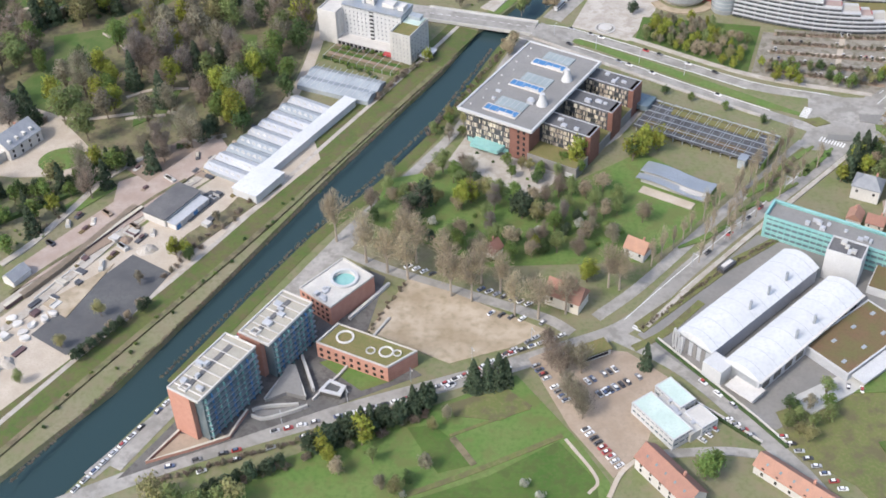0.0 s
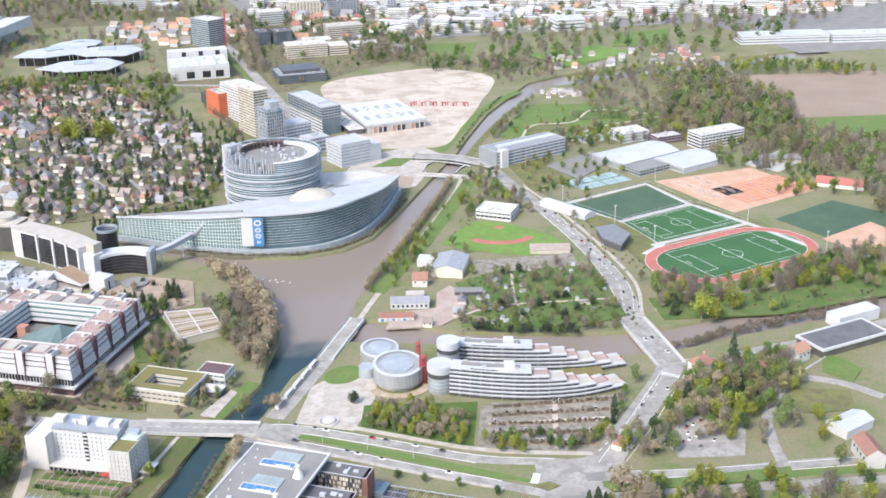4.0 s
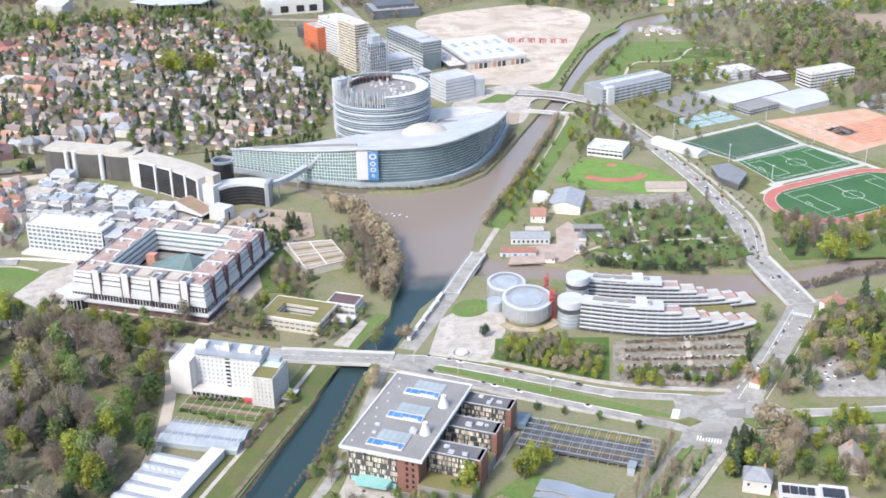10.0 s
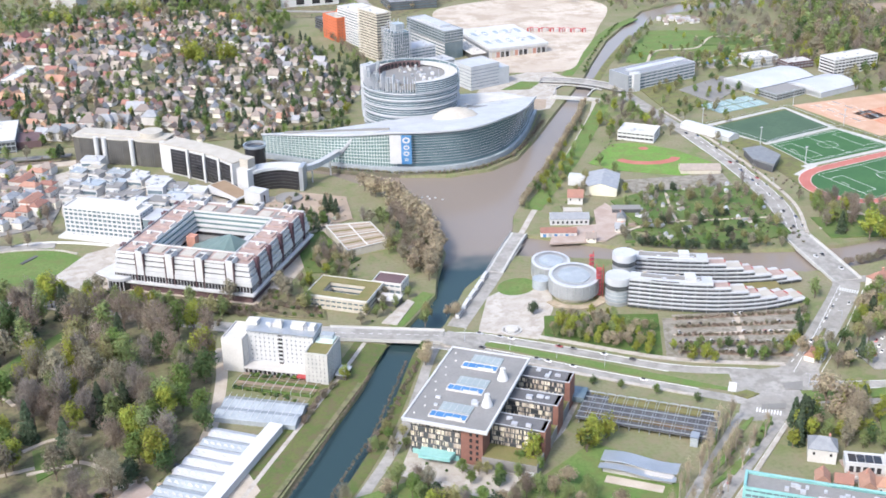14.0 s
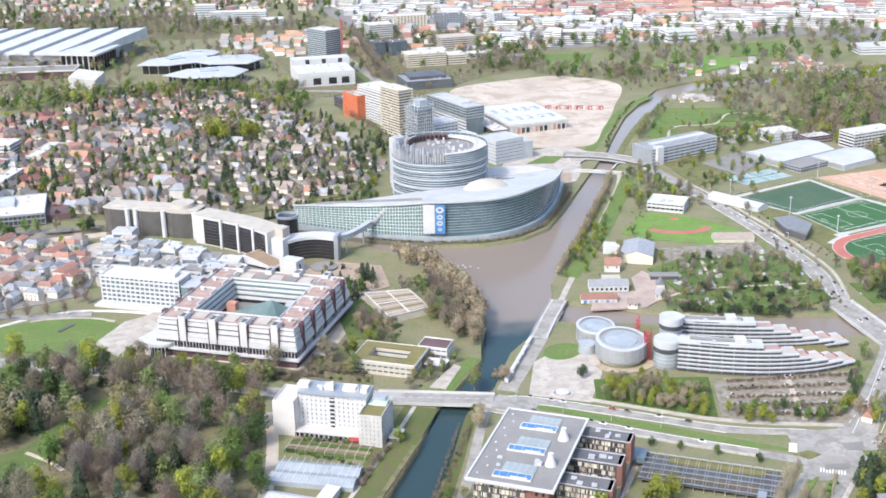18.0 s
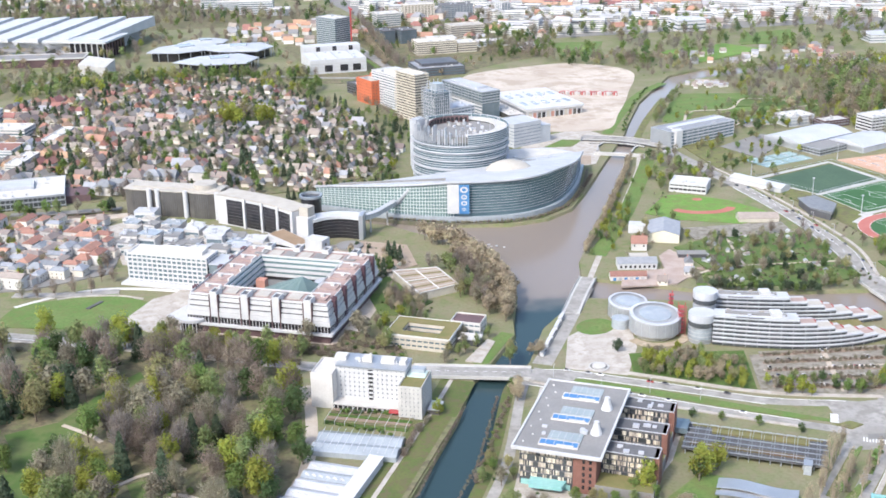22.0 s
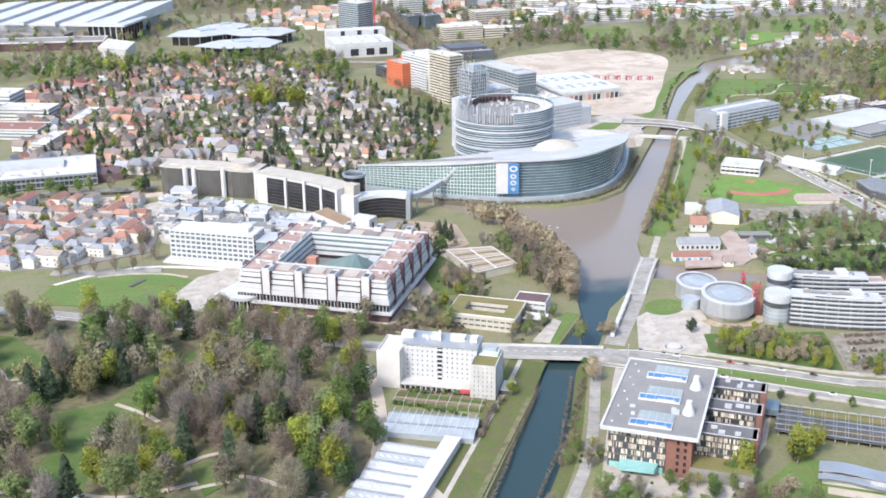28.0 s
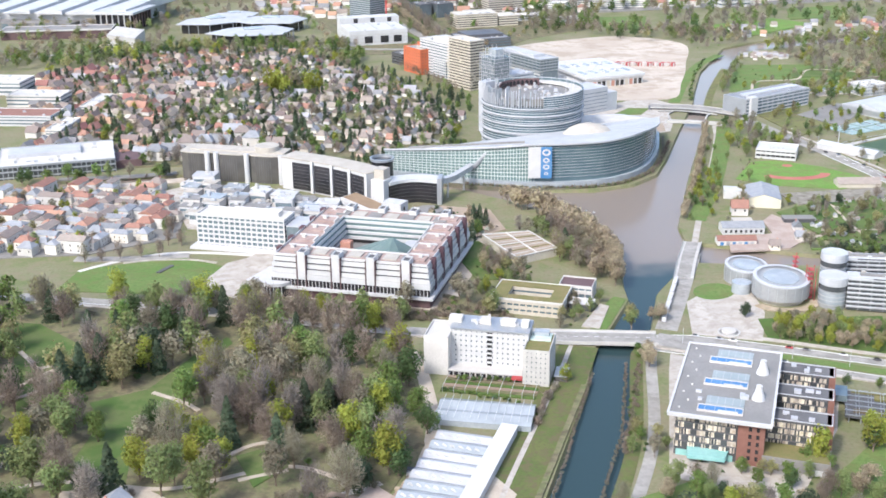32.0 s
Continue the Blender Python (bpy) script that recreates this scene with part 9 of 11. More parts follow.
t = thing("pool_terrace", "pale terrace with slides and steps beside the pools", "terrace", 506, 1232, 8)
part("slab", box(60, 30, 0, 0.6, M_PAVING), t)
for k in range(5):
    part("slide", box(1.6, 16, 1.5, 2.6, (M_BLUEPANEL, M_WHITE, M_COURT)[k % 3], -24 + k * 11, 4), t, at=pose(0, 0, 0, 0, 0, k * 7))
for k in range(4):
    part("blue_pool", box(13, 7, -0.2, 0.9, M_COURT), thing("outdoor_pool", "outdoor pool basin with pale blue lining", "pool", 492 + k * 15, 1240 - (k % 2) * 14, 8, group="outdoor pools"))
t = thing("curling_hall", "long white low-roofed hall beside the road", "hall", 381, 1004, -62)
gable_house(t, 56, 15, 4.5, 2.2, M_WHITE, M_WHITEMETAL, pose(0, 0, 0))
t = thing("dark_clubhouse", "angular dark grey clubhouse", "building")
part("wall", prism([(384, 938), (401, 941), (404, 912), (388, 892), (380, 912)], 0, 6, M_DARKSTEEL), t)
part("roof", prism([(383, 939), (402, 942), (405, 911), (388, 890), (379, 912)], 6, 7, M_SLATE, top_z=[7, 7, 8.5, 8.5, 7]), t)
t = thing("rowing_hall", "hall with a grey gabled roof and cream walls", "hall", 236, 896, -25)
gable_house(t, 36, 26, 7, 3.6, material("pale_cream_wall", (0.66, 0.62, 0.48), (0.6, 0.56, 0.44), 0.8), M_SLATE, pose(0, 0, 0, 0, 0, 90))
part("annex", box(14, 12, 0, 7, M_WHITE, -22, 8), t)
t = tower_block("white_club_block", "white two-storey club block with dark windows", 314, 1012, 34, 26, 8, -35, 2, 8, 6, M_WHITE, M_DARKGLASS, M_WHITE, 0.5, 44)
t = thing("tiled_park_hall", "low hall with dark hipped roofs", "building", 330, 912, -15)
gable_house(t, 34, 14, 3.5, 3.5, M_BEIGE, M_TILEBROWN, pose(0, 0, 0))
t = thing("boat_shed", "dark open boat shed", "shed", 236, 842, -15)
part("wall", box(22, 8, 0, 3.6, M_DARKSTEEL), t)
part("roof", box(23, 9, 3.6, 4.2, M_ROOFGREY), t)
for i in range(30):
    x, y = hrnd.uniform(238, 342), hrnd.uniform(782, 876)
    t = thing("garden_shed", "small allotment shed with a pitched roof", "shed", x, y, hrnd.uniform(0, 90), group="allotment sheds")
    gable_house(t, hrnd.uniform(3, 5), 3, 2.2, 1, hrnd.choice((M_OFFWHITE, M_BEIGE, M_WHITE)), hrnd.choice((M_TILEBROWN, M_METAL, M_SLATE)), pose(0, 0, 0), lap=0.2)

t = thing("corner_villa", "white villa with a red-brown hipped roof and garden wall", "house", 425, 666, 25)
gable_house(t, 14, 11, 8, 4.5, M_OFFWHITE, M_TILE, pose(0, 0, 0))
for k in range(3):
    part("window", box(1.1, 0.3, 4.5, 6, M_DARKGLASS), t, at=(-4.5 + k * 4.5, -5.6, 0))
part("garden_wall", ribbon([(-22, -6), (-20, -14), (16, -12), (18, 4)], 0.6, 0, 1.4, M_OFFWHITE), t)
t = thing("tiled_office_house", "pale house with an orange tiled roof and a white annex", "house", 395, 536, 78)
gable_house(t, 22, 12, 9, 4, M_OFFWHITE, M_TILE, pose(0, 0, 0))
for k in range(4):
    part("window", box(1.2, 0.3, 5, 7, M_DARKGLASS), t, at=(-8 + k * 5, 6.1, 0))
t = thing("white_sheet_hall", "white metal hall beside the tiled house", "hall", 405, 571, 20)
gable_house(t, 26, 16, 6, 2.5, M_WHITE, M_WHITEMETAL, pose(0, 0, 0))
t = thing("dark_roofed_hall", "long low hall with a dark flat roof and white rim", "hall", 470, 681, 12)
part("wall", box(62, 26, 0, 6, M_SMOKED), t)
part("rim", band(rect(64, 28), rect(61, 25), 5.4, 7.2, M_WHITE), t)
part("roof", box(61, 25, 6, 6.4, M_ROOFDARK), t)
part("rear_wing", box(40, 14, 0, 9, M_WHITE, 34, 24), t)
t = thing("red_roofed_range", "long stable range with a red roof", "building", 668, 995, -38)
gable_house(t, 46, 18, 4, 4.5, M_OFFWHITE, M_TRACK, pose(0, 0, 0))
t = thing("flat_clubhouse", "low flat-roofed tennis clubhouse", "building", 652, 1087, -14)
part("wall", box(44, 16, 0, 4.5, M_BEIGE), t)
part("roof", box(46, 18, 4.5, 5.2, M_ROOFGREY), t)
part("side_wing", box(14, 22, 0, 4, M_SMOKED, -22, -14), t)

# ---------------------------------------------------------------- trees
def tube(verts, faces, a, b, ra, rb, n=5):
    d = (Vector(b) - Vector(a)).normalized()
    u = d.orthogonal().normalized()
    w = d.cross(u)
    s = len(verts)
    for c, r in ((a, ra), (b, rb)):
        for k in range(n):
            t = 2 * math.pi * k / n
            verts.append(tuple(Vector(c) + (u * math.cos(t) + w * math.sin(t)) * r))
    faces += [(s + k, s + (k + 1) % n, s + n + (k + 1) % n, s + n + k) for k in range(n)]
    faces.append(tuple(s + n + k for k in range(n)))


def leaf(verts, faces, c, size, rnd, out, long=1.0):
    """One leaf clump or twig: a triangle that faces outwards, or a sliver that points outwards."""
    g = Vector((rnd.gauss(0, 1), rnd.gauss(0, 1), rnd.gauss(0, 1)))
    n = (Vector(out) + g * 0.55).normalized()
    if long > 1:
        w = n
        u = (n.cross(g) if n.cross(g).length > 0.01 else n.orthogonal()).normalized()
    else:
        u = n.orthogonal().normalized()
        u = (u * math.cos(g.x * 3) + n.cross(u) * math.sin(g.x * 3)).normalized()
        w = n.cross(u)
    s = len(verts)
    c = Vector(c)
    for a, b in ((-1, -0.7), (1, -0.4), (-0.1, 1)):
        verts.append(tuple(c + u * a * size * 0.6 / long + w * b * size * 0.6 * long))
    faces.append((s, s + 1, s + 2))


def tree_meshes(seed, height, radius, kind, leaves, mat, bark, size, low=0.3):
    """Trunk with limbs, and a crown of loose leaf clumps or twigs in overlapping lobes."""
    rnd = random.Random(seed)
    tv, tf, cv, cf = [], [], [], []
    if kind == "conifer":
        tube(tv, tf, (0, 0, 0), (0, 0, height * 0.95), height * 0.02, 0.05)
        for i in range(leaves):
            u = rnd.random() ** 1.5
            z = height * (0.06 + 0.94 * u)
            a = rnd.random() * 6.28
            r = radius * (1 - u) ** 0.65 * (0.4 + 0.6 * math.sqrt(rnd.random())) * (0.82 + 0.16 * math.sin(u * 30) + 0.14 * math.sin(3 * a + seed))
            leaf(cv, cf, (r * math.cos(a), r * math.sin(a), z - r * 0.25), size, rnd, (math.cos(a), math.sin(a), 0.8))
    else:
        fork = height * (low + rnd.uniform(0.02, 0.08))
        tube(tv, tf, (0, 0, 0), (0, 0, fork), height * 0.022, height * 0.015, 6)
        mid, half = Vector((0, 0, height * (1 + low) / 2)), height * (1 - low) / 2
        lobes = []
        for k in range(15):
            d = Vector((rnd.gauss(0, 1), rnd.gauss(0, 1), rnd.gauss(0, 1))).normalized() * rnd.uniform(0.35, 0.68)
            if k == 0:
                d = Vector((0, 0, 0.66))
            e = mid + Vector((d.x * radius, d.y * radius, d.z * half))
            lobes.append((e, rnd.uniform(0.34, 0.50)))
            if k < 9:
                tube(tv, tf, (0, 0, fork * rnd.uniform(0.85, 1.0)), tuple(e), height * 0.011, height * 0.003, 4)
                for _ in range(2):
                    f = e + Vector((rnd.uniform(-1, 1), rnd.uniform(-1, 1), rnd.uniform(0, 1))) * radius * 0.4
                    tube(tv, tf, tuple(e), tuple(f), height * 0.004, height * 0.0015, 3)
        for i in range(leaves):
            e, br = rnd.choice(lobes)
            q = Vector((rnd.gauss(0, 1), rnd.gauss(0, 1), rnd.gauss(0, 1))).normalized() * br * rnd.random() ** 0.42
            c = e + Vector((q.x * radius, q.y * radius, q.z * half))
            o = (c - mid)
            o = (Vector((o.x / radius, o.y / radius, o.z / half + 0.25)) * 0.8 + q).normalized()
            if kind == "bare":
                o = (o + Vector((0, 0, 0.9))).normalized()
            leaf(cv, cf, c, size * rnd.uniform(0.6, 1.3), rnd, o, 2.9 if kind == "bare" else 1.0)
    tm, cm = mesh_of("trunk", tv, tf, bark), mesh_of("crown", cv, cf, mat)
    return tm, cm


KINDS = {
    "bare": [tree_meshes(i, 16, 5.2, "bare", 2500, (M_TWIG, M_TWIG, M_TWIGGREY, M_BUDGREY)[i], M_BARK, 0.40, 0.14) for i in range(4)],
    "plane": [tree_meshes(80 + i, 20, 5.2, "bare", 1500, M_TWIGTAN, M_PALEBARK, 0.46, 0.30) for i in range(3)],
    "poplar": [tree_meshes(120 + i, 19, 3.0, "bare", 620, M_TWIGTAN, M_PALEBARK, 0.42, 0.22) for i in range(3)],
    "tan": [tree_meshes(90 + i, 12, 5.4, "leafy", 1300, M_TWIGTAN, M_BARK, 0.62, 0.2) for i in range(3)],
    "bud": [tree_meshes(10 + i, 14, 5.4, "leafy", 1300, (M_BUD, M_BUDGREEN, M_BUDGREY, M_BUDGREEN)[i], M_BARK, 0.62, 0.14) for i in range(4)],
    "fresh": [tree_meshes(20 + i, 13, 4.8, "leafy", 1300, M_YELLOWGREEN, M_BARK, 0.64, 0.12) for i in range(3)],
    "green": [tree_meshes(30 + i, 13, 5.2, "leafy", 1300, (M_GREENLEAF, M_GREENLEAF, M_DARKLEAF)[i], M_BARK, 0.64, 0.12) for i in range(3)],
    "conifer": [tree_meshes(40 + i, 15, 4.2, "conifer", 1100, M_CONIFER, M_BARK, 0.85) for i in range(3)],
    "yew": [tree_meshes(100 + i, 9, 4.0, "leafy", 1000, M_CONIFER, M_BARK, 0.66, 0.06) for i in range(3)],
    "blossom": [tree_meshes(50 + i, 6, 3.2, "leafy", 700, M_BLOSSOM, M_BARK, 0.5, 0.15) for i in range(1)],
    "shrub": [tree_meshes(60 + i, 3.2, 2.4, "leafy", 330, (M_GREENLEAF, M_DARKLEAF)[i], M_BARK, 0.5, 0.05) for i in range(2)],
    "brownshrub": [tree_meshes(70 + i, 3.5, 2.6, "bare", 330, (M_TWIG, M_BUDGREY)[i], M_BARK, 0.55, 0.05) for i in range(2)],
}
TREE_WORDS = {
    "bare": ("bare_tree", "tall bare brown tree with pale limbs", "bare trees"),
    "bud": ("budding_tree", "tree with a thin olive-brown budding crown", "budding trees"),
    "fresh": ("spring_tree", "tree with a bright yellow-green spring crown", "spring trees"),
    "green": ("leafy_tree", "tree with a mid-green leafy crown", "leafy trees"),
    "conifer": ("conifer", "dark green pointed conifer", "conifers"),
    "plane": ("plane_tree", "tall bare plane tree with a pale trunk and tan twigs", "plane trees"),
    "poplar": ("thin_bare_tree", "slim leafless roadside tree with a pale trunk", "roadside trees"),
    "tan": ("willow", "rounded tan-coloured riverside tree coming into bud", "riverside trees"),
    "yew": ("yew_tree", "dense dark evergreen with a rounded crown", "dark evergreens"),
    "blossom": ("blossom_tree", "small tree covered in white blossom", "blossom trees"),
    "shrub": ("shrub", "rounded green leafy shrub", "shrubs"),
    "brownshrub": ("bare_shrub", "leafless brown twiggy shrub", "bare shrubs"),
}
COUNT = {k: 0 for k in KINDS}
REST = {k: [] for k in KINDS}
TREE_LIMIT = {"bare": 52, "plane": 42, "poplar": 20, "tan": 32, "bud": 84, "fresh": 50, "green": 52, "conifer": 40, "yew": 54, "blossom": 12, "shrub": 15, "brownshrub": 15}
trnd = random.Random(5)


def tree(kind, x, y, scale=1.0, z=0.0):
    scale *= trnd.uniform(0.85, 1.15) * (1.0 if kind in ("shrub", "brownshrub", "blossom") else 1.38)
    m = pose(x, y, z, 0, 0, trnd.uniform(0, 360)) @ Matrix.Diagonal((scale * trnd.uniform(0.92, 1.08), scale * trnd.uniform(0.92, 1.08), scale * trnd.uniform(0.9, 1.1), 1))
    v = trnd.randrange(len(KINDS[kind]))
    if COUNT[kind] >= TREE_LIMIT[kind]:
        REST[kind].append((v, m))
        return
    COUNT[kind] += 1
    name, label, group = TREE_WORDS[kind]
    trunk, crown = KINDS[kind][v]
    top = new(name)
    top.matrix_basis = m
    tagged(top, label, "shrub" if "shrub" in kind else "tree", group)
    part("trunk", trunk, top)
    part("crown", crown, top)


def inside(p, poly):
    x, y, hit = p[0], p[1], False
    for (x0, y0), (x1, y1) in zip(poly, poly[1:] + poly[:1]):
        if (y0 > y) != (y1 > y) and x < (x1 - x0) * (y - y0) / (y1 - y0) + x0:
            hit = not hit
    return hit


FOOT = {}


def note_footprints():
    """Where walls stand: each wall's outline by cells of the plan, so that woods grow round the buildings."""
    bpy.context.view_layer.update()
    for o in scene.objects:
        if o.type == "MESH" and o.name.split(".")[0] in ("wall", "walls", "glazing", "brick_body", "body", "wing", "roof_slab", "barrel_roof", "glass_wall", "white_shed", "drum"):
            c = [o.matrix_world @ Vector(v) for v in o.bound_box]
            if max(v.z for v in c) < 2.5:
                continue
            quad = [(v.x, v.y) for v in (c[0], c[4], c[7], c[3])]
            xs, ys = [v[0] for v in quad], [v[1] for v in quad]
            if max(xs) - min(xs) > 130:
                continue
            for i in range(int(min(xs) // 30), int(max(xs) // 30) + 1):
                for j in range(int(min(ys) // 30), int(max(ys) // 30) + 1):
                    FOOT.setdefault((i, j), []).append(quad)


def built_on(p):
    return any(inside(p, q) for q in FOOT.get((int(p[0] // 30), int(p[1] // 30)), ()))


note_footprints()


def wood(poly, n, gap, mix, scale=1.0, keep_off=(), seed=0):
    """Trees strewn over an outline, no two nearer than gap, none on the outlines to keep off."""
    rnd = random.Random(seed)
    xs, ys = [p[0] for p in poly], [p[1] for p in poly]
    kinds, weights = zip(*mix.items())
    got, cells = [], {}
    for _ in range(n * 12):
        if len(got) >= n:
            break
        p = (rnd.uniform(min(xs), max(xs)), rnd.uniform(min(ys), max(ys)))
        if not inside(p, poly) or built_on(p) or any(inside(p, k) for k in keep_off):
            continue
        c = (int(p[0] // gap), int(p[1] // gap))
        if any((q[0] - p[0]) ** 2 + (q[1] - p[1]) ** 2 < gap * gap for i in (-1, 0, 1) for j in (-1, 0, 1) for q in cells.get((c[0] + i, c[1] + j), ())):
            continue
        cells.setdefault(c, []).append(p)
        got.append(p)
    for p in sorted(got, key=lambda q: q[1]):
        tree(rnd.choices(kinds, weights)[0], p[0], p[1], scale)


def row(kind, pts, step, scale=1.0, jitter=1.0):
    for (x0, y0), (x1, y1) in zip(pts, pts[1:]):
        d = math.hypot(x1 - x0, y1 - y0)
        for i in range(max(1, int(d / step))):
            u = i * step / d
            tree(kind, x0 + (x1 - x0) * u + trnd.uniform(-jitter, jitter), y0 + (y1 - y0) * u + trnd.uniform(-jitter, jitter), scale)


def join_rest():
    """The trees past the first few hundred of a kind, joined by kind and shape; the farther, the fewer and larger leaves."""
    for kind, places in REST.items():
        if not places:
            continue
        name, _, many = TREE_WORDS[kind]
        top = tagged(new(many.replace(" ", "_")), "many more " + many + " in the far woods and gardens", "trees", kind="stuff")
        groups = {}
        for i, (v, m) in enumerate(places):
            y = m.translation.y
            groups.setdefault((v, 0 if y < 820 else 1 if y < 1300 else 2, i % 3), []).append(m)
        for (v, far, _), ms in groups.items():
            for which, pname in ((0, "trunk"), (1, "crown")):
                if which == 0 and far == 2:
                    continue
                me = KINDS[kind][v][which]
                co = np.empty(len(me.vertices) * 3, "f")
                me.vertices.foreach_get("co", co)
                li = np.empty(len(me.loops), "i")
                me.loops.foreach_get("vertex_index", li)
                lt = np.empty(len(me.polygons), "i")
                me.polygons.foreach_get("loop_total", lt)
                if which == 1:
                    share = (0.40, 0.20, 0.11)[far]
                    keep = int(len(lt) * share)
                    lt, li = lt[:keep], li[:keep * 3]
                    co = co.reshape(-1, 3, 3)[:keep]
                    mid = co.mean(1, keepdims=True)
                    co = (mid + (co - mid) / math.sqrt(share) * (0.92, 0.85, 0.72)[far]).reshape(-1)
                co = co.reshape(-1, 3)
                vs = np.concatenate([co @ np.array(m)[:3, :3].T + np.array(m)[:3, 3] for m in ms])
                loops = np.concatenate([li + k * len(co) for k in range(len(ms))])
                totals = np.tile(lt, len(ms))
                out = bpy.data.meshes.new(pname)
                out.vertices.add(len(vs))
                out.vertices.foreach_set("co", vs.astype("f").ravel())
                out.loops.add(len(loops))
                out.loops.foreach_set("vertex_index", loops.astype("i"))
                out.polygons.add(len(totals))
                out.polygons.foreach_set("loop_start", np.concatenate([[0], np.cumsum(totals)[:-1]]).astype("i"))
                out.update(calc_edges=True)
                out.materials.append(me.materials[0])
                ob = tagged(new(pname, out), kind="stuff")
                ob.parent = top

# ---------------------------------------------------------------- planting
PARK = [(-96, 686), (-100, 636), (-109, 586), (-139, 542), (-198, 545), (-253, 571), (-416, 517), (-467, 756), (-398, 877), (-299, 822), (-227, 786), (-179, 766), (-90, 718)]
MEADOWS = [[(-283, 596), (-269, 623), (-258, 656), (-264, 679), (-234, 687), (-206, 727), (-188, 744), (-186, 735), (-205, 706), (-215, 675), (-227, 660), (-244, 616), (-247, 584)], [(-161, 679), (-131, 675), (-129, 660), (-153, 649)], [(-196, 603), (-169, 611), (-174, 586), (-191, 573)], [(-311, 801), (-295, 794), (-266, 749), (-263, 727), (-290, 695), (-299, 671)]]
for x, y in [(-258, 710), (-242, 726), (-249, 750), (-288, 798), (-208, 744), (-188, 764), (-177, 594), (-228, 707), (-236, 714), (-160, 623), (-147, 630), (-212, 740), (-198, 615)]:
    tree("conifer", x, y, 1.15)
for x, y in [(-275, 604), (-255, 700), (-193, 638), (-187, 649), (-176, 596), (-142, 641)]:
    tree("yew", x, y, 0.95)
for x, y in [(-174, 612), (-178, 647), (-204, 587), (-100, 677), (-292, 629), (-202, 695), (-179, 689), (-250, 813), (-197, 782), (-240, 593), (-214, 597), (-141, 596), (-124, 615)]:
    tree("fresh", x, y, 1.3)
for x, y in [(-241, 779), (-115, 625), (-104, 618), (-104, 601), (-130, 585), (-126, 566), (-259, 635), (-139, 576), (-131, 609)]:
    tree("green", x, y, 1.05)
tree("yew", 113, 690, 0.7)
for x, y in [(30, 642), (62, 699)]:
    tree("tan", x, y, 0.75)
for x, y in ((-49, 448), (-38, 440), (-28, 435), (-7, 422), (3, 418), (17, 424), (23, 407), (34, 405), (69, 426), (74, 424), (47, 408), (-24, 447), (-10, 438), (8, 430), (-65, 465), (-30, 452)):
    tree("plane", x, y, 1.08)
for x, y in ((-19, 491), (-26, 481), (30, 480)):
    tree("yew", x, y, 1.3)
for x, y, s in ((-1, 489, 1.1), (35, 453, 0.6), (59, 430, 0.8), (62, 434, 0.7), (4, 494, 1.0)):
    tree("fresh", x, y, s)
for x, y in ((-16, 476), (38, 465), (59, 471), (39, 483)):
    tree("blossom", x, y, 1.2)
wood([(-42, 518), (-51, 479), (8, 445), (69, 449), (94, 472), (74, 502), (30, 497), (0, 525)], 85, 6.2, {"bare": 3, "bud": 3, "tan": 2.5, "green": 1.2, "fresh": 0.7, "yew": 0.5, "blossom": 0.5, "shrub": 2}, 0.7, [[(13, 481), (23, 494), (37, 489), (37, 472), (25, 464)]], seed=2)
row("yew", [(-108, 306), (-89, 314), (-72, 322)], 3.8, 0.75, 1.6)
row("yew", [(-66, 326), (-45, 336), (-26, 345), (-12, 356)], 3.6, 1.0, 1.6)
row("conifer", [(-64, 329), (-45, 338), (-26, 347), (-13, 357)], 4.0, 0.65, 1.8)
row("brownshrub", [(-100, 309), (-58, 327), (-30, 340), (-10, 352)], 7, 1.2, 2.5)
for x, y, s in ((3, 361, 0.85), (9, 362, 0.75), (14, 363, 0.95), (17, 364, 0.8)):
    tree("conifer", x, y, s)
for x, y, s in ((-61, 325, 0.8), (-58, 320, 0.75), (-62, 329, 0.7)):
    tree("fresh", x, y, s)
tree("tan", -54, 314, 0.55)
tree("bud", -36, 306, 0.6)
tree("bud", -30, 303, 0.55)
tree("green", -25, 309, 0.5)
tree("blossom", -27, 302, 0.6)
tree("bud", -15, 337, 0.45)
tree("bud", -9, 343, 0.45)
tree("green", 96, 309, 0.95)
tree("green", 100, 313, 0.7)
for x, y, s in ((135, 335, 0.6), (142, 327, 0.6), (139, 331, 0.5)):
    tree("bud", x, y, s)
row("poplar", [(178, 534), (104, 455), (82, 430)], 9, 0.75, 2)
row("poplar", [(170, 512), (112, 450)], 9, 0.7, 2)
row("poplar", [(190, 520), (150, 476), (100, 428)], 12, 0.6, 1.5)
row("brownshrub", [(160, 500), (186, 530)], 4, 0.8, 2)
row("shrub", [(182, 512), (201, 533)], 4, 0.7, 2)
row("bud", [(-202, 370), (-129, 483), (-99, 517)], 26, 0.5)
row("yew", [(-179, 383), (-168, 398), (-160, 409)], 4.5, 0.6, 1)
for x, y in ((-156, 422), (-158, 419)):
    tree("yew", x + 3, y - 4, 0.6)
row("tan", [(-176, 387), (-150, 424)], 9, 0.4, 2)
tree("fresh", -145, 455, 0.75)
tree("fresh", -141, 458, 0.6)
tree("green", -138, 452, 0.55)
wood(PARK, 285, 8.6, {"bare": 5.5, "bud": 7, "fresh": 1.5, "green": 2.2, "conifer": 0.6, "yew": 1.0}, 1.25, MEADOWS, seed=1)
wood(PARK, 120, 6.0, {"shrub": 2, "brownshrub": 3, "yew": 0.5}, 1.2, MEADOWS, seed=51)
wood([(-85, 724), (-189, 780), (-239, 809), (-235, 819), (-180, 792), (-80, 738)], 40, 5, {"brownshrub": 3, "bud": 1, "fresh": 0.6}, 0.9, seed=3)
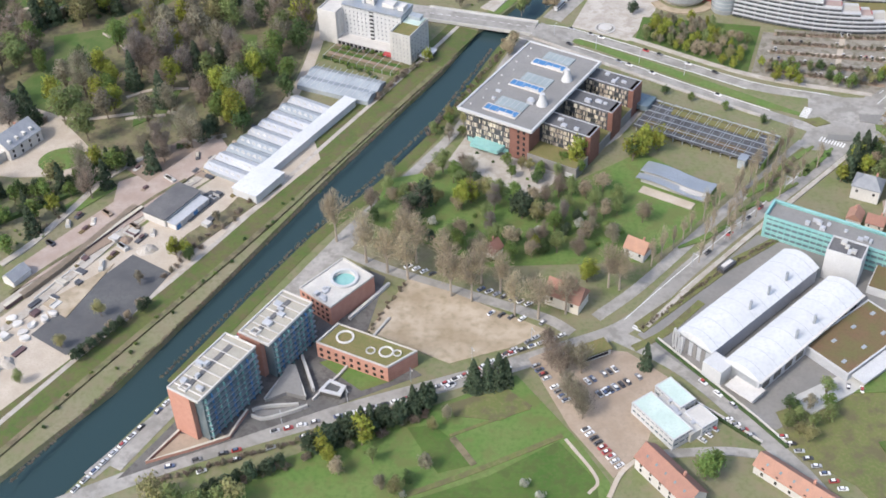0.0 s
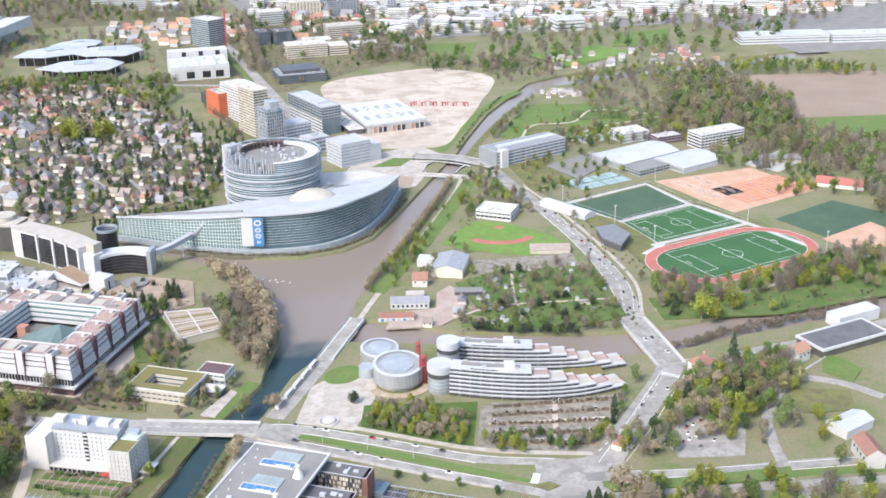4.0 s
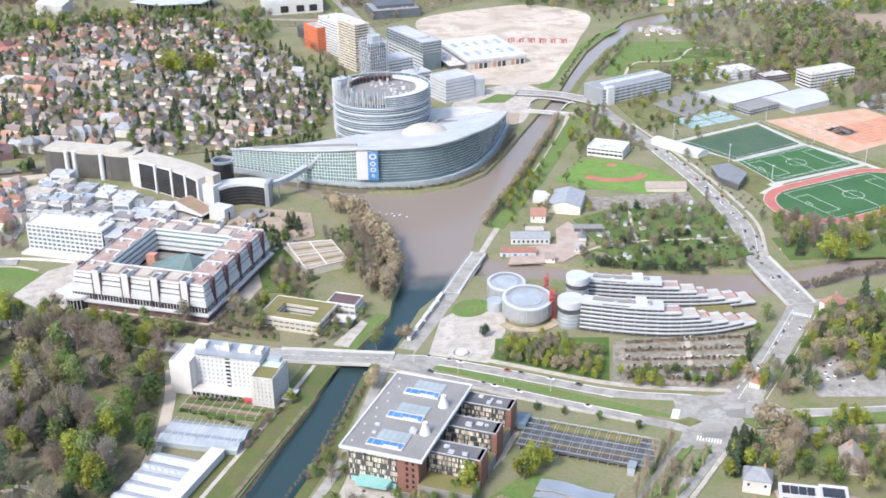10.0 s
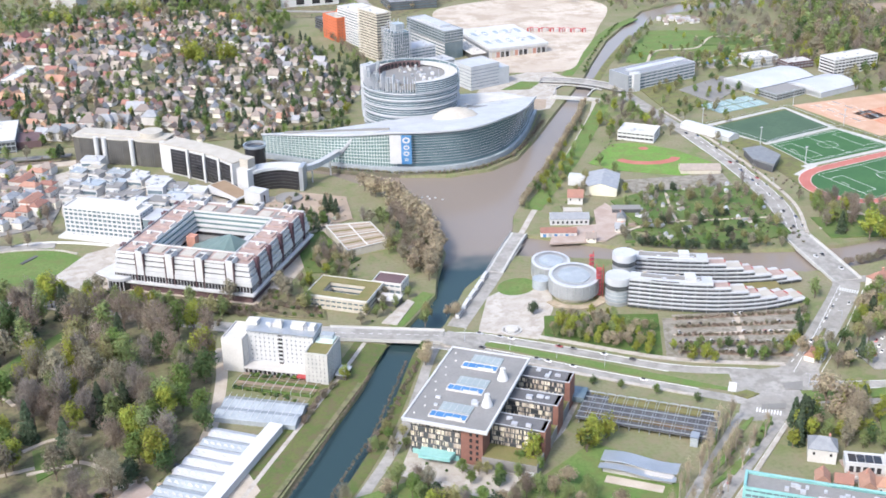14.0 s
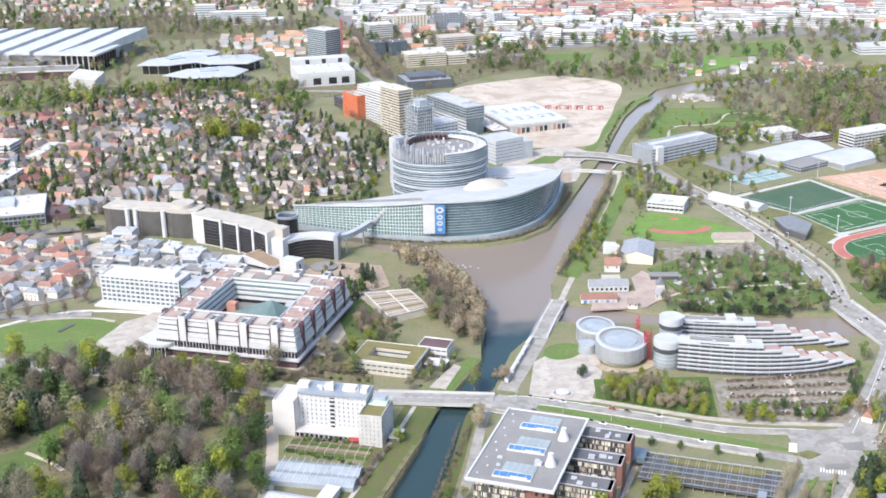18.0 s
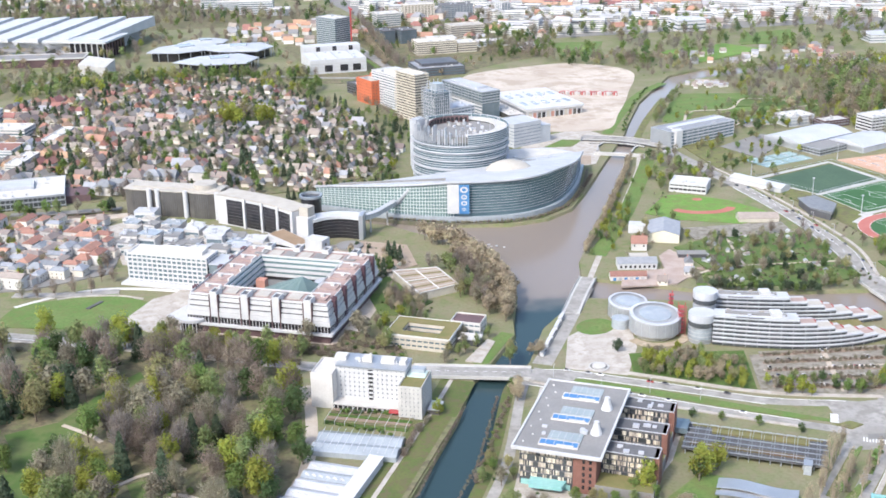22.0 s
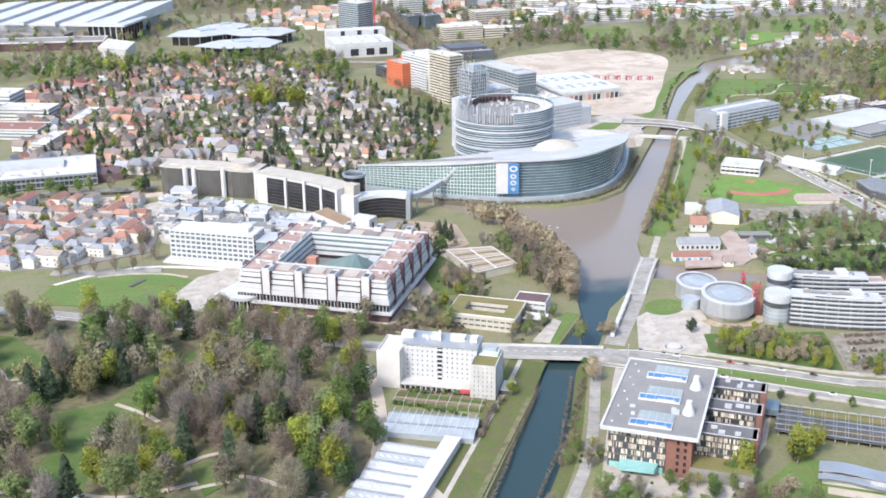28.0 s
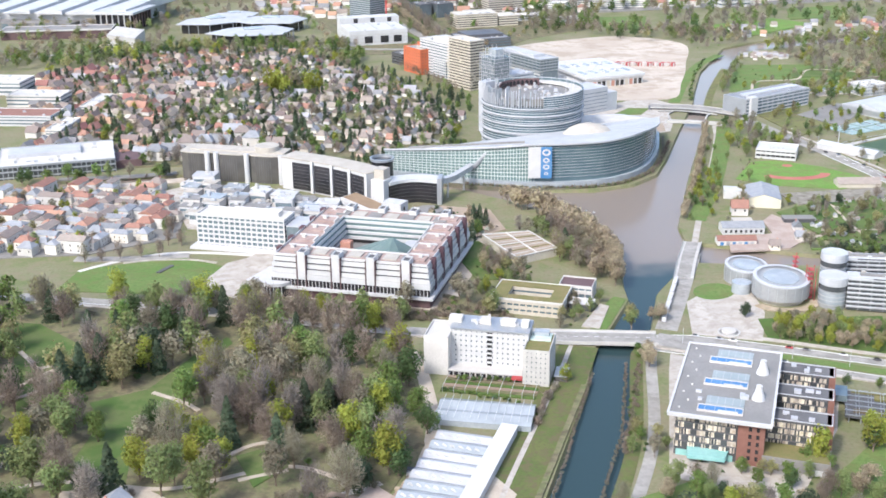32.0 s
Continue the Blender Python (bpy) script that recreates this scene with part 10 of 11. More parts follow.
row("tan", [(59, 761), (75, 805), (77, 852), (67, 902), (39, 948)], 5.0, 1.05, 2.5)
row("tan", [(51, 771), (65, 812), (67, 857), (54, 902)], 6.5, 0.95, 3)
row("tan", [(158, 872), (209, 956), (273, 1071), (300, 1125)], 4.5, 0.5, 1.0)
wood([(158, 867), (178, 859), (299, 1069), (329, 1130), (309, 1130)], 16, 7, {"green": 2, "bud": 2, "fresh": 1}, 0.4, seed=4)
wood([(123, 684), (187, 668), (170, 616), (114, 656)], 60, 4.5, {"bud": 3, "fresh": 2, "tan": 2.5}, 0.5, [[(162, 678), (192, 670), (185, 646), (162, 654)]], seed=5)
wood([(212, 771), (326, 751), (347, 827), (352, 877), (268, 877), (198, 827)], 95, 6, {"bare": 2, "bud": 2, "green": 1, "brownshrub": 3, "shrub": 4}, 0.55, [[(150, 780), (210, 780), (236, 806), (240, 864), (190, 880), (150, 830)]], seed=6)
row("yew", [(222, 777), (246, 765), (270, 756), (298, 747)], 5.5, 0.75, 1.8)
row("green", [(226, 774), (252, 762), (296, 744)], 8, 0.45, 2)
row("bud", [(300, 752), (322, 748), (332, 756)], 6, 0.55, 2)
for x, y, s in ((187, 606, 0.6), (196, 604, 0.7), (200, 600, 0.6), (222, 597, 0.6), (229, 594, 0.7)):
    tree("fresh" if x < 210 else "green", x, y, s)
tree("fresh", 124, 664, 0.85)
for x, y, s in ((253, 540, 0.9), (262, 538, 0.8), (290, 532, 1.0), (287, 496, 0.9), (280, 453, 0.8), (300, 462, 0.9), (267, 528, 0.7), (420, 752, 1.1), (428, 756, 0.9)):
    tree("fresh", x, y, s)
tree("fresh", 131, 660, 0.8)
for x, y, s in ((5, 903, 0.7), (10, 904, 0.75), (13, 898, 0.6)):
    tree("conifer", x, y, s)
tree("blossom", 3, 886, 0.7)
tree("blossom", 10, 884, 0.7)
tree("fresh", -23, 773, 0.55)
wood([(245, 596), (286, 601), (341, 661), (415, 676), (415, 636), (326, 576), (267, 574)], 100, 6.5, {"bud": 3, "green": 1.2, "fresh": 2, "tan": 2, "bare": 2, "conifer": 0.4}, 0.75, [[(272, 596), (326, 604), (302, 561)]], seed=7)
wood([(198, 517), (237, 535), (327, 517), (415, 477), (395, 377), (247, 437), (203, 462)], 175, 6, {"bud": 3, "green": 1.5, "fresh": 3, "tan": 2.5, "bare": 1.5, "conifer": 0.6}, 0.75, [[(150, 420), (240, 380), (262, 432), (175, 470)], [(196, 462), (262, 446), (268, 470), (244, 492), (200, 502)]], seed=8)
wood([(236, 780), (330, 764), (348, 860), (290, 880), (240, 860)], 70, 4, {"shrub": 3, "brownshrub": 3, "yew": 0.6, "blossom": 0.6}, 0.7, seed=61)
wood([(372, 786), (470, 766), (620, 790), (620, 758), (456, 740), (372, 756)], 60, 5, {"shrub": 2, "brownshrub": 3, "bud": 1, "fresh": 0.5}, 0.7, seed=62)
wood([(366, 766), (595, 776), (615, 827), (555, 833), (446, 786), (382, 827)], 90, 7, {"bud": 3, "green": 2, "bare": 3, "fresh": 0.7}, 0.75, seed=9)
wood([(656, 1154), (738, 1203), (790, 1300), (775, 1420), (775, 1504), (681, 1429), (613, 1287), (624, 1209)], 170, 9, {"bud": 6, "bare": 3, "green": 2, "fresh": 0.6, "tan": 1}, 1.15, seed=10)
wood([(639, 1181), (938, 1099), (992, 796), (694, 796), (637, 978), (698, 1099)], 200, 11, {"bud": 4, "bare": 4, "green": 2}, 1.0, seed=11)
wood([(-300, 1150), (-100, 1110), (60, 1140), (80, 1242), (61, 1447), (-19, 1652), (-170, 1704), (-331, 1570)], 760, 7, {"conifer": 5, "yew": 6, "green": 3, "bud": 3, "bare": 2, "fresh": 0.4}, 0.72, seed=12)
wood(ellipse(30, 22, 16, -62, 1400), 13, 10, {"fresh": 4, "bud": 2}, 1.4, seed=13)
wood([(-330, 1560), (-150, 1650), (-60, 1600), (-20, 1690), (-160, 1712), (-330, 1640)], 60, 12, {"bud": 3, "green": 3, "fresh": 0.7}, 1.1, seed=52)
wood([(-330, 920), (-215, 940), (-208, 1000), (-225, 1062), (-340, 1070)], 34, 8, {"fresh": 1.5, "bud": 3, "tan": 2, "conifer": 0.5}, 0.55, seed=53)
wood([(-700, 560), (-420, 520), (-467, 756), (-400, 877), (-700, 1000)], 110, 14, {"bare": 3, "bud": 5, "green": 3, "fresh": 1}, 1.2, seed=54)
wood([(-422, 1653), (-180, 1715), (-29, 1663), (31, 1714), (22, 1974), (-200, 2150), (-600, 2100)], 210, 15, {"bud": 4, "bare": 2, "green": 1, "tan": 3, "fresh": 0.6}, 1.0, [[(-180, 1652), (21, 1673), (22, 1922), (-180, 1922)]], seed=14)
wood([(230, 1900), (1400, 1900), (1600, 2700), (-100, 2700)], 420, 18, {"bud": 4, "bare": 4, "green": 3, "conifer": 1}, 1.0, TOWN_GAPS, seed=15)
wood([(-800, 2170), (-150, 2150), (120, 2120), (180, 2250), (-60, 2430), (-800, 2560)], 560, 13, {"bare": 6, "bud": 5, "green": 1.5, "conifer": 0.5}, 1.0, [[(-70, 2320), (100, 2220), (110, 2300), (-60, 2400)]], seed=16)
wood([(-500, 2440), (250, 2400), (300, 2860), (-600, 2860)], 260, 16, {"bare": 3, "bud": 4, "green": 4, "conifer": 2}, 1.0, seed=17)
wood([(545, 1392), (700, 1466), (790, 1480), (770, 1300), (640, 1190), (600, 1200), (535, 1292)], 170, 8.5, {"bare": 4, "bud": 3, "fresh": 0.7, "tan": 3}, 0.85, seed=18)
row("bare", [(176, 1680), (190, 1900), (196, 2080)], 9, 0.9, 3)
row("tan", [(162, 1690), (174, 1900), (180, 2080)], 9, 0.8, 3)
wood([(443, 1570), (906, 1601), (1300, 1900), (400, 2100), (334, 1714)], 330, 18, {"bud": 4, "bare": 3, "green": 3}, 1.1, [[(639, 1658), (711, 1714), (743, 1631), (649, 1590)], [(750, 1740), (870, 1808), (811, 1668)], [(446, 1828), (550, 1834), (505, 1728), (455, 1735)]], seed=16)
wood([(-150, 542), (-185, 512), (-235, 455), (-300, 400), (-420, 420), (-420, 520), (-330, 545), (-285, 520), (-225, 515), (-205, 545)], 110, 7, {"conifer": 3, "green": 3, "bud": 2, "bare": 2, "fresh": 1, "shrub": 2}, 0.9, seed=21)
row("shrub", [(338, 1236), (360, 1282), (410, 1372), (460, 1450)], 7, 0.9, 2)
row("bud", [(388, 1262), (432, 1332), (490, 1415)], 11, 0.7, 2)
wood([(300, 1000), (352, 1010), (350, 1120), (315, 1125), (286, 1060)], 24, 7, {"green": 2, "bud": 3, "fresh": 1, "bare": 2}, 0.7, seed=23)
wood([(160, 880), (205, 900), (240, 980), (250, 1000), (225, 975)], 22, 6, {"green": 3, "fresh": 1.5, "bud": 1}, 0.5, seed=24)
wood([(30, 880), (60, 870), (66, 820), (50, 780), (44, 800), (36, 815)], 26, 6, {"bare": 2, "bud": 2, "conifer": 0.4}, 0.8, seed=25)
wood([(-20, 900), (10, 880), (4, 872), (-12, 858), (-30, 890)], 18, 5, {"conifer": 2, "green": 2, "blossom": 0.8}, 0.7, seed=26)
wood([(-48, 756), (-34, 745), (-10, 770), (10, 770), (0, 805), (-20, 800)], 18, 5, {"bud": 2, "bare": 2, "brownshrub": 3, "fresh": 0.6}, 0.5, seed=27)
wood([(400, 1190), (540, 1200), (640, 1140), (660, 1180), (520, 1270), (440, 1240)], 70, 8, {"bud": 3, "green": 2, "fresh": 2, "bare": 1}, 0.7, seed=28)
wood([(650, 840), (700, 800), (1000, 800), (1000, 1100), (760, 1120), (700, 980)], 130, 12, {"bud": 4, "bare": 4, "green": 2, "fresh": 1}, 1.0, seed=29)
wood([(-330, 1090), (-200, 1080), (-200, 1100), (-330, 1112)], 20, 7, {"brownshrub": 2, "green": 1, "bud": 1}, 0.8, seed=30)
wood([(178, 614), (246, 592), (262, 612), (292, 650), (285, 652), (250, 606), (182, 626)], 26, 5, {"green": 2, "fresh": 1, "bud": 2, "conifer": 0.5}, 0.5, seed=31)
for r in range(5):
    row("brownshrub", [(186 + r * 3.5, 617 + r * 10.5), (248 + r * 9, 597 + r * 12.5)], 3.4, 0.75, 0.6)
for x, y in ((120, 594), (134, 585), (152, 575), (171, 561)):
    tree("green", x, y, 0.38)
for x, y, s in ((126, 654, 0.7), (156, 647, 0.6), (247, 539, 0.6), (258, 533, 0.6), (280, 535, 0.8), (294, 531, 0.8), (250, 880, 0.6), (286, 528, 0.7)):
    tree("fresh", x, y, s)
for x, y, s in ((238, 508, 1.3), (230, 500, 1.1), (245, 515, 1.1)):
    tree("plane", x, y, s * 0.75)
for x, y, s in ((210, 515, 0.9), (222, 525, 0.8), (216, 520, 1.0), (375, 758, 0.8), (205, 508, 0.8)):
    tree("conifer", x, y, s)
tree("fresh", 389, 742, 1.4)
tree("fresh", 398, 740, 1.2)
row("green", [(94, 532), (100, 538)], 5, 0.9)
wood([(86, 535), (104, 548), (110, 535), (96, 520)], 5, 5, {"fresh": 1}, 0.9, seed=33)
row("bare", [(36, 380), (44, 356), (52, 336)], 7, 0.9, 1.5)
row("bare", [(46, 374), (60, 360)], 7, 0.8, 1.5)
tree("conifer", 80, 372, 0.8)
tree("blossom", 22, 306, 1.0)
tree("blossom", 28, 300, 0.8)
tree("fresh", -45, 330, 0.9)
tree("bud", -40, 320, 0.6)
tree("bud", -18, 316, 0.7)
tree("fresh", 62, 524, 1.0)
row("bud", [(-128, 300), (-110, 296), (-80, 306)], 9, 0.9, 3)
wood([(130, 345), (160, 355), (150, 330)], 10, 6, {"bud": 2, "green": 1}, 0.6, seed=34)
tree("fresh", -20, 636, 0.6)
wood([(-8, 700), (2, 726), (24, 742), (44, 738), (20, 710)], 14, 5, {"bud": 2, "shrub": 2}, 0.5, seed=35)
row("bud", [(40, 690), (50, 712)], 7, 0.7, 2)
row("shrub", [(30, 655), (36, 670)], 4, 1.3, 1)
row("brownshrub", [(26, 1003), (75, 976), (118, 966), (152, 970), (187, 993), (218, 1038), (244, 1085)], 3, 0.8, 0.8)
row("shrub", [(30, 1000), (78, 975), (120, 965), (155, 970), (190, 996), (220, 1042)], 6, 0.6, 0.8)
for x, y in [(-222, 893), (-215, 917), (-211, 943), (-234, 896), (-248, 896), (-260, 895), (-271, 895), (-206, 914)]:
    tree("bare", x, y, 0.6)
for x, y in [(-210, 1098), (-212, 1095)]:
    tree("yew", x, y, 1.0)
row("brownshrub", [(-178, 790), (-120, 760), (-62, 732)], 3.5, 1.1, 2)
row("brownshrub", [(-170, 796), (-110, 764), (-56, 738)], 3.5, 1.1, 2)
row("bud", [(-200, 802), (-130, 766), (-70, 734)], 13, 0.7, 3)
row("shrub", [(-187, 343), (-108, 463), (-66, 537)], 11, 0.6, 5)
row("brownshrub", [(-150, 440), (-128, 476), (-100, 520)], 4, 0.8, 2.5)
wood([(60, 1240), (100, 1250), (120, 1330), (90, 1420), (70, 1400)], 40, 7, {"green": 2, "bud": 2, "conifer": 1}, 0.6, seed=41)
wood([(-60, 1086), (-20, 1060), (40, 1078), (60, 1120), (0, 1110)], 40, 6, {"green": 3, "bud": 2, "conifer": 2}, 0.6, seed=42)
for x, y in [(366, 666), (394, 571), (391, 584), (288, 542), (292, 531), (258, 540), (333, 493), (326, 528), (358, 654), (344, 649), (382, 562), (379, 520), (286, 500)]:
    tree("fresh", x, y, 0.75)
for x, y in [(383, 681), (373, 618), (306, 520), (289, 585), (375, 626), (257, 531), (213, 527), (219, 529)]:
    tree("conifer", x, y, 0.8)
for x, y in [(344, 658), (371, 641), (390, 654), (374, 592), (314, 610), (348, 576), (364, 583), (372, 581), (361, 635), (382, 652), (400, 647), (389, 636), (302, 665), (376, 535), (360, 518)]:
    tree("bud", x, y, 0.8)
for x, y in [(287, 605), (287, 597), (312, 614), (327, 623), (331, 613), (340, 606), (342, 597), (308, 584), (271, 575), (278, 577), (353, 602), (344, 569)]:
    tree("bud", x, y, 0.45)
for x, y in [(378, 510), (380, 643), (369, 606), (364, 648), (306, 514), (326, 515), (356, 503)]:
    tree("green", x, y, 0.85)
for x, y in [(236, 524), (246, 531), (237, 536), (243, 516)]:
    tree("tan", x, y, 1.2)
row("brownshrub", [(350, 706), (384, 717), (415, 719), (470, 726), (536, 730)], 4, 1.3, 3)
row("brownshrub", [(356, 709), (423, 725), (541, 738)], 5, 1.2, 3)
wood([(685, 1258), (748, 1224), (737, 1096), (685, 1065), (656, 1145)], 60, 9, {"bare": 4, "bud": 4, "tan": 2}, 0.9, seed=61)
wood([(553, 1499), (633, 1530), (816, 1511), (765, 1430), (645, 1451), (562, 1407)], 50, 12, {"bare": 3, "bud": 5, "green": 2, "fresh": 1}, 0.9, seed=62)
wood([(826, 1529), (1000, 1431), (979, 1399), (794, 1468)], 60, 10, {"bud": 4, "green": 2, "fresh": 1.5}, 0.9, seed=63)
wood([(591, 989), (667, 1059), (674, 1035), (653, 990), (604, 975)], 18, 8, {"green": 2, "fresh": 2}, 0.6, seed=64)
wood([(378, 833), (411, 803), (556, 823), (591, 812), (556, 759), (370, 814)], 50, 7, {"bud": 4, "green": 2, "fresh": 2}, 0.6, seed=65)
wood([(-65, 744), (-49, 771), (-31, 752), (-19, 728), (-22, 720), (-55, 734)], 45, 3.5, {"brownshrub": 5, "shrub": 1, "bud": 0.5}, 0.9, seed=66)
wood([(-26, 804), (-2, 840), (17, 791), (12, 783), (-13, 785)], 26, 5, {"bare": 2, "bud": 2, "tan": 2, "shrub": 2}, 0.6, seed=67)
row("tan", [(-25, 836), (-18, 862), (-10, 877)], 6, 0.7, 2)
tree("fresh", *[(-24, 769)][0], 0.6)
for x, y in [(30, 647), (34, 654), (57, 702)]:
    tree("tan", x, y, 0.6)
row("brownshrub", [(-29, 632), (-52, 591)], 3, 0.9, 1.5)
row("shrub", [(-74, 655), (-33, 638)], 4, 0.9, 1)
row("shrub", [(-84, 644), (-48, 617)], 4, 0.8, 1)
row("brownshrub", [(-20, 558), (4, 600), (26, 648)], 4, 0.7, 1.2)
row("shrub", [(-14, 566), (18, 634)], 9, 0.6, 1)
wood([(398, 1264), (441, 1344), (482, 1397), (562, 1375), (621, 1293), (545, 1272), (460, 1216)], 34, 9, {"bud": 2, "green": 2, "shrub": 3, "fresh": 1.5}, 0.5, seed=71)
wood([(-50, 925), (-10, 950), (24, 930), (22, 885), (-10, 872), (-34, 895)], 40, 4, {"brownshrub": 3, "tan": 2, "shrub": 2, "yew": 0.5}, 0.5, seed=72)
wood([(-8, 1050), (40, 1075), (60, 1100), (30, 1130), (-30, 1105)], 30, 6, {"green": 2, "yew": 3, "bud": 2}, 0.6, seed=73)
wood([(-20, 1560), (50, 1500), (50, 1660), (0, 1680)], 26, 9, {"bud": 3, "green": 2, "fresh": 1}, 1.0, seed=68)
wood([(130, 1720), (230, 1740), (400, 1760), (440, 1840), (250, 2150), (130, 2150)], 80, 14, {"bud": 4, "green": 3, "bare": 2}, 0.9, [[(140, 1930), (260, 1930), (260, 1990), (140, 1990)], [(180, 1830), (240, 1830), (240, 1890), (180, 1890)]], seed=69)
wood([(-420, 1600), (-200, 1680), (-190, 1720), (-430, 1690)], 60, 9, {"bud": 4, "green": 3, "bare": 2, "fresh": 0.6}, 1.0, seed=70)
wood([(480, 1500), (560, 1520), (600, 1580), (470, 1680), (430, 1850), (300, 1850), (330, 1690), (470, 1600)], 170, 8, {"bud": 4, "bare": 4, "tan": 2, "green": 1, "shrub": 2}, 0.75, [[(449, 1801), (530, 1790), (479, 1678), (428, 1695)]], seed=81)
wood([(400, 1020), (480, 1080), (470, 1180), (420, 1180), (366, 1130), (372, 1060)], 60, 6, {"bud": 3, "shrub": 4, "brownshrub": 4, "green": 2, "fresh": 1}, 0.55, [[(350, 1150), (450, 1185), (440, 1225), (345, 1190)]], seed=82)
wood([(372, 850), (396, 840), (392, 1000), (374, 1050)], 26, 5, {"shrub": 3, "brownshrub": 3, "bud": 1}, 0.6, [[(380, 890), (406, 890), (406, 945), (380, 945)]], seed=83)
wood([(205, 780), (345, 745), (350, 880), (265, 885)], 150, 4, {"shrub": 5, "brownshrub": 5, "bud": 1}, 0.6, seed=84)
wood([(180, 850), (240, 930), (300, 1060), (345, 1100), (350, 1010), (300, 1010), (250, 960), (262, 915), (215, 870)], 70, 5, {"shrub": 4, "brownshrub": 4, "bud": 2, "green": 1}, 0.6, seed=85)
wood([(-160, 800), (-62, 745), (-56, 738), (-66, 732), (-180, 790)], 60, 3.5, {"brownshrub": 5, "bud": 0.6, "shrub": 1}, 0.9, seed=86)
wood([(560, 1470), (640, 1490), (830, 1500), (760, 1560), (620, 1570)], 70, 8, {"bud": 3, "green": 2, "shrub": 3, "fresh": 1}, 0.6, seed=87)
wood([(560, 1100), (700, 1000), (760, 1110), (640, 1180)], 60, 9, {"bud": 3, "bare": 3, "green": 1}, 0.8, [[(580, 1140), (660, 1140), (660, 1190), (580, 1190)], [(498, 1063), (613, 1075), (637, 990), (529, 954)]], seed=88)
wood([(-262, 470), (-244, 483), (-211, 506), (-196, 524), (-180, 535), (-196, 548), (-226, 520), (-262, 500)], 44, 4.5, {"yew": 4, "conifer": 1.5, "green": 2, "bud": 1, "brownshrub": 2}, 0.6, seed=91)
wood([(-260, 440), (-232, 450), (-206, 490), (-214, 500), (-240, 476), (-262, 466)], 26, 4, {"yew": 2, "bud": 2, "shrub": 3, "brownshrub": 2}, 0.5, seed=92)
row("brownshrub", [(-130, 312), (-96, 324), (-60, 337), (-20, 352)], 3.2, 0.7, 1)
row("brownshrub", [(-46, 398), (-28, 434)], 3, 0.5, 1)
row("brownshrub", [(82, 397), (128, 438), (162, 462)], 2.6, 0.5, 0.6)
wood([(60, 1610), (180, 1570), (300, 1650), (440, 1720), (430, 1850), (250, 1840), (60, 1840)], 110, 8, {"bud": 3, "bare": 2, "green": 2, "shrub": 4, "brownshrub": 4, "tan": 1}, 0.6, [[(150, 1560), (175, 1560), (210, 2000), (150, 2000)]], seed=93)
wood([(-200, 1660), (-160, 1730), (40, 1680), (60, 1640), (0, 1640), (-100, 1690)], 70, 7, {"bud": 3, "green": 3, "bare": 2, "fresh": 1}, 0.7, seed=94)
row("bare", [(84, 1500), (100, 1420), (112, 1340)], 7, 0.5, 2)
row("brownshrub", [(-190, 314), (-101, 464), (-80, 503), (-52, 552), (-30, 593), (-2, 643)], 1.9, 0.4, 0.5)
row("brownshrub", [(-137, 372), (-80, 470), (-46, 520), (-12, 578), (21, 652)], 2.2, 0.42, 0.6)
wood([(-20, 560), (6, 540), (44, 492), (70, 520), (60, 540), (20, 545), (0, 580)], 36, 4, {"shrub": 3, "bud": 2, "green": 2}, 0.55, seed=89)
join_rest()

# ---------------------------------------------------------------- cars
def car_meshes():
    """A saloon's lower body with rounded ends, and a glazed cabin."""
    prof = [(-2.15, 0.35), (-2.2, 0.75), (-2.05, 0.95), (-0.9, 1.0), (1.0, 1.0), (2.0, 0.85), (2.2, 0.65), (2.15, 0.35)]
    v = [(x, s * (0.88 if 0.3 < z < 0.8 else 0.8), z) for s in (-1, 1) for x, z in prof]
    n = len(prof)
    f = [tuple(range(n)), tuple(range(2 * n - 1, n - 1, -1))] + [(i, n + i, n + (i + 1) % n, (i + 1) % n) for i in range(n)]
    body = mesh_of("car_body", v, f, M_PAINT)
    cv = [(-1.7, -0.74, 0.98), (1.0, -0.74, 0.98), (1.0, 0.74, 0.98), (-1.7, 0.74, 0.98), (-1.25, -0.62, 1.46), (0.3, -0.62, 1.46), (0.3, 0.62, 1.46), (-1.25, 0.62, 1.46)]
    glass = mesh_of("car_glass", cv, [(0, 1, 5, 4), (1, 2, 6, 5), (2, 3, 7, 6), (3, 0, 4, 7), (4, 5, 6, 7)], M_DARKGLASS)
    roof = mesh_of("car_roof", [(-1.3, -0.64, 1.46), (0.35, -0.64, 1.46), (0.35, 0.64, 1.46), (-1.3, 0.64, 1.46), (-1.2, -0.6, 1.52), (0.25, -0.6, 1.52), (0.25, 0.6, 1.52), (-1.2, 0.6, 1.52)], [(0, 1, 5, 4), (1, 2, 6, 5), (2, 3, 7, 6), (3, 0, 4, 7), (4, 5, 6, 7)], M_PAINT)
    ring = ellipse(0.33, 0.33, 10)
    wv = [(x, s * 0.1, z) for s in (-1, 1) for x, z in ring]
    wheel = mesh_of("wheel", wv, [tuple(range(10)), tuple(range(19, 9, -1))] + [(i, 10 + i, 10 + (i + 1) % 10, (i + 1) % 10) for i in range(10)], M_ROOFDARK)
    return body, glass, roof, wheel


BODY, GLASSHOUSE, CAR_ROOF, WHEEL = car_meshes()
crnd = random.Random(23)
CARS = [0]


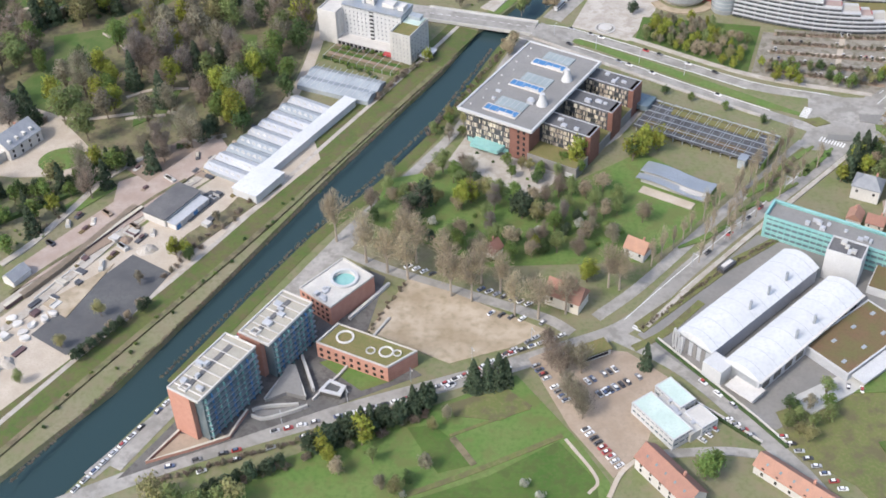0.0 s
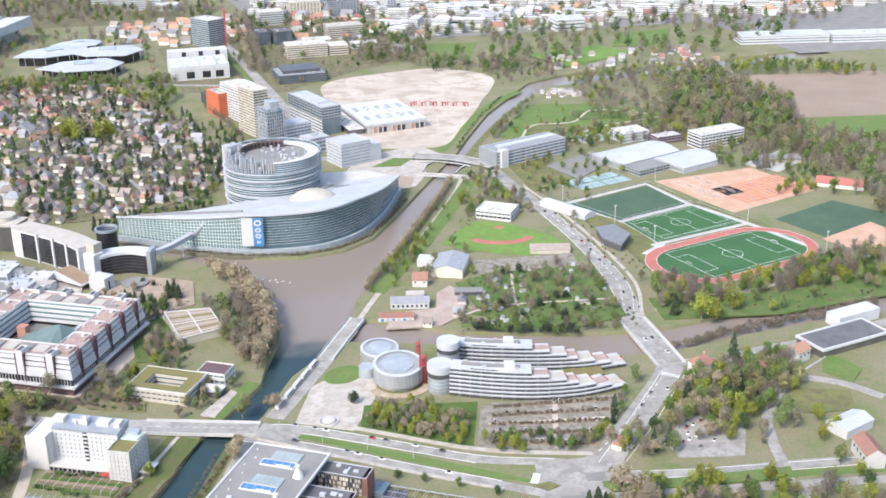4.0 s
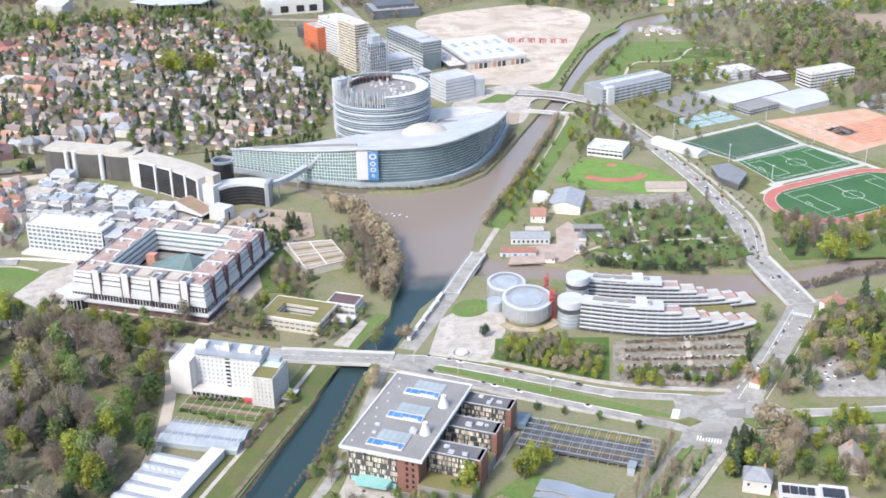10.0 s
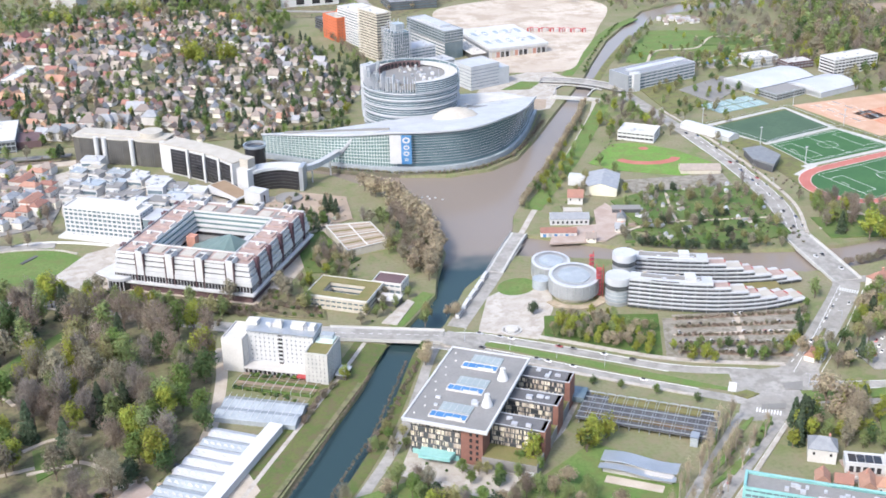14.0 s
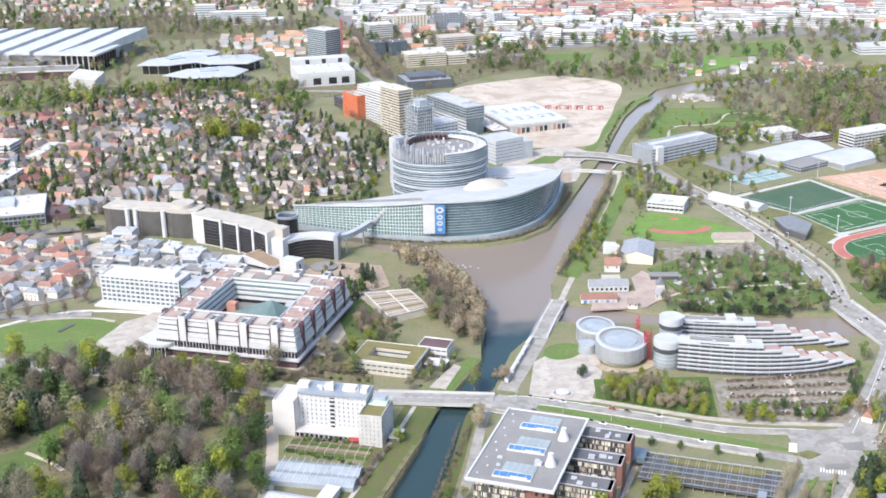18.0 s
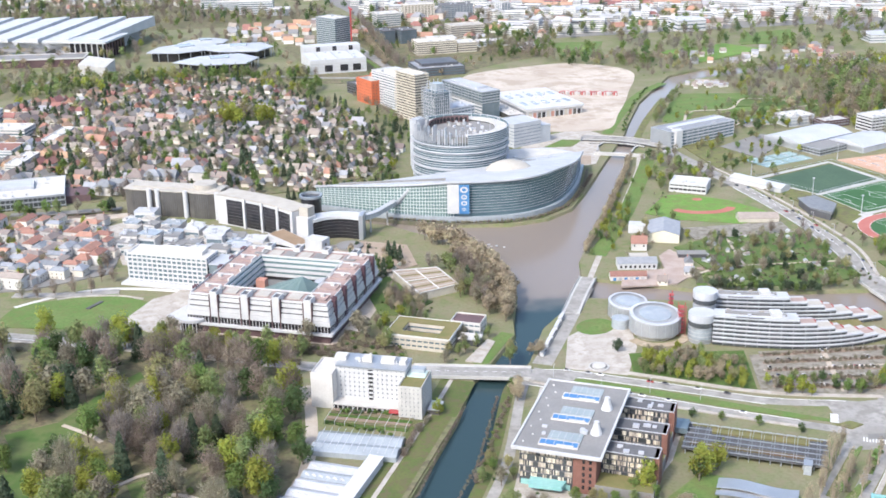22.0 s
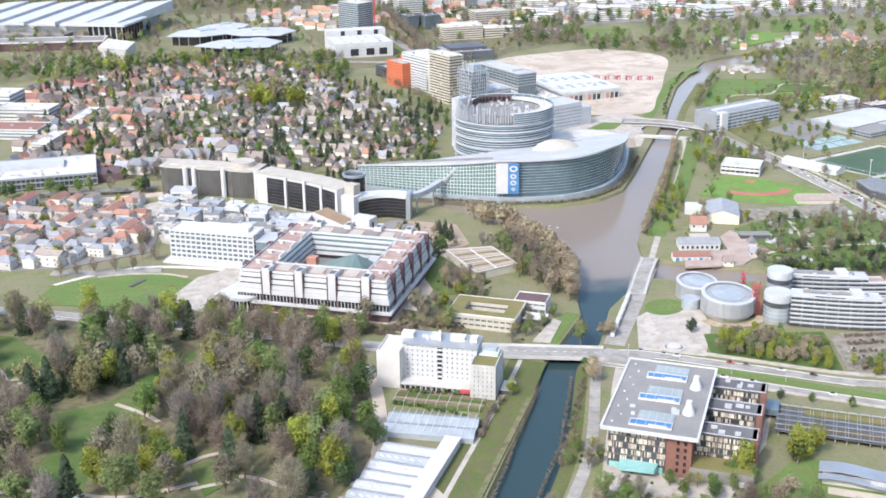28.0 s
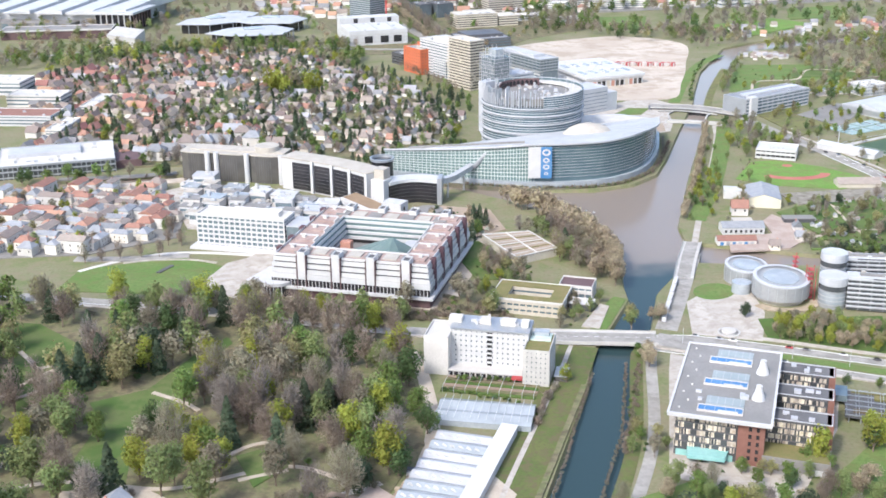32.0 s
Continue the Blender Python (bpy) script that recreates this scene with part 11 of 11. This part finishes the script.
def car(x, y, ang, near=False, z=0.12, group="parked cars"):
    CARS[0] += 1
    t = thing("car", "small parked car with dark windows" if group == "parked cars" else "small car driving on the road", "car", x, y, ang + crnd.uniform(-3, 3), z, group)
    part("body", BODY, t)
    part("glazing", GLASSHOUSE, t)
    if near:
        part("roof", CAR_ROOF, t)
    if near and crnd.random() < 0.35:
        for wx in (-1.35, 1.35):
            for wy in (-0.82, 0.82):
                part("wheel", WHEEL, t, at=(wx, wy, 0.33))


def car_row(a, b, n, turn=90, near=False, fill=0.85, z=0.12):
    a, b = Vector(a), Vector(b)
    ang = math.degrees(math.atan2(b.y - a.y, b.x - a.x))
    for i in range(n):
        if crnd.random() < fill:
            p = a.lerp(b, i / max(n - 1, 1))
            car(p.x, p.y, ang + turn, near, z)


car_row((-162, 309), (-106, 398), 20, 0, True, 0.95)
car_row((-125, 320), (-98, 328), 6, 0, True, 0.9)
car_row((-94, 335), (-66, 343), 6, 0, True, 0.7)
car_row((-56, 346), (-22, 357), 8, 0, True, 0.9)
car_row((-14, 362), (8, 374), 6, 0, True, 0.9)
car_row((16, 380), (44, 393), 7, 0, True, 0.9)
car_row((12, 409), (36, 402), 6, 60, True, 0.8)
car_row((60, 357), (76, 366), 7, 90, True, 0.9)
car_row((111, 340), (119, 331), 4, 60, True, 0.9)
car_row((-146, 488), (-132, 507), 7, 90, True, 0.8)
car_row((104, 362), (120, 341), 4, 0, True, 0.7)
car_row((-118, 314), (-8, 362), 17, 0, True, 0.55)
car_row((31, 374), (43, 353), 9, 90, True, 0.9)
car_row((50, 336), (62, 316), 9, 90, True, 0.95)
car_row((48, 361), (66, 371), 8, 90, True, 0.9)
car_row((54, 354), (72, 364), 6, 90, True, 0.5)
car_row((4, 372), (32, 392), 9, 0, True, 0.8)
car_row((-32, 446), (-16, 438), 5, 60, True, 0.9)
car_row((4, 428), (30, 415), 8, 60, True, 0.8)
car_row((132, 330), (150, 302), 8, 60, True, 0.8)
car_row((95, 326), (104, 335), 4, 90, True, 0.9)
car_row((150, 362), (172, 356), 5, 90, True, 0.6)
for pts in ([(196, 532), (150, 480), (108, 436), (84, 408)], [(243, 585), (282, 622), (330, 676)], [(252, 582), (288, 616), (338, 672)], [(345, 770), (359, 826), (365, 912), (361, 1000), (350, 1090)], [(352, 768), (366, 830), (371, 915), (367, 1002)], [(60, 680), (120, 640), (170, 604)], [(60, 660), (130, 606), (180, 570)], [(342, 700), (341, 740)], [(336, 700), (335, 740)], [(-20, 697), (-84, 728), (-180, 780)], [(60, 384), (10, 370), (-50, 346)]):
    for a, b in zip(pts, pts[1:]):
        d = math.hypot(b[0] - a[0], b[1] - a[1])
        for k in range(int(d / 17)):
            if crnd.random() < 0.6:
                u = (k + crnd.random()) * 17 / d
                car(a[0] + (b[0] - a[0]) * u, a[1] + (b[1] - a[1]) * u, math.degrees(math.atan2(b[1] - a[1], b[0] - a[0])), False, 0.34 if a[1] != 700 else 0.65, "moving cars")
for k in range(7):
    car_row((284 + k * 6, 590 + k * 2.5), (300 + k * 6, 574 + k * 2.5), 5, 90, False, 0.4, 0.2)


def coach(x, y, ang):
    t = thing("coach", "white touring coach parked on the quay", "bus", x, y, ang, 0.15, group="coaches")
    part("body", box(11.5, 2.5, 0.4, 3.2, M_WHITE), t)
    part("window_band", box(11.3, 2.56, 1.6, 2.6, M_DARKGLASS), t)
    for wx in (-3.8, 3.6):
        for wy in (-1.15, 1.15):
            part("wheel", WHEEL, t, at=pose(wx, wy, 0.45) @ Matrix.Diagonal((1.4, 1.4, 1.4, 1)))


for k in range(5):
    coach(66 + k * 7.5, 701 + k * 12.6, 59)

# ---------------------------------------------------------------- road markings
def dashes(pts, step, length, width, z, label="white lane marking on asphalt"):
    for a, b in zip(pts, pts[1:]):
        d = math.hypot(b[0] - a[0], b[1] - a[1])
        ang = math.degrees(math.atan2(b[1] - a[1], b[0] - a[0]))
        for k in range(int(d / step)):
            u = (k + 0.5) * step / d
            ob = new("lane_marking", DASH)
            ob.matrix_basis = pose(a[0] + (b[0] - a[0]) * u, a[1] + (b[1] - a[1]) * u, z, 0, 0, ang) @ Matrix.Diagonal((length, width, 1, 1))
            tagged(ob, label, "marking", kind="structure")


DASH = box(1, 1, -0.2, 0.02, M_MARK)
dashes([(-16, 694), (44, 675)], 6, 3.5, 0.35, 0.56)
dashes([(243, 588), (281, 622), (334, 680)], 9, 4, 0.4, 0.40)
dashes([(340, 770), (360, 830), (366, 916), (363, 1006)], 12, 5, 0.4, 0.40)
for cx, cy, ang, n in ((206, 541, -32, 9), (262, 592, -42, 9), (330, 668, -40, 8), (198, 572, 60, 7), (343, 690, 0, 8), (82, 400, 50, 6)):
    for k in range(n):
        ob = new("crossing_stripe", DASH)
        a = radians(ang)
        ob.matrix_basis = pose(cx + (k - n / 2) * 1.6 * math.cos(a), cy + (k - n / 2) * 1.6 * math.sin(a), 0.45, 0, 0, ang) @ Matrix.Diagonal((0.8, 4.5, 1, 1))
        tagged(ob, "white pedestrian crossing stripe", "marking", kind="structure")

# ---------------------------------------------------------------- sports details
def stadium():
    t = thing("running_track", "red running track around a green field", "sports field", 478, 860, 15)
    L, W = 56, 48
    def oval(r, half):
        return [(half + r * math.cos(a), r * math.sin(a)) for a in (math.pi * (-0.5 + k / 16) for k in range(17))] + [(-half - r * math.cos(a), -r * math.sin(a)) for a in (math.pi * (-0.5 + k / 16) for k in range(17))]
    part("track", band(oval(45, 38), oval(35, 38), 0, 0.3, M_TRACK), t)
    part("infield", prism(oval(35, 38), 0, 0.26, M_TURF), t)
    for r in (35.2, 45):
        part("kerb_line", band(oval(r + 0.35, 38), oval(r, 38), 0.3, 0.34, M_MARK), t)
    lines(t, 98, 62, 0.28)


def lines(t, lx, ly, z):
    """White lines of a football pitch."""
    part("touch_line", band(rect(lx, ly), rect(lx - 0.7, ly - 0.7), z, z + 0.03, M_MARK), t)
    part("halfway_line", box(0.35, ly, z, z + 0.03, M_MARK), t)
    part("centre_circle", band(ellipse(9.2, 9.2, 32), ellipse(8.8, 8.8, 32), z + 0.004, z + 0.034, M_MARK), t)
    for s in (-1, 1):
        part("penalty_box", band(rect(16, 38, s * (lx / 2 - 8), 0), rect(15.3, 37.3, s * (lx / 2 - 8), 0), z + 0.002, z + 0.032, M_MARK), t)
        goal = part("goal", box(0.2, 7.3, 2.3, 2.5, M_MARK), t, at=(s * lx / 2, 0, 0))
        for q in (-3.6, 3.6):
            part("goal_post", box(0.2, 0.2, 0, 2.3, M_MARK, 0, q), goal)


stadium()
t = thing("football_pitch_lines", "white line markings on the football field", "marking", 470, 945, 15.5)
lines(t, 82, 50, 0.34)
def court_set(x, y, ang, nx, ny, mat, dx, dy):
    for i in range(nx):
        for j in range(ny):
            a = radians(ang)
            u, v = (i - (nx - 1) / 2) * dx, (j - (ny - 1) / 2) * dy
            t = thing("tennis_court", "orange clay tennis court with white lines", "tennis court", x + u * math.cos(a) - v * math.sin(a), y + u * math.sin(a) + v * math.cos(a), ang, group="tennis courts")
            part("surface", box(dx - 2, dy - 2, 0, 0.4, mat), t)
            part("lines", band(rect(dx * 0.62, dy * 0.6), rect(dx * 0.62 - 0.5, dy * 0.6 - 0.5), 0.4, 0.43, M_MARK), t)
            part("net", box(0.12, dy * 0.6, 0.4, 1.3, M_STEEL), t)


court_set(590, 1010, 15, 3, 2, M_CLAY2, 30, 26)
court_set(538, 1030, 15, 2, 4, M_CLAY, 24, 17)
court_set(444, 1082, 15, 2, 2, M_COURT, 32, 17)
t = thing("baseball_diamond", "orange clay baseball infield on grass", "sports field", 300, 946)
part("clay_arc", ribbon(ellipse(26, 16, 24, 0, 12, -0.2, math.pi * 1.1, math.pi * 1.95), 8, 0, 0.45, M_TRACK), t)
part("home_plate", prism(ellipse(4.5, 4, 16, 6, 34), 0, 0.45, M_TRACK), t)
for i in range(7):
    for j in range(2):
        x, y = [(386, 1030), (498, 1062), (512, 990), (412, 962), (528, 926), (424, 902), (560, 846)][i]
        t = thing("floodlight_mast", "slender floodlight mast at a sports field", "lamp", x + j * 3, y - j * 4, 0, group="floodlights")
        part("pole", prism(ellipse(0.3, 0.3, 8), 0, 16, M_METAL), t)
        part("lamp_head", box(2.4, 0.6, 16, 17, M_METAL), t)
        break
# fences of the pitches
def fence(pts, h, mat=M_METAL, step=5):
    t = thing("mesh_fence", "pale steel fence around a pitch", "fence", group="pitch fences")
    part("top_rail", ribbon(pts, 0.18, h - 0.2, h, mat), t)
    part("kerb", ribbon(pts, 0.7, 0, 0.5, M_CONC), t)
    for a, b in zip(pts, pts[1:]):
        d = math.hypot(b[0] - a[0], b[1] - a[1])
        for k in range(int(d / step)):
            part("post", FPOST, t, at=(a[0] + (b[0] - a[0]) * k * step / d, a[1] + (b[1] - a[1]) * k * step / d, 0))


FPOST = box(0.16, 0.16, 0, 3.6, M_METAL)
fence([(388, 1026), (488, 1056), (503, 990), (419, 962), (388, 1026)], 3.6, step=14)
fence([(419, 960), (506, 984), (528, 926), (428, 900), (419, 960)], 3.6, step=14)

# ---------------------------------------------------------------- court car park rows and lamp posts
for r in range(5):
    y0 = 606 + r * 11
    t = thing("planted_parking_row", "planted strip with bare shrubs between parking rows", "hedge", 0, 0, group="parking rows")
    a, b = (184 + r * 3.5, 618 + r * 10.5), (250 + r * 9, 597 + r * 12.5)
    part("planter", ribbon([a, b], 3.2, 0, 0.5, M_FIELD), t)
    part("lane", ribbon([(a[0] + 1.5, a[1] + 4.6), (b[0] + 1.5, b[1] + 4.6)], 3.4, 0, 0.2, M_LOTGREY), t)
    car_row((a[0] + 4, a[1] + 2.5), (b[0] - 4, b[1] + 2.5), 22, 90, False, 0.22, 0.2)
t = thing("parking_walk", "pale paved walk through the court car park", "path")
part("paving", ribbon([(222, 600), (232, 632), (240, 654)], 3.4, 0, 0.3, M_PATH), t)
part("paving", ribbon([(190, 640), (272, 626)], 2.2, 0, 0.28, M_PATH), t)


def lamp_post(x, y, ang):
    t = thing("street_lamp", "grey steel street lamp at the roadside", "lamp", x, y, ang, group="street lamps")
    part("pole", POLE, t)
    part("arm", ARM, t)
    part("lamp_head", LHEAD, t)


POLE, ARM, LHEAD = prism(ellipse(0.14, 0.14, 6), 0, 9, M_METAL), box(2.2, 0.12, 8.8, 8.95, M_METAL, 1.0, 0), box(0.9, 0.35, 8.7, 8.95, M_OFFWHITE, 2.2, 0)
for pts, step in (([(60, 664), (180, 582)], 30), ([(240, 560), (330, 662)], 30), ([(352, 770), (372, 860), (374, 1000), (352, 1110)], 34), ([(170, 500), (90, 418)], 28), ([(30, 390), (-110, 330)], 30)):
    for a, b in zip(pts, pts[1:]):
        d = math.hypot(b[0] - a[0], b[1] - a[1])
        for k in range(int(d / step)):
            u = k * step / d
            lamp_post(a[0] + (b[0] - a[0]) * u, a[1] + (b[1] - a[1]) * u, 90 + math.degrees(math.atan2(b[1] - a[1], b[0] - a[0])))
# buoys in the basin
for k in range(16):
    t = thing("white_buoy", "white rowing buoy floating on the basin", "buoy", 62 + k * 2.6 + (k % 2) * 2, 934 - k * 1.5 + (k % 3) * 2, 0, -2.42, group="buoys")
    part("float", prism(ellipse(0.9, 0.6, 8), 0, 0.7, M_WHITE), t)
